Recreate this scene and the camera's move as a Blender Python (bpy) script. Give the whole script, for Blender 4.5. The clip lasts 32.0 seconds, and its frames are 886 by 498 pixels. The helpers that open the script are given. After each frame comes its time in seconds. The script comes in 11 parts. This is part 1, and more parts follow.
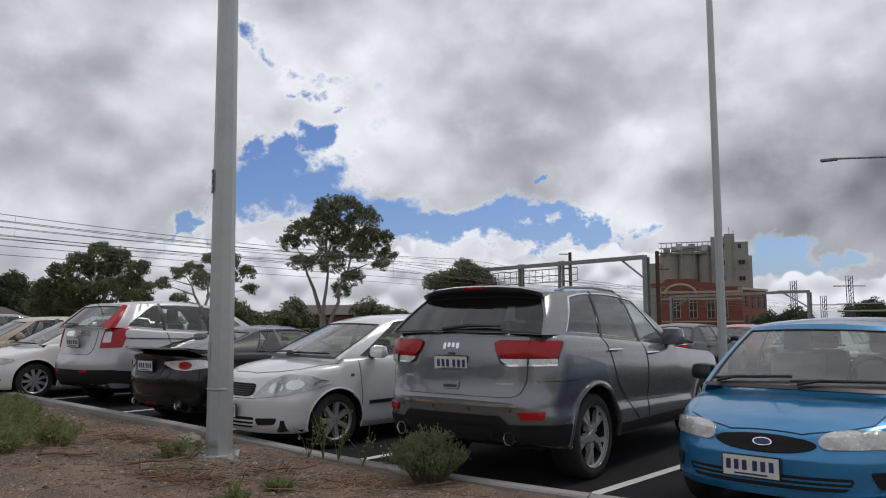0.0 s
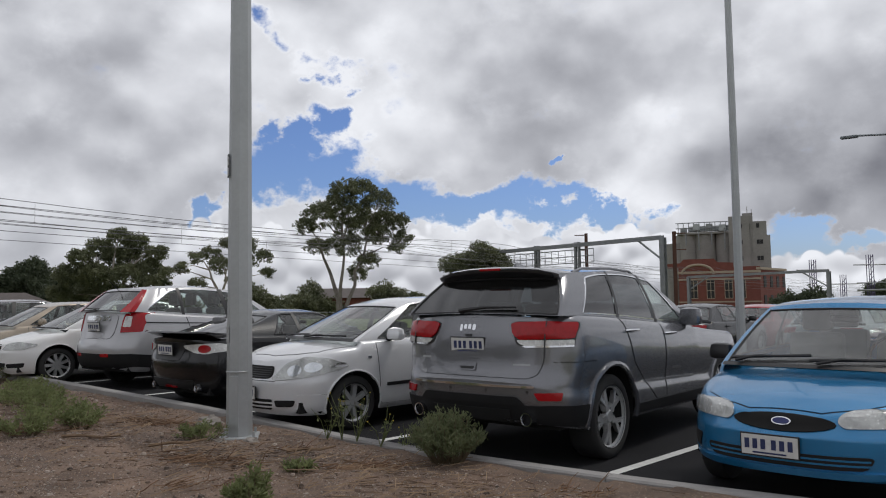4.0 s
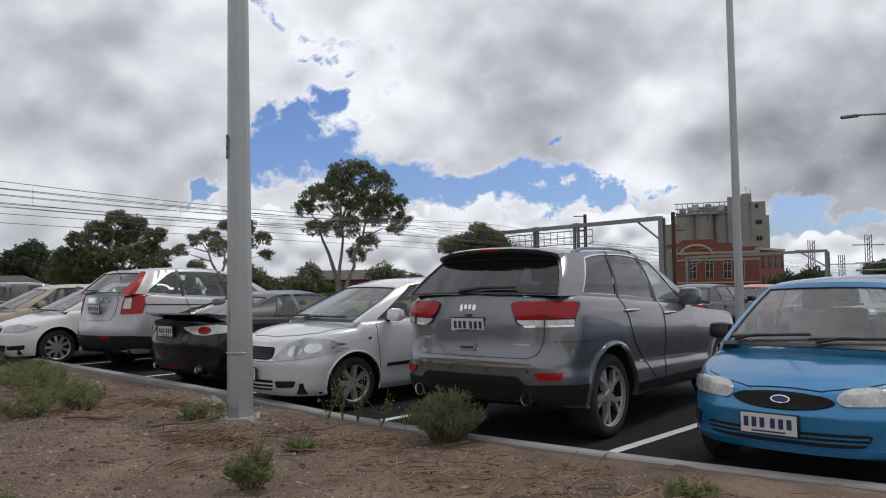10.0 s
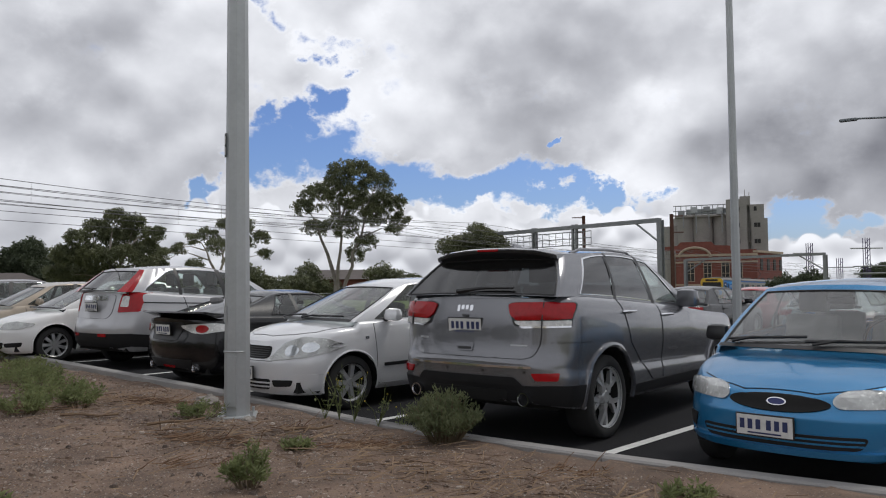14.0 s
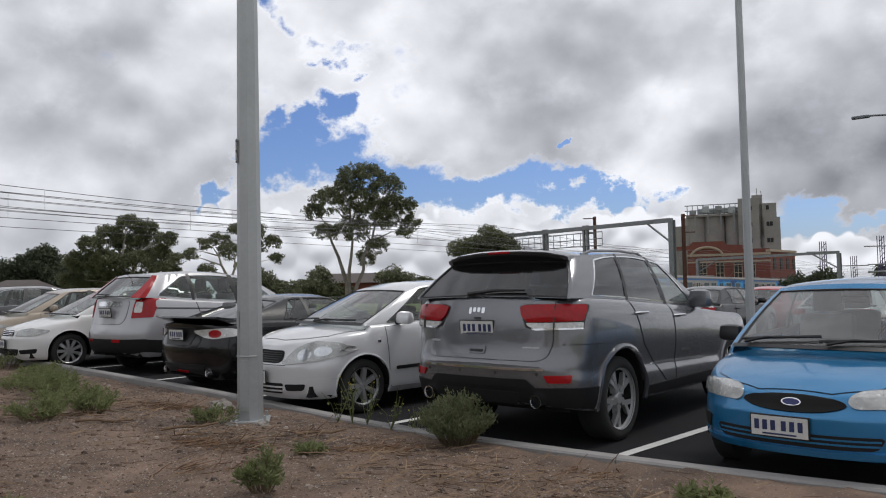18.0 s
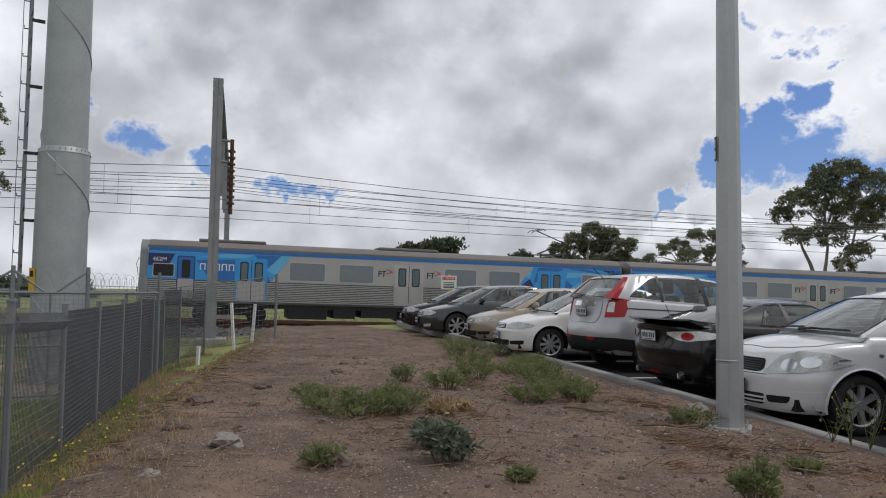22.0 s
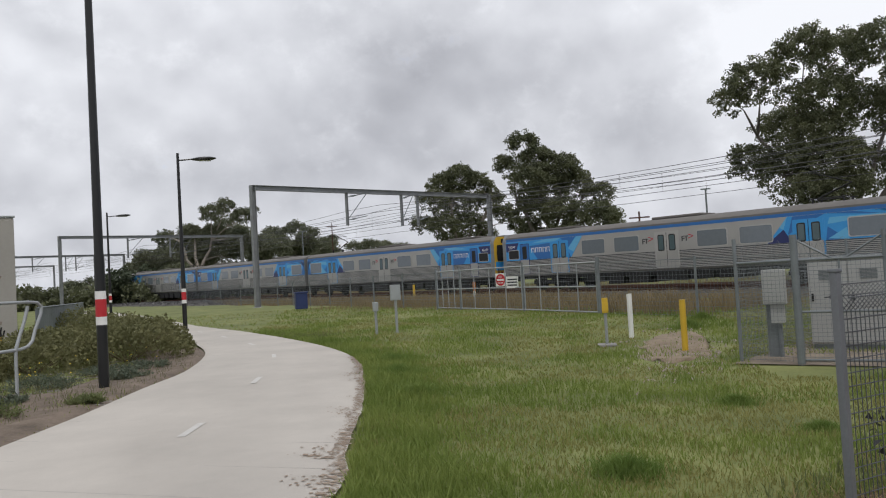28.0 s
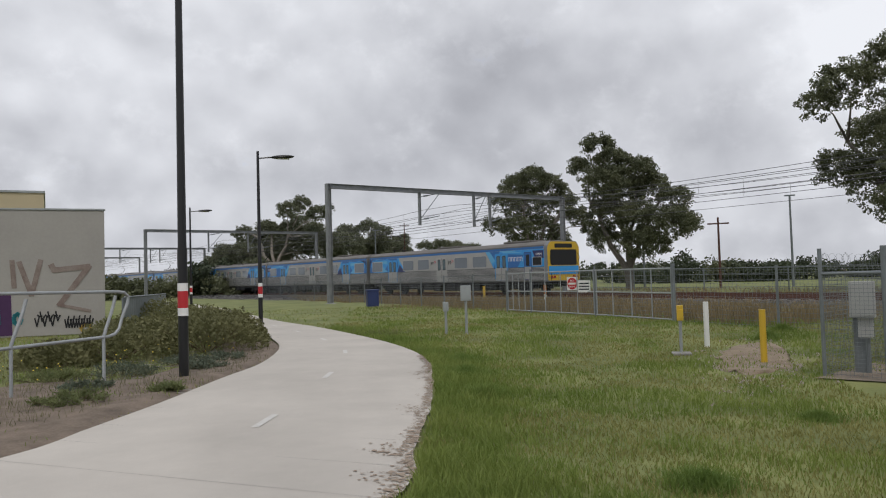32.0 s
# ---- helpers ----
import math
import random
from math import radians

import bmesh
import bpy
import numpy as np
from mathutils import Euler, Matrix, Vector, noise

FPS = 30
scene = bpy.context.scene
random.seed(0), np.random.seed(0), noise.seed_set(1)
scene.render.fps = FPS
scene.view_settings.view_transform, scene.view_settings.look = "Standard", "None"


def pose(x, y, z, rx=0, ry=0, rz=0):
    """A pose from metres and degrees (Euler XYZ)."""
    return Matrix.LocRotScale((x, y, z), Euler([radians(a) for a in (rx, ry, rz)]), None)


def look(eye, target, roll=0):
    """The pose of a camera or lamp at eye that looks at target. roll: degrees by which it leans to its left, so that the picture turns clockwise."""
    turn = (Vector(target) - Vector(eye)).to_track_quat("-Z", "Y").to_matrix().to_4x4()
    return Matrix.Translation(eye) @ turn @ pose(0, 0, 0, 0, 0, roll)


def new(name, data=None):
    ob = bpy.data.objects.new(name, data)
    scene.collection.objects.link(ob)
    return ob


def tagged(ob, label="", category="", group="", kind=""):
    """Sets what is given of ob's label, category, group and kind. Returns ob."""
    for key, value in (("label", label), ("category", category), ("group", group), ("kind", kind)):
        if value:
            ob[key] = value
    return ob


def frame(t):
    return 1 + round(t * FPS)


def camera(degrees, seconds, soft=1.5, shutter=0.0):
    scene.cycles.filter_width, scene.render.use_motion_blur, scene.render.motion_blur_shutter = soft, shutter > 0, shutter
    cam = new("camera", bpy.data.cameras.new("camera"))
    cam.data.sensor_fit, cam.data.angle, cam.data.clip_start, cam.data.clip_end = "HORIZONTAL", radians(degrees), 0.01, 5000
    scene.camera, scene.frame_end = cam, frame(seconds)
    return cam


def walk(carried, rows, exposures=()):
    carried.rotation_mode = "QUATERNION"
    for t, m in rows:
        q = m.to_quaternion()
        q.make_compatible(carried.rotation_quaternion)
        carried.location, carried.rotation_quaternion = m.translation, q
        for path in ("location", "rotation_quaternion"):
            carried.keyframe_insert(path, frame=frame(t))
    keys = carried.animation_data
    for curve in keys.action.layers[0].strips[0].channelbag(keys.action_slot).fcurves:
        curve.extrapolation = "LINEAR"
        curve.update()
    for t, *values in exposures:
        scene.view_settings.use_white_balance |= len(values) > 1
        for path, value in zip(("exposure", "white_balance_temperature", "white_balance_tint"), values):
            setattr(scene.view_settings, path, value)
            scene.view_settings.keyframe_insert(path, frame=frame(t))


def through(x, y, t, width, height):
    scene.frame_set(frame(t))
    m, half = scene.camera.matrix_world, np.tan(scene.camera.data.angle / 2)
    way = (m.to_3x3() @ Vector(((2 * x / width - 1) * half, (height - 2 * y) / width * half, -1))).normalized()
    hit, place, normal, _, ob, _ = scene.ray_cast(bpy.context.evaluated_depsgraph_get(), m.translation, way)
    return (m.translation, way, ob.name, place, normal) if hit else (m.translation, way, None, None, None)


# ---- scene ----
# ---- camera ----
cam = camera(60.8, 32.0, soft=1.1)
PATH = [  # seconds, place, turn (rx, ry, rz)
    (0, -0.000, -0.000, 1.470, 95.21, 0.35, 0.00),
    (0.5, 0.000, 0.002, 1.467, 95.08, 0.67, 0.23),
    (1, -0.001, 0.000, 1.463, 94.57, 0.81, 0.57),
    (1.5, 0.000, 0.002, 1.464, 94.16, 0.74, 0.59),
    (2, -0.004, 0.004, 1.466, 94.14, 0.45, 0.69),
    (2.5, -0.004, 0.006, 1.469, 94.06, 0.21, 0.95),
    (3, -0.005, 0.006, 1.470, 94.04, 0.42, 0.96),
    (3.5, -0.004, 0.002, 1.467, 93.98, 0.75, 1.22),
    (5.5, 0.002, 0.001, 1.465, 93.71, 1.07, 1.04),
    (6, -0.001, 0.002, 1.464, 93.70, 1.21, 1.00),
    (6.5, -0.002, 0.006, 1.464, 93.54, 1.01, 1.01),
    (7, -0.001, 0.007, 1.464, 93.43, 0.70, 0.94),
    (7.5, 0.002, 0.002, 1.463, 93.34, 0.70, 1.01),
    (8, -0.008, -0.004, 1.463, 93.34, 1.00, 1.34),
    (8.5, -0.013, -0.003, 1.461, 92.99, 1.36, 2.10),
    (9, -0.007, 0.005, 1.457, 92.77, 1.65, 2.60),
    (9.5, -0.010, 0.011, 1.457, 92.43, 1.49, 1.32),
    (10, -0.010, 0.011, 1.457, 92.49, 1.00, 1.15),
    (10.5, -0.008, 0.005, 1.456, 92.47, 0.71, 1.03),
    (11, -0.007, 0.007, 1.456, 92.50, 0.80, 1.05),
    (11.5, -0.010, 0.007, 1.456, 92.62, 0.96, 0.88),
    (12, -0.011, 0.001, 1.458, 92.87, 1.15, 1.14),
    (12.5, -0.010, -0.001, 1.459, 92.93, 1.16, 1.03),
    (13, -0.009, 0.005, 1.456, 92.81, 0.96, 0.89),
    (13.5, -0.007, 0.006, 1.454, 92.68, 0.67, 0.85),
    (14, -0.005, 0.006, 1.454, 92.52, 0.59, 1.02),
    (14.5, -0.006, 0.007, 1.454, 92.45, 0.95, 1.12),
    (16.5, -0.008, 0.011, 1.454, 92.57, 1.20, 1.70),
    (17, -0.006, 0.007, 1.454, 92.62, 1.14, 1.87),
    (17.5, -0.004, 0.004, 1.455, 92.70, 1.21, 1.98),
    (18, -0.005, 0.003, 1.458, 92.72, 1.17, 1.87),
    (18.5, -0.004, 0.004, 1.456, 92.79, 1.26, 1.87),
    (19, -0.004, 0.007, 1.453, 92.86, 1.37, 1.90),
    (19.5, -0.007, 0.012, 1.454, 92.91, 1.31, 1.94),
    (20, -0.009, 0.005, 1.454, 92.92, 1.15, 1.98),
    (20.2, -0.019, -0.002, 1.457, 92.92, 1.18, 2.01),
    (20.5, -0.034, -0.012, 1.461, 92.91, 1.22, 2.80),
    (20.7, -0.052, -0.021, 1.460, 92.96, 1.22, 4.79),
    (20.9, -0.069, -0.030, 1.459, 93.01, 1.21, 7.83),
    (21, -0.078, -0.034, 1.458, 93.04, 1.21, 10.15),
    (21.2, -0.104, -0.050, 1.457, 93.02, 1.03, 13.48),
    (21.5, -0.142, -0.073, 1.456, 92.99, 0.76, 18.23),
    (21.7, -0.166, -0.060, 1.434, 93.12, 0.14, 23.93),
    (21.8, -0.178, -0.053, 1.423, 93.18, -0.18, 27.84),
    (21.9, -0.190, -0.047, 1.412, 93.25, -0.49, 31.04),
    (22, -0.202, -0.040, 1.401, 93.31, -0.80, 35.49),
    (22.1, -0.221, -0.034, 1.404, 93.18, -0.88, 38.00),
    (22.2, -0.240, -0.028, 1.406, 93.06, -0.96, 41.82),
    (22.4, -0.279, -0.015, 1.411, 92.81, -1.13, 48.55),
    (22.5, -0.298, -0.009, 1.414, 92.68, -1.21, 51.31),
    (22.6, -0.295, -0.005, 1.414, 92.53, -0.96, 55.06),
    (22.8, -0.290, 0.003, 1.415, 92.22, -0.45, 60.36),
    (23, -0.285, 0.011, 1.415, 91.92, 0.06, 65.56),
    (23.2, -0.304, 0.010, 1.413, 91.69, 0.53, 70.23),
    (23.4, -0.323, 0.009, 1.411, 91.46, 1.00, 75.20),
    (23.5, -0.333, 0.009, 1.410, 91.34, 1.23, 77.23),
    (23.6, -0.340, 0.010, 1.412, 91.38, 1.24, 79.08),
    (23.8, -0.353, 0.011, 1.415, 91.46, 1.27, 81.38),
    (24, -0.367, 0.013, 1.418, 91.54, 1.29, 83.48),
    (24.5, -0.362, 0.007, 1.414, 92.50, 1.45, 86.14),
    (25, -0.388, 0.013, 1.419, 92.44, 1.69, 88.17),
    (25.5, -0.334, -0.005, 1.427, 92.22, 2.28, 89.72),
    (27.5, -0.304, -0.049, 1.406, 91.54, 2.86, 97.99),
    (28, -0.302, -0.058, 1.398, 92.01, 3.30, 100.05),
    (28.5, -0.295, -0.050, 1.398, 92.10, 3.16, 101.27),
    (29, -0.300, -0.052, 1.396, 92.02, 2.86, 101.85),
    (29.5, -0.300, -0.051, 1.396, 91.85, 2.63, 102.41),
    (30, -0.301, -0.061, 1.397, 91.72, 2.40, 103.28),
    (30.5, -0.292, -0.062, 1.397, 91.87, 2.39, 103.87),
    (31, -0.297, -0.066, 1.402, 92.25, 2.44, 104.32),
    (31.5, -0.292, -0.067, 1.403, 92.31, 2.14, 104.78),
    (32, -0.294, -0.070, 1.401, 92.31, 1.66, 105.38),
]
walk(cam, [(t, pose(*row)) for t, *row in PATH], exposures=[(0, -0.13), (4, -0.11), (8, -0.06), (11, 0.0), (21, 0.0), (22, -0.05), (23, 0.12), (24, 0.19), (25, 0.18), (28, 0.0), (32, -0.1)])

# ---- ways to build ----
UX, UY, VX, VY = -0.724, 0.690, 0.690, 0.724      # along the kerb; away from it
CAR_TURN = 46.4
TX, TY, NX, NY = 0.626, 0.780, -0.780, 0.626      # along the railway; across it


def uv(u, v):
    return (u * UX + v * VX, u * UY + v * VY)


def lerp(a, b, t):
    return a + (b - a) * t


def step(a, b, x):
    t = min(1.0, max(0.0, (x - a) / (b - a)))
    return t * t * (3 - 2 * t)


def thing(name, m=None, label="", category="", group=""):
    ob = new(name)
    ob.empty_display_size = 0.2
    if m is not None:
        ob.matrix_basis = m
    return tagged(ob, label, category, group)


def part(name, bm, material, parent=None, label="", smooth=False, kind=""):
    me = bpy.data.meshes.new(name)
    bm.to_mesh(me)
    bm.free()
    me.materials.append(material)
    if smooth:
        me.polygons.foreach_set("use_smooth", [True] * len(me.polygons))
        me.set_sharp_from_angle(angle=radians(smooth if smooth is not True else 40))
    ob = new(name, me)
    ob.parent = parent
    return tagged(ob, label, kind=kind)


def mesh_of(name, verts, faces, material, parent=None, label="", kind="", smooth=False):
    me = bpy.data.meshes.new(name)
    me.from_pydata(verts, [], faces)
    me.materials.append(material)
    if smooth:
        me.polygons.foreach_set("use_smooth", [True] * len(me.polygons))
    me.update()
    ob = new(name, me)
    ob.parent = parent
    return tagged(ob, label, kind=kind)


def box(bm, sx, sy, sz, x=0, y=0, z=0, m=None, bevel=0.0):
    """A box whose base stands at (x, y, z)."""
    r = bmesh.ops.create_cube(bm, size=1.0, matrix=Matrix.Translation((x, y, z + sz / 2)) @ Matrix.Diagonal((sx, sy, sz, 1)))
    if bevel:
        es = list({e for v in r["verts"] for e in v.link_edges})
        b = bmesh.ops.bevel(bm, geom=es, offset=bevel, segments=2, affect="EDGES", profile=0.6)
        r["verts"] = list({v for f in b["faces"] for v in f.verts} | {v for v in r["verts"] if v.is_valid})
    if m is not None:
        bmesh.ops.transform(bm, matrix=m, verts=[v for v in r["verts"] if v.is_valid])
    return bm


def tube(bm, pts, r, n=8, r2=None, caps=True):
    """A round bar along the points; its radius goes from r to r2."""
    pts = [Vector(p) for p in pts]
    r2 = r if r2 is None else r2
    rings = []
    side = None
    for i, p in enumerate(pts):
        d = (pts[min(i + 1, len(pts) - 1)] - pts[max(i - 1, 0)]).normalized()
        if side is None:
            side = d.cross(Vector((0, 0, 1)) if abs(d.z) < 0.9 else Vector((1, 0, 0))).normalized()
        side = (side - d * side.dot(d)).normalized()
        up = d.cross(side)
        rr = lerp(r, r2, i / (len(pts) - 1))
        rings.append([bm.verts.new(p + (side * math.cos(a) + up * math.sin(a)) * rr) for a in (2 * math.pi * k / n for k in range(n))])
    for a, b in zip(rings, rings[1:]):
        for k in range(n):
            bm.faces.new((a[k], a[(k + 1) % n], b[(k + 1) % n], b[k]))
    if caps:
        bm.faces.new(rings[0][::-1])
        bm.faces.new(rings[-1])
    return bm


def B():
    return bmesh.new()


# ---- the lie of the land ----
def bed_edge(u):
    """Where the garden bed's side of the kerb runs, by the distance along it."""
    return 4.62 + 0.62 * max(0.0, (6.0 - u) / 4.6) ** 1.6 - 0.05 * max(0.0, u - 9) - 0.035 * max(0.0, u - 17)


def ground_z(x, y):
    u, v = x * UX + y * UY, x * VX + y * VY
    car_park = 0.011 * max(0.0, min(u, 30) - 6) - 0.02 * max(0.0, v - 9)
    s, n = x * TX + y * TY, x * NX + y * NY
    low = -0.02 - 0.20 * step(2.0, 10.0, -x) * step(-6.0, 1.0, y) * step(26.0, 14.0, -x) - 0.12 * step(10, 16, -x) * step(6, 14, y)
    bed = 0.10 + 0.08 * step(0.3, 2.0, bed_edge(u) - v)
    # the bank from the bed down to the fence
    edge = BANK_V(u)
    bank = lerp(low, bed, step(edge - 0.9, edge + 0.35, v))
    if v > bed_edge(u) or u < -3:
        z = car_park
    elif u > 26.5:
        z = lerp(bank, low, step(26.5, 28.0, u))
    else:
        z = bank
    return z


def BANK_V(u):
    """The crest of the bank, across the kerb's direction."""
    return -1.45 + 0.02 * max(0.0, u - 6)

# ---- sky and light ----
SUN_DIR = Vector((0.55, 0.25, 1.0)).normalized()
world = bpy.data.worlds.new("sky")
scene.world = world
world.use_nodes = True
wn, wl = world.node_tree.nodes, world.node_tree.links
wn.clear()


def wnode(kind, **kw):
    n = wn.new(kind)
    for k, v in kw.items():
        n.inputs[k].default_value = v
    return n


def wmath(op, a, b=None, c=None, clamp=False):
    n = wn.new("ShaderNodeMath")
    n.operation = op
    n.use_clamp = clamp
    for i, q in enumerate((a, b, c)):
        if q is None:
            continue
        if isinstance(q, (int, float)):
            n.inputs[i].default_value = q
        else:
            wl.new(q, n.inputs[i])
    return n.outputs[0]


sky = wn.new("ShaderNodeTexSky")
sky.sky_type = "NISHITA"
sky.sun_disc = False
sky.sun_elevation = math.asin(SUN_DIR.z)
sky.sun_rotation = math.atan2(SUN_DIR.x, SUN_DIR.y)
co = wn.new("ShaderNodeTexCoord").outputs["Generated"]


def wnoise(scale, detail, rough, stretch=2.2, shift=(0, 0, 0), warp=0.0):
    mp = wn.new("ShaderNodeMapping")
    mp.inputs["Scale"].default_value = (1, 1, stretch)
    mp.inputs["Location"].default_value = shift
    wl.new(co, mp.inputs[0])
    n = wnode("ShaderNodeTexNoise", Scale=scale, Detail=detail, Roughness=rough, Distortion=warp)
    wl.new(mp.outputs[0], n.inputs["Vector"])
    return n.outputs["Fac"]


def wmap(x, a, b, c=0.0, d=1.0):
    n = wn.new("ShaderNodeMapRange")
    n.interpolation_type = "SMOOTHSTEP"
    wl.new(x, n.inputs["Value"])
    for k, v in zip(("From Min", "From Max", "To Min", "To Max"), (a, b, c, d)):
        n.inputs[k].default_value = v
    return n.outputs[0]


def around(az, el, size):
    """1 in that direction (degrees to the left, up), falling to 0 at the size in degrees."""
    a, e = radians(az), radians(el)
    d = wn.new("ShaderNodeVectorMath")
    d.operation = "DOT_PRODUCT"
    wl.new(co, d.inputs[0])
    d.inputs[1].default_value = (-math.sin(a) * math.cos(e), math.cos(a) * math.cos(e), math.sin(e))
    return wmap(d.outputs["Value"], math.cos(radians(size)), 1.0)


def total(rows, op):
    out = None
    for az, el, size, depth in rows:
        g = wmath("MULTIPLY", around(az, el, size), depth)
        out = g if out is None else wmath(op, out, g)
    return out


sx = wn.new("ShaderNodeSeparateXYZ")
wl.new(co, sx.inputs[0])
AZ = wmath("MULTIPLY", wmath("ARCTAN2", wmath("MULTIPLY", sx.outputs[0], -1.0), sx.outputs[1]), 57.2958)
EL = wmath("MULTIPLY", wmath("ARCSINE", sx.outputs[2]), 57.2958)


WAZ = wmath("MULTIPLY_ADD", wmath("SUBTRACT", wnoise(9.0, 6, 0.6, 1.2, (5.3, 0.7, 2.2)), 0.5), 13.0, AZ)
WEL = wmath("MULTIPLY_ADD", wmath("SUBTRACT", wnoise(9.0, 6, 0.6, 1.2, (1.3, 6.7, 0.2)), 0.5), 9.0, EL)


def oval(az, el, ra, re):
    """1 in that direction (degrees to the left, up), falling straight to 0 at the radii in degrees, its rim torn."""
    a = wmath("DIVIDE", wmath("SUBTRACT", WAZ, az), ra)
    b = wmath("DIVIDE", wmath("SUBTRACT", WEL, el), re)
    return wmath("SUBTRACT", 1.0, wmath("SQRT", wmath("ADD", wmath("MULTIPLY", a, a), wmath("MULTIPLY", b, b))), clamp=True)


def lumps(scale, shift, stretch=1.15):
    """Rounded heads, each like a ball."""
    mp = wn.new("ShaderNodeMapping")
    mp.inputs["Scale"].default_value = (1, 1, stretch)
    mp.inputs["Location"].default_value = shift
    wl.new(co, mp.inputs[0])
    v = wn.new("ShaderNodeTexVoronoi")
    v.feature = "SMOOTH_F1"
    v.inputs["Scale"].default_value, v.inputs["Smoothness"].default_value = scale, 0.35
    wl.new(mp.outputs[0], v.inputs["Vector"])
    return wmath("SUBTRACT", 0.75, v.outputs["Distance"])


def body(dz):
    """How thick the cloud is; dz looks that much higher."""
    f = wmath("ADD", wnoise(3.3, 7, 0.50, 1.2, (4.1, 0.4, 1.0 + dz * 1.2)), wmath("MULTIPLY", lumps(8.0, (1.3, 0.2, 0.7 + dz * 1.15)), 0.16))
    return wmath("ADD", f, wmath("MULTIPLY", lumps(19.0, (0.1, 2.2, 1.7 + dz * 1.15)), 0.10))


thick, thick_up = body(0.0), body(0.035)
ragged = wmath("ADD", wmath("MULTIPLY", wnoise(11.0, 7, 0.6, 1.3, (2.3, 0.7, 1.2)), 0.9), wmath("MULTIPLY", wnoise(36.0, 5, 0.6, 1.3, (0.3, 2.7, 0.2)), 0.24))
# blue holes in the deck of cloud
gap = None
for row in ((12.8, 9.6, 4.0, 3.0), (9.8, 10.6, 4.0, 3.0), (14.8, 9.0, 2.4, 2.8), (6.4, 8.9, 4.6, 2.3), (3.0, 8.0, 4.2, 1.9), (10.1, 13.9, 2.6, 2.2), (11.9, 12.0, 2.4, 2.0), (-0.9, 7.3, 4.2, 1.5), (-3.9, 7.2, 3.4, 2.0),
            (-6.8, 6.7, 3.6, 1.4), (-10.1, 6.3, 3.6, 1.2), (-13.0, 6.0, 2.4, 1.1), (19.3, 7.1, 1.9, 1.5), (10.2, 18.3, 1.9, 1.2), (12.7, 19.6, 2.0, 1.1), (9.0, 17.0, 1.2, 0.9), (14.4, 20.6, 2.2, 1.2),
            (-23.4, 4.2, 4.0, 1.3), (-26.8, 3.9, 3.6, 1.2), (-7.4, 9.9, 0.9, 0.6), (57.4, 10.6, 2.9, 2.1), (52.5, 9.0, 2.4, 1.2), (47.0, 7.6, 2.4, 1.0), (60.5, 13.3, 1.2, 1.7)):
    g = oval(*row)
    if row[1] > 15 or row[0] > 40:
        g = wmath("MULTIPLY", g, 0.46 if row[1] > 15 else 0.75)
    gap = g if gap is None else wmath("MAXIMUM", gap, g)
depth_ = wmath("ADD", wmath("SUBTRACT", wmath("MULTIPLY", ragged, 1.35), wmath("MULTIPLY", gap, 1.22)), 0.08)
deck = wmap(depth_, 0.26, 0.68)
# the far bank of white heads below the holes
head = wmath("ADD", wmath("MULTIPLY", lumps(26.0, (0.4, 1.1, 0.3), 1.0), 2.0), wmath("MULTIPLY", lumps(60.0, (0.9, 0.1, 2.3), 1.0), 0.9))
crest = wmath("ADD", wmath("MULTIPLY_ADD", wmap(AZ, -24.0, -15.0), 2.2, 2.0), wmath("MULTIPLY", wmap(AZ, 5.0, 16.0), 0.8))
crest = wmath("ADD", wmath("SUBTRACT", crest, wmath("MULTIPLY", oval(-4.8, 6.0, 2.6, 4.0), 1.1)), head)
below = wmath("SUBTRACT", crest, EL)
bank = wmap(below, -0.12, 0.25)
cover = wmath("MAXIMUM", deck, bank)
# grey bellies, bright heads and bright thin edges
dark = total(((-22, 7.6, 6.5, 0.28), (-29, 9.0, 9, 0.28), (-35, 8, 9, 0.2), (-9, 14.8, 6.5, 0.20), (-3.5, 12.2, 5, 0.12), (-14, 17, 6, 0.08), (-17, 10, 4, 0.10), (25, 13, 12, 0.14), (33, 9, 10, 0.12), (47, 18, 10, 0.22), (40, 23, 11, 0.14), (62, 10, 8, 0.14), (58, 19, 8, 0.10), (88, 12, 10, 0.12), (104, 12, 12, 0.14), (118, 13, 12, 0.08), (-45, 18, 14, 0.10)), "ADD")
lit = total(((72, 14, 8, 0.16), (-13, 20, 9, 0.10), (-27, 20, 9, 0.08), (6, 16, 7, 0.12), (0, 19, 8, 0.08), (-15.5, 12.5, 5, 0.14), (-13, 8.6, 4, 0.14), (-25, 15, 8, 0.06), (17, 19, 7, 0.12), (33, 20, 9, 0.10), (40, 13, 9, 0.16), (30, 6, 6, 0.10), (74, 20, 13, 0.26), (90, 19, 10, 0.08), (120, 25, 20, 0.12), (94, 7, 10, 0.08), (112, 20, 12, 0.06)), "ADD")
edge = wmath("SUBTRACT", 1.0, wmap(depth_, 0.45, 0.85))
calm = wmath("SUBTRACT", 1.0, wmath("MULTIPLY", around(104, 15, 55), 0.45))
tone = wmath("MULTIPLY", wmath("ADD", wmath("MULTIPLY", wmath("SUBTRACT", thick, thick_up), 1.9), wmath("MULTIPLY", wmath("SUBTRACT", thick, 0.62), -0.50)), calm)
tone = wmath("ADD", wmath("ADD", tone, 0.665), wmath("MULTIPLY", edge, 0.16))
tone = wmath("ADD", wmath("SUBTRACT", tone, dark), lit)
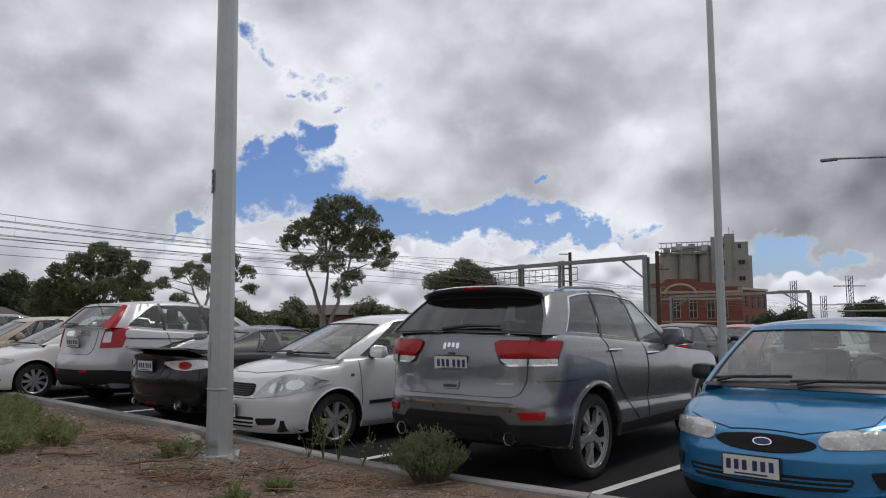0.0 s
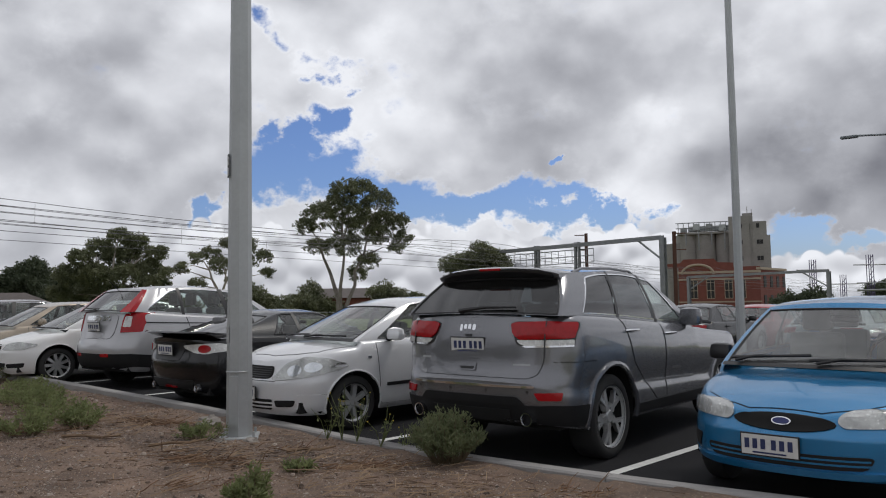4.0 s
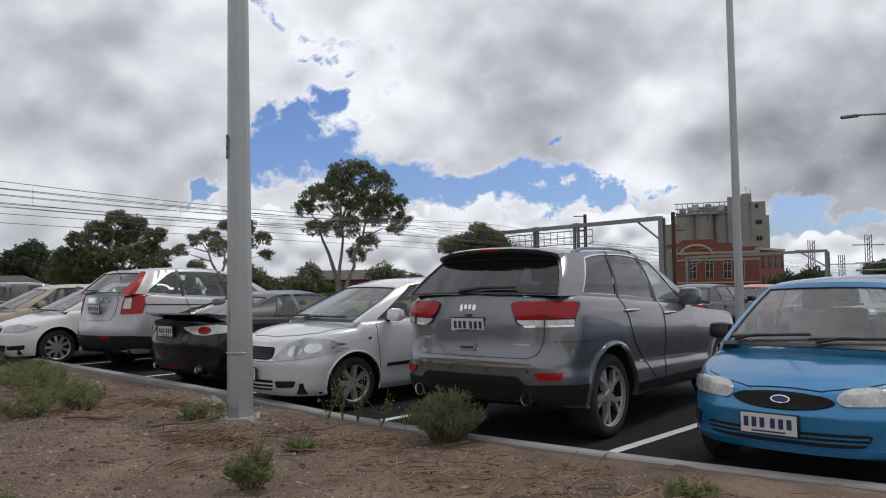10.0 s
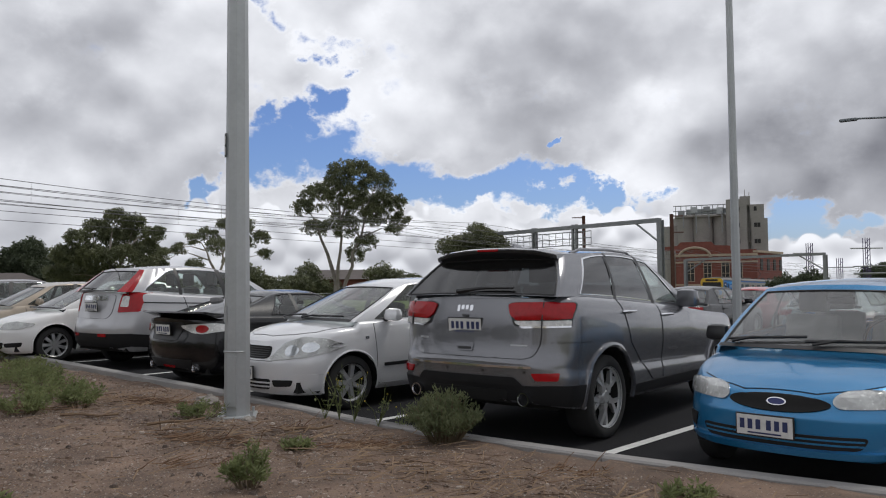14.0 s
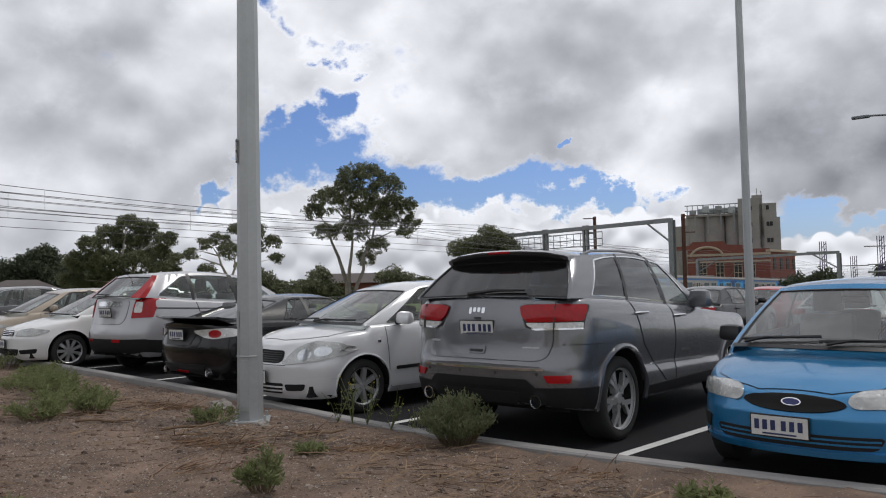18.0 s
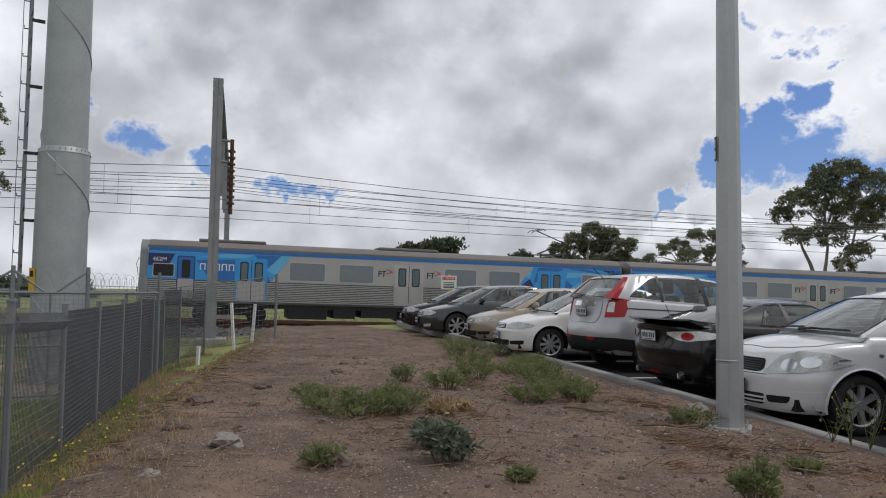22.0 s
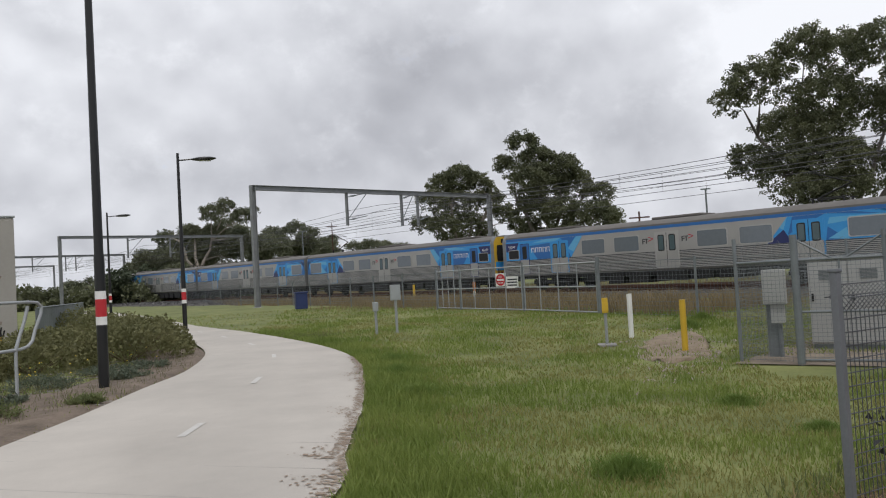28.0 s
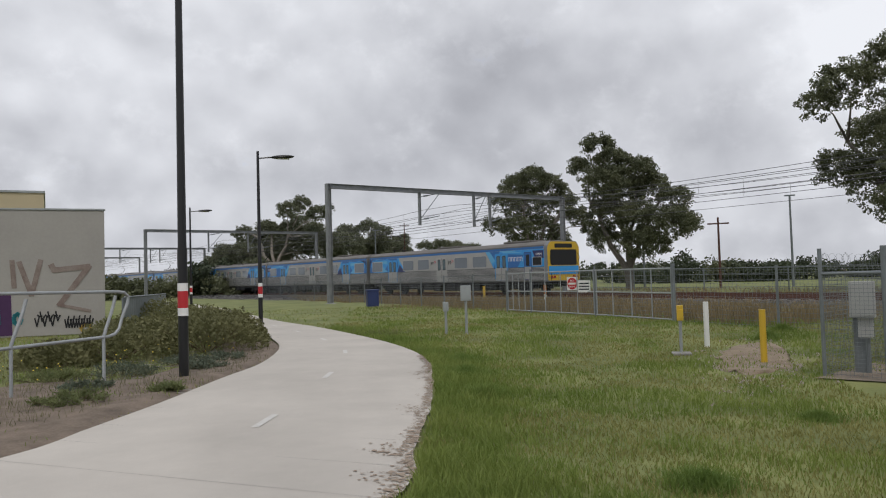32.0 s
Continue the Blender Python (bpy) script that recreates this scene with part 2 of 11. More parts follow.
far_tone = wmath("ADD", wmath("MULTIPLY_ADD", wmap(below, 0.0, 3.4), -0.28, 0.92), wmath("MULTIPLY", wmath("SUBTRACT", lumps(30.0, (0.4, 1.1, 0.3), 1.0), lumps(30.0, (0.4, 1.1, 0.31), 1.0)), 0.9))
both = wnode("ShaderNodeMix")
wl.new(wmath("MULTIPLY", bank, wmath("SUBTRACT", 1.0, wmap(AZ, 17.0, 26.0))), both.inputs["Factor"])
wl.new(tone, both.inputs["A"])
wl.new(far_tone, both.inputs["B"])
tone = both.outputs["Result"]
ramp = wn.new("ShaderNodeValToRGB")
wl.new(tone, ramp.inputs[0])
ramp.color_ramp.elements[0].position, ramp.color_ramp.elements[0].color = 0.05, (0.195, 0.20, 0.232, 1)
ramp.color_ramp.elements[1].position, ramp.color_ramp.elements[1].color = 1.0, (0.92, 0.94, 0.995, 1)
e = ramp.color_ramp.elements.new(0.55)
e.color = (0.522, 0.535, 0.582, 1)
blue = wnode("ShaderNodeMix")
blue.data_type = "RGBA"
skyb = wn.new("ShaderNodeVectorMath")
skyb.operation = "MULTIPLY"
wl.new(sky.outputs[0], skyb.inputs[0])
skyb.inputs[1].default_value = (0.067, 0.081, 0.118)
wl.new(cover, blue.inputs["Factor"])
wl.new(skyb.outputs[0], blue.inputs["A"])
wl.new(ramp.outputs[0], blue.inputs["B"])
bg = wn.new("ShaderNodeBackground")
bg.inputs["Strength"].default_value = 1.0
wl.new(blue.outputs["Result"], bg.inputs["Color"])
wl.new(bg.outputs[0], wn.new("ShaderNodeOutputWorld").inputs[0])

sun = new("sun", bpy.data.lights.new("sun", "SUN"))
sun.data.energy, sun.data.angle, sun.data.color = 1.1, radians(14), (1.0, 0.96, 0.9)
sun.matrix_basis = look(SUN_DIR * 50, (0, 0, 0))
scene.view_settings.exposure = 0.0

# ---- materials ----
def mat(name, color, rough=0.6, metal=0.0, vary=0.12, scale=4.0, bump=0.0, bscale=60.0, color2=None, coat=0.0, detail=6.0, stains=0.0, per_object=0.0, spec=0.5):
    """A procedural surface: base colour varied at two scales, roughness varied with it, fine relief."""
    m = bpy.data.materials.new(name)
    m.use_nodes = True
    nt = m.node_tree
    n, l = nt.nodes, nt.links
    p = n["Principled BSDF"]
    p.inputs["Metallic"].default_value = metal
    p.inputs["Coat Weight"].default_value = coat
    p.inputs["Coat Roughness"].default_value = 0.04
    p.inputs["Specular IOR Level"].default_value = spec
    tc = n.new("ShaderNodeTexCoord")
    a = n.new("ShaderNodeTexNoise")
    a.inputs["Scale"].default_value, a.inputs["Detail"].default_value, a.inputs["Roughness"].default_value = scale, detail, 0.6
    b = n.new("ShaderNodeTexNoise")
    b.inputs["Scale"].default_value, b.inputs["Detail"].default_value = bscale, 4.0
    for t in (a, b):
        l.new(tc.outputs["Object"], t.inputs["Vector"])
    add = n.new("ShaderNodeMath")
    add.operation = "MULTIPLY_ADD"
    l.new(b.outputs["Fac"], add.inputs[0])
    add.inputs[1].default_value = 0.45
    l.new(a.outputs["Fac"], add.inputs[2])
    src = add.outputs[0]
    if per_object:
        oi = n.new("ShaderNodeObjectInfo")
        po = n.new("ShaderNodeMath")
        po.operation = "MULTIPLY_ADD"
        l.new(oi.outputs["Random"], po.inputs[0])
        po.inputs[1].default_value = per_object
        l.new(src, po.inputs[2])
        src = po.outputs[0]
    r = n.new("ShaderNodeMapRange")
    l.new(src, r.inputs["Value"])
    r.inputs["From Min"].default_value, r.inputs["From Max"].default_value = 0.45, 1.0
    mix = n.new("ShaderNodeMix")
    mix.data_type = "RGBA"
    c = Vector(color[:3])
    c2 = Vector(color2[:3]) if color2 else c * (1 + vary)
    c1 = c if color2 else c * (1 - vary)
    mix.inputs["A"].default_value, mix.inputs["B"].default_value = (*c1, 1), (*c2, 1)
    l.new(r.outputs[0], mix.inputs["Factor"])
    l.new(mix.outputs["Result"], p.inputs["Base Color"])
    rr = n.new("ShaderNodeMapRange")
    l.new(b.outputs["Fac"], rr.inputs["Value"])
    rr.inputs["To Min"].default_value, rr.inputs["To Max"].default_value = max(0.02, rough - 0.08), min(1.0, rough + 0.08)
    l.new(rr.outputs[0], p.inputs["Roughness"])
    if bump:
        bp = n.new("ShaderNodeBump")
        bp.inputs["Strength"].default_value = bump
        bp.inputs["Distance"].default_value = 0.01
        l.new(src, bp.inputs["Height"])
        l.new(bp.outputs[0], p.inputs["Normal"])
    return m


def leafy(name, color, color2, rough=0.7, through=0.35, scale=0.5, bscale=12):
    """A thin leaf that lets some light through."""
    m = mat(name, color, rough, scale=scale, bscale=bscale, color2=color2)
    n, l = m.node_tree.nodes, m.node_tree.links
    p = n["Principled BSDF"]
    tl = n.new("ShaderNodeBsdfTranslucent")
    l.new(p.inputs["Base Color"].links[0].from_socket, tl.inputs["Color"])
    mx = n.new("ShaderNodeMixShader")
    mx.inputs[0].default_value = through
    l.new(p.outputs[0], mx.inputs[1])
    l.new(tl.outputs[0], mx.inputs[2])
    l.new(mx.outputs[0], n["Material Output"].inputs[0])
    return m


def paint(name, color, flake=0.35, rough=0.32):
    m = mat(name, color, rough=rough, metal=flake, vary=0.05, scale=3.0, bscale=900.0, coat=1.0)
    return m


def glass(name, tint, dust_sheen=0.05, ior=1.5):
    """A clear pane: tinted light goes through, the sky shines in it, a pale dusty film with sky reflection painted in
    lies on it.
    """
    m = bpy.data.materials.new(name)
    m.use_nodes = True
    n, l = m.node_tree.nodes, m.node_tree.links
    n.remove(n["Principled BSDF"])
    tr = n.new("ShaderNodeBsdfTransparent")
    tr.inputs["Color"].default_value = (*tint, 1)
    df = n.new("ShaderNodeBsdfDiffuse")
    df.inputs["Color"].default_value = (0.42, 0.41, 0.40, 1)
    ns = n.new("ShaderNodeTexNoise")
    ns.inputs["Scale"].default_value = 5.0
    ml = n.new("ShaderNodeMath")
    ml.operation = "MULTIPLY"
    l.new(ns.outputs["Fac"], ml.inputs[0])
    ml.inputs[1].default_value = dust_sheen * 2
    m1 = n.new("ShaderNodeMixShader")
    l.new(ml.outputs[0], m1.inputs[0])
    l.new(tr.outputs[0], m1.inputs[1])
    l.new(df.outputs[0], m1.inputs[2])
    gl = n.new("ShaderNodeBsdfGlossy")
    gl.inputs["Roughness"].default_value = 0.02
    lw = n.new("ShaderNodeLayerWeight")
    lw.inputs["Blend"].default_value = 0.5
    pw = n.new("ShaderNodeMath")
    pw.operation = "POWER"
    l.new(lw.outputs["Facing"], pw.inputs[0])
    pw.inputs[1].default_value = 3.0
    fr = n.new("ShaderNodeMath")
    fr.operation = "MULTIPLY_ADD"
    l.new(pw.outputs[0], fr.inputs[0])
    fr.inputs[1].default_value = 0.9
    fr.inputs[2].default_value = ((ior - 1) / (ior + 1)) ** 2
    m2 = n.new("ShaderNodeMixShader")
    l.new(fr.outputs[0], m2.inputs[0])
    l.new(m1.outputs[0], m2.inputs[1])
    l.new(gl.outputs[0], m2.inputs[2])
    l.new(m2.outputs[0], n["Material Output"].inputs[0])
    return m


M_ASPHALT = mat("asphalt", (0.019, 0.019, 0.021), 0.92, vary=0.3, scale=0.5, bump=0.5, bscale=220, spec=0.15)
M_SOIL = mat("bed soil", (0.050, 0.033, 0.024), 0.95, scale=2.2, bump=1.0, bscale=75, color2=(0.205, 0.138, 0.100), detail=12)


def speckle(m, scale, size, share, color, coords="Object"):
    """Small round specks of another colour over a surface."""
    n, l = m.node_tree.nodes, m.node_tree.links
    p = n["Principled BSDF"]
    old = p.inputs["Base Color"].links[0].from_socket
    tc = n.new("ShaderNodeTexCoord")
    v = n.new("ShaderNodeTexVoronoi")
    v.inputs["Scale"].default_value = scale
    l.new(tc.outputs[coords], v.inputs["Vector"])
    sep = n.new("ShaderNodeSeparateColor")
    l.new(v.outputs["Color"], sep.inputs[0])
    pick = n.new("ShaderNodeMath")
    pick.operation = "LESS_THAN"
    l.new(sep.outputs[0], pick.inputs[0])
    pick.inputs[1].default_value = share
    rad = n.new("ShaderNodeMath")
    rad.operation = "MULTIPLY"
    l.new(sep.outputs[1], rad.inputs[0])
    rad.inputs[1].default_value = size
    near = n.new("ShaderNodeMath")
    near.operation = "LESS_THAN"
    l.new(v.outputs["Distance"], near.inputs[0])
    l.new(rad.outputs[0], near.inputs[1])
    f = n.new("ShaderNodeMath")
    f.operation = "MULTIPLY"
    l.new(pick.outputs[0], f.inputs[0])
    l.new(near.outputs[0], f.inputs[1])
    mx = n.new("ShaderNodeMix")
    mx.data_type = "RGBA"
    l.new(f.outputs[0], mx.inputs["Factor"])
    l.new(old, mx.inputs["A"])
    mx.inputs["B"].default_value = (*color, 1)
    l.new(mx.outputs["Result"], p.inputs["Base Color"])


def patchy(m, scale, low, high):
    """Broad lighter and darker areas over a surface."""
    n, l = m.node_tree.nodes, m.node_tree.links
    p = n["Principled BSDF"]
    old = p.inputs["Base Color"].links[0].from_socket
    tc = n.new("ShaderNodeTexCoord")
    t = n.new("ShaderNodeTexNoise")
    t.inputs["Scale"].default_value, t.inputs["Detail"].default_value, t.inputs["Roughness"].default_value = scale, 5.0, 0.65
    l.new(tc.outputs["Object"], t.inputs["Vector"])
    r = n.new("ShaderNodeMapRange")
    r.inputs["From Min"].default_value, r.inputs["From Max"].default_value = 0.35, 0.65
    r.inputs["To Min"].default_value, r.inputs["To Max"].default_value = low, high
    l.new(t.outputs["Fac"], r.inputs["Value"])
    v = n.new("ShaderNodeVectorMath")
    v.operation = "SCALE"
    l.new(old, v.inputs[0])
    l.new(r.outputs[0], v.inputs["Scale"])
    l.new(v.outputs[0], p.inputs["Base Color"])


patchy(M_SOIL, 0.7, 0.68, 1.28)
speckle(M_SOIL, 45, 0.42, 0.20, (0.055, 0.045, 0.040))
speckle(M_SOIL, 60, 0.45, 0.22, (0.28, 0.235, 0.195))
speckle(M_SOIL, 110, 0.5, 0.30, (0.23, 0.15, 0.09))
speckle(M_ASPHALT, 130, 0.5, 0.25, (0.055, 0.055, 0.055))
M_GRASS = mat("turf", (0.115, 0.150, 0.040), 0.95, scale=0.7, bump=0.8, bscale=25, color2=(0.22, 0.225, 0.08), detail=9)
patchy(M_GRASS, 0.35, 0.8, 1.2)
M_BLADE = leafy("grass blade", (0.125, 0.195, 0.034), (0.295, 0.345, 0.090), 0.75, 0.4, 0.6, 40)
M_DRYBLADE = leafy("dry grass blade", (0.19, 0.145, 0.08), (0.32, 0.25, 0.14), 0.9, 0.25, 0.8, 40)
M_CONCRETE = mat("path concrete", (0.50, 0.465, 0.42), 0.9, vary=0.12, scale=0.5, bump=0.15, bscale=90)
patchy(M_CONCRETE, 0.45, 0.90, 1.07)
M_KERB = mat("kerb concrete", (0.27, 0.26, 0.25), 0.9, vary=0.2, scale=2.0, bump=0.3, bscale=70)
M_LINE = mat("road line paint", (0.62, 0.62, 0.60), 0.8, vary=0.15, scale=6, bscale=120)
M_BALLAST = mat("ballast", (0.10, 0.095, 0.09), 0.95, vary=0.5, scale=6, bump=1.0, bscale=18)
M_GALV = mat("galvanised steel", (0.36, 0.38, 0.39), 0.55, metal=0.35, vary=0.15, scale=3, bscale=25)
M_GALV_DK = mat("weathered galvanised steel", (0.19, 0.21, 0.22), 0.6, metal=0.3, vary=0.2, scale=2, bscale=25)
M_STEEL = mat("railway steel", (0.24, 0.25, 0.26), 0.6, metal=0.3, vary=0.2, scale=2, bscale=20)
M_RUST = mat("rusty steel", (0.09, 0.04, 0.028), 0.85, vary=0.3, scale=3, bscale=30)
M_BLACK = mat("black plastic", (0.013, 0.013, 0.014), 0.6, vary=0.15, scale=8, bscale=200, spec=0.25)
M_RUBBER = mat("tyre rubber", (0.018, 0.018, 0.018), 0.85, vary=0.2, scale=6, bscale=80)
M_CHROME = mat("chrome", (0.75, 0.76, 0.78), 0.12, metal=1.0, vary=0.03)
M_ALLOY = mat("alloy", (0.42, 0.43, 0.44), 0.35, metal=0.8, vary=0.06)
M_LEAF = leafy("gum leaf", (0.068, 0.082, 0.042), (0.19, 0.20, 0.105), 0.5, 0.3, 0.35, 6)
# paler copy of the gum leaf: distance haze put into the colour
M_LEAF_FAR = leafy("gum leaf with painted haze", (0.088, 0.104, 0.062), (0.21, 0.22, 0.135), 0.6, 0.3, 0.35, 6)
M_LEAF_DK = leafy("dark pine leaf", (0.035, 0.048, 0.026), (0.085, 0.105, 0.055), 0.7, 0.2, 0.4, 6)
M_BARK = mat("gum bark", (0.16, 0.13, 0.105), 0.9, scale=1.0, bump=0.4, bscale=10, color2=(0.42, 0.38, 0.33))
M_BARK_DK = mat("grey gum bark", (0.10, 0.085, 0.072), 0.9, scale=1.0, bump=0.4, bscale=10, color2=(0.26, 0.235, 0.21))
M_SHRUB = leafy("shrub leaf", (0.105, 0.112, 0.046), (0.245, 0.235, 0.11), 0.8, 0.3, 2, 30)
M_WIRE = mat("wire", (0.09, 0.09, 0.095), 0.6, vary=0.1)
M_STAINLESS = mat("stainless steel", (0.42, 0.41, 0.40), 0.42, metal=0.75, vary=0.08, scale=0.6, bscale=30)
M_TBLUE = mat("light blue vinyl", (0.040, 0.31, 0.70), 0.4, vary=0.06)
M_TMID = mat("mid blue vinyl", (0.024, 0.145, 0.43), 0.4, vary=0.06)
M_TNAVY = mat("navy vinyl", (0.022, 0.030, 0.13), 0.4, vary=0.06)
M_TCYAN = mat("pale blue vinyl", (0.13, 0.44, 0.72), 0.4, vary=0.06)
M_YELLOW = mat("yellow paint", (0.62, 0.40, 0.035), 0.45, vary=0.08)
M_WHITE = mat("white paint", (0.78, 0.78, 0.76), 0.5, vary=0.06)
M_RED = mat("red paint", (0.48, 0.022, 0.03), 0.45, vary=0.08)
M_LENS_RED = mat("red lamp lens", (0.33, 0.004, 0.008), 0.2, vary=0.25, scale=20, bscale=90, coat=0.25, spec=0.3)
M_TWIN = mat("dark train window", (0.16, 0.185, 0.21), 0.08, vary=0.08)
M_BRICK = mat("red brickwork", (0.17, 0.055, 0.042), 0.9, vary=0.2, scale=1.5, bscale=20)
M_SILO = mat("weathered silo concrete", (0.25, 0.24, 0.225), 0.9, vary=0.2, scale=0.25, bscale=4)
M_POST_BLACK = mat("black powder coat", (0.012, 0.012, 0.013), 0.35, vary=0.1)
M_RENDERWALL = mat("grey tilt-up concrete", (0.36, 0.34, 0.32), 0.9, vary=0.10, scale=0.5, bscale=12)

# ---- the ground ----
def sheet(name, us, vs, place, height, material, keep=None, label="", kind="structure", smooth=True):
    verts, faces, ids = [], [], {}
    for i, u in enumerate(us):
        for j, v in enumerate(vs):
            x, y = place(u, v)
            ids[i, j] = len(verts)
            verts.append((x, y, height(x, y)))
    for i in range(len(us) - 1):
        for j in range(len(vs) - 1):
            if keep and not keep((us[i] + us[i + 1]) / 2, (vs[j] + vs[j + 1]) / 2):
                continue
            faces.append((ids[i, j], ids[i + 1, j], ids[i + 1, j + 1], ids[i, j + 1]))
    ob = mesh_of(name, verts, faces, material, smooth=smooth)
    me = ob.data
    if me.polygons and me.polygons[0].normal.z < 0:
        me.flip_normals()
    return tagged(ob, label, kind=kind)


def spread(a, b, near, far, mid=0.0):
    """Steps from a to b, near apart round mid and growing outwards to far."""
    out, x, d = [], mid, near
    while x < b:
        out.append(x)
        x += d
        d = min(far, d * 1.12)
    out.append(b)
    x, d = mid - near, near
    while x > a:
        out.insert(0, x)
        x -= d
        d = min(far, d * 1.12)
    out.insert(0, a)
    return out


def rough_z(x, y, amount):
    return amount * (noise.noise((x * 0.9, y * 0.9, 3)) + 0.5 * noise.noise((x * 2.7, y * 2.7, 9)))


def soft_ground(x, y):
    u, v = x * UX + y * UY, x * VX + y * VY
    z = ground_z(x, y)
    d = v - bed_edge(u)
    s, n = x * TX + y * TY, x * NX + y * NY
    under = 0.12 if ((d > -0.3 and -3 < u < 25.3) or (v > -2.45 and d < 0 and -3.6 < u < 26.2)) else 0.0
    m = x * NX + y * NY
    if 27.5 < m < 50:
        sl = (x + 45.73) * TX + y * TY
        z = min(z, 0.07 - 0.005 * 0.78 * sl - 0.0185 * max(0.78 * sl - 15, 0) - 0.45)
    return z - under + (rough_z(x, y, 0.03) if abs(x) < 30 and abs(y) < 30 else 0)


ground = sheet("ground", spread(-1500, 1500, 0.5, 150, -8), spread(-1500, 1500, 0.5, 150, 0), lambda a, b: (a, b), soft_ground, M_GRASS,
               label="patchy green and dry mown grass ground")

# ---- car park and garden bed ----
car_park = sheet("car_park", spread(-40, 60, 0.8, 5, 6), [3.2, 3.5, 3.8, 4.1, 4.3, 4.5, 4.9, 5.3] + [5.5 + 0.5 * k for k in range(10)] + [11 + 3 * k for k in range(20)], uv,
                 lambda x, y: ground_z(x, y) + 0.004 if x * VX + y * VY > bed_edge(x * UX + y * UY) else -0.03, M_ASPHALT,
                 keep=lambda u, v: v > bed_edge(u) + 0.05 and u < 26, label="dark asphalt car park with white bay lines")


def soil_z(x, y):
    return ground_z(x, y) + 0.035 + rough_z(x, y, 0.03) + 0.016 * noise.noise((x * 3.7, y * 3.7, 1)) + 0.008 * noise.noise((x * 6.1, y * 6.1, 5))


def soil_top(x, y):
    return soil_z(x, y) if x * VX + y * VY < bed_edge(x * UX + y * UY) - 0.02 else 0.07


garden_bed = sheet("garden_bed", [-4 + 0.09 * k for k in range(345)], [-2.5 + 0.09 * k for k in range(92)], uv, soil_top, M_SOIL, keep=lambda u, v: v < bed_edge(u) + 0.05,
                   label="bare brown gravelly soil of a garden bed")
# the kerb, in cast lengths with joints
u = -4.0
k = 0
while u < 26.5:
    bm = B()
    n = 6
    rows = []
    for i in range(n + 1):
        uu = u + (2.4 - 0.008) * i / n
        e = bed_edge(uu)
        zc = 0.011 * max(0.0, uu - 6)
        rows.append([bm.verts.new((*uv(uu, e + dv), zc + z)) for dv, z in ((0, -0.05), (0, 0.125), (0.015, 0.14), (0.125, 0.14), (0.15, 0.12), (0.17, 0.0), (0.17, -0.05))])
    for a, b in zip(rows, rows[1:]):
        for j in range(6):
            bm.faces.new((a[j], a[j + 1], b[j + 1], b[j]))
    bm.faces.new(rows[0])
    bm.faces.new(rows[-1][::-1])
    bmesh.ops.recalc_face_normals(bm, faces=bm.faces[:])
    ob = part("kerb", bm, M_KERB, None, smooth=30)
    tagged(ob, "pale worn concrete kerb length", kind="structure")
    u += 2.4
for u in (0.93, 3.53, 6.14, 8.90, 11.6, 14.2, 17.0, 19.5, 22.1):
    bm = B()
    rows = []
    for i in range(9):
        v = bed_edge(u) + 0.45 + 4.7 * i / 8
        rows.append([bm.verts.new((*uv(u + d, v), ground_z(*uv(u + d, v)) + 0.009)) for d in (-0.05, 0.05)])
    for a, b in zip(rows, rows[1:]):
        bm.faces.new((a[0], b[0], b[1], a[1]))
    bmesh.ops.recalc_face_normals(bm, faces=bm.faces[:])
    if bm.faces[:][0].normal.z < 0:
        bmesh.ops.reverse_faces(bm, faces=bm.faces[:])
    tagged(part("bay_line", bm, M_LINE, None), "white painted parking bay line", kind="structure")

# ---- poles ----
M_STICKER = mat("sticker", (0.35, 0.36, 0.36), 0.6)


M_POLE = mat("light pole galvanising", (0.39, 0.405, 0.41), 0.45, metal=0.4, vary=0.12, scale=2, bscale=22)


def lamp_pole(x, y, z, detail=True, thick=1.0):
    p = thing("light_pole", pose(x, y, z, 0, 0, 12), "tall tapered galvanised steel light pole", "light pole", "car park light poles")
    bm = B()
    tube(bm, [(0, 0, 0.03), (0, 0, 4.5), (0, 0, 12.0)], 0.128 * thick, 8, 0.075 * thick)
    part("shaft", bm, M_POLE, p)
    bm = B()
    box(bm, 0.38, 0.38, 0.03, 0, 0, 0.0, bevel=0.006)
    part("base_plate", bm, M_POLE, p)
    bm = B()
    box(bm, 0.55, 0.55, 0.16, 0, 0, -0.16, bevel=0.02)
    part("footing", bm, M_KERB, p, "rough concrete footing")
    for k in range(4):
        a = math.pi / 4 + k * math.pi / 2
        bm = B()
        tube(bm, [(0.21 * math.cos(a), 0.21 * math.sin(a), 0.0), (0.21 * math.cos(a), 0.21 * math.sin(a), 0.08)], 0.016, 6)
        part("bolt", bm, M_POLE, p)
    if detail:
        bm = B()
        box(bm, 0.012, 0.10, 0.50, 0, 0, 0.12, pose(-0.045, -0.115, 0, 0, 0, 68), bevel=0.004)
        part("hatch", bm, M_POLE, p, "service hatch with a strap")
        bm = B()
        tube(bm, [(0.127 * math.cos(a), 0.127 * math.sin(a), 0.66) for a in (math.radians(190 + 10 * k) for k in range(12))], 0.008, 5)
        part("strap", bm, M_POLE, p)
        bm = B()
        box(bm, 0.006, 0.06, 0.16, 0, 0, 0.95, pose(-0.11, -0.055, 0, 0, 0, 25))
        part("sticker", bm, M_STICKER, p)
        bm = B()
        box(bm, 0.006, 0.055, 0.24, 0, 0, 2.60, pose(-0.113, -0.04, 0, 0, 0, 20))
        st = part("marking_plate", bm, M_TRIM, p, "small black marking plate")
        for zz in (2.62, 2.73):
            part("marking_bar", box(B(), 0.006, 0.03, 0.08, 0, 0, zz, pose(-0.117, -0.041, 0, 0, 0, 20)), M_TWHITE_P, st)
    return p


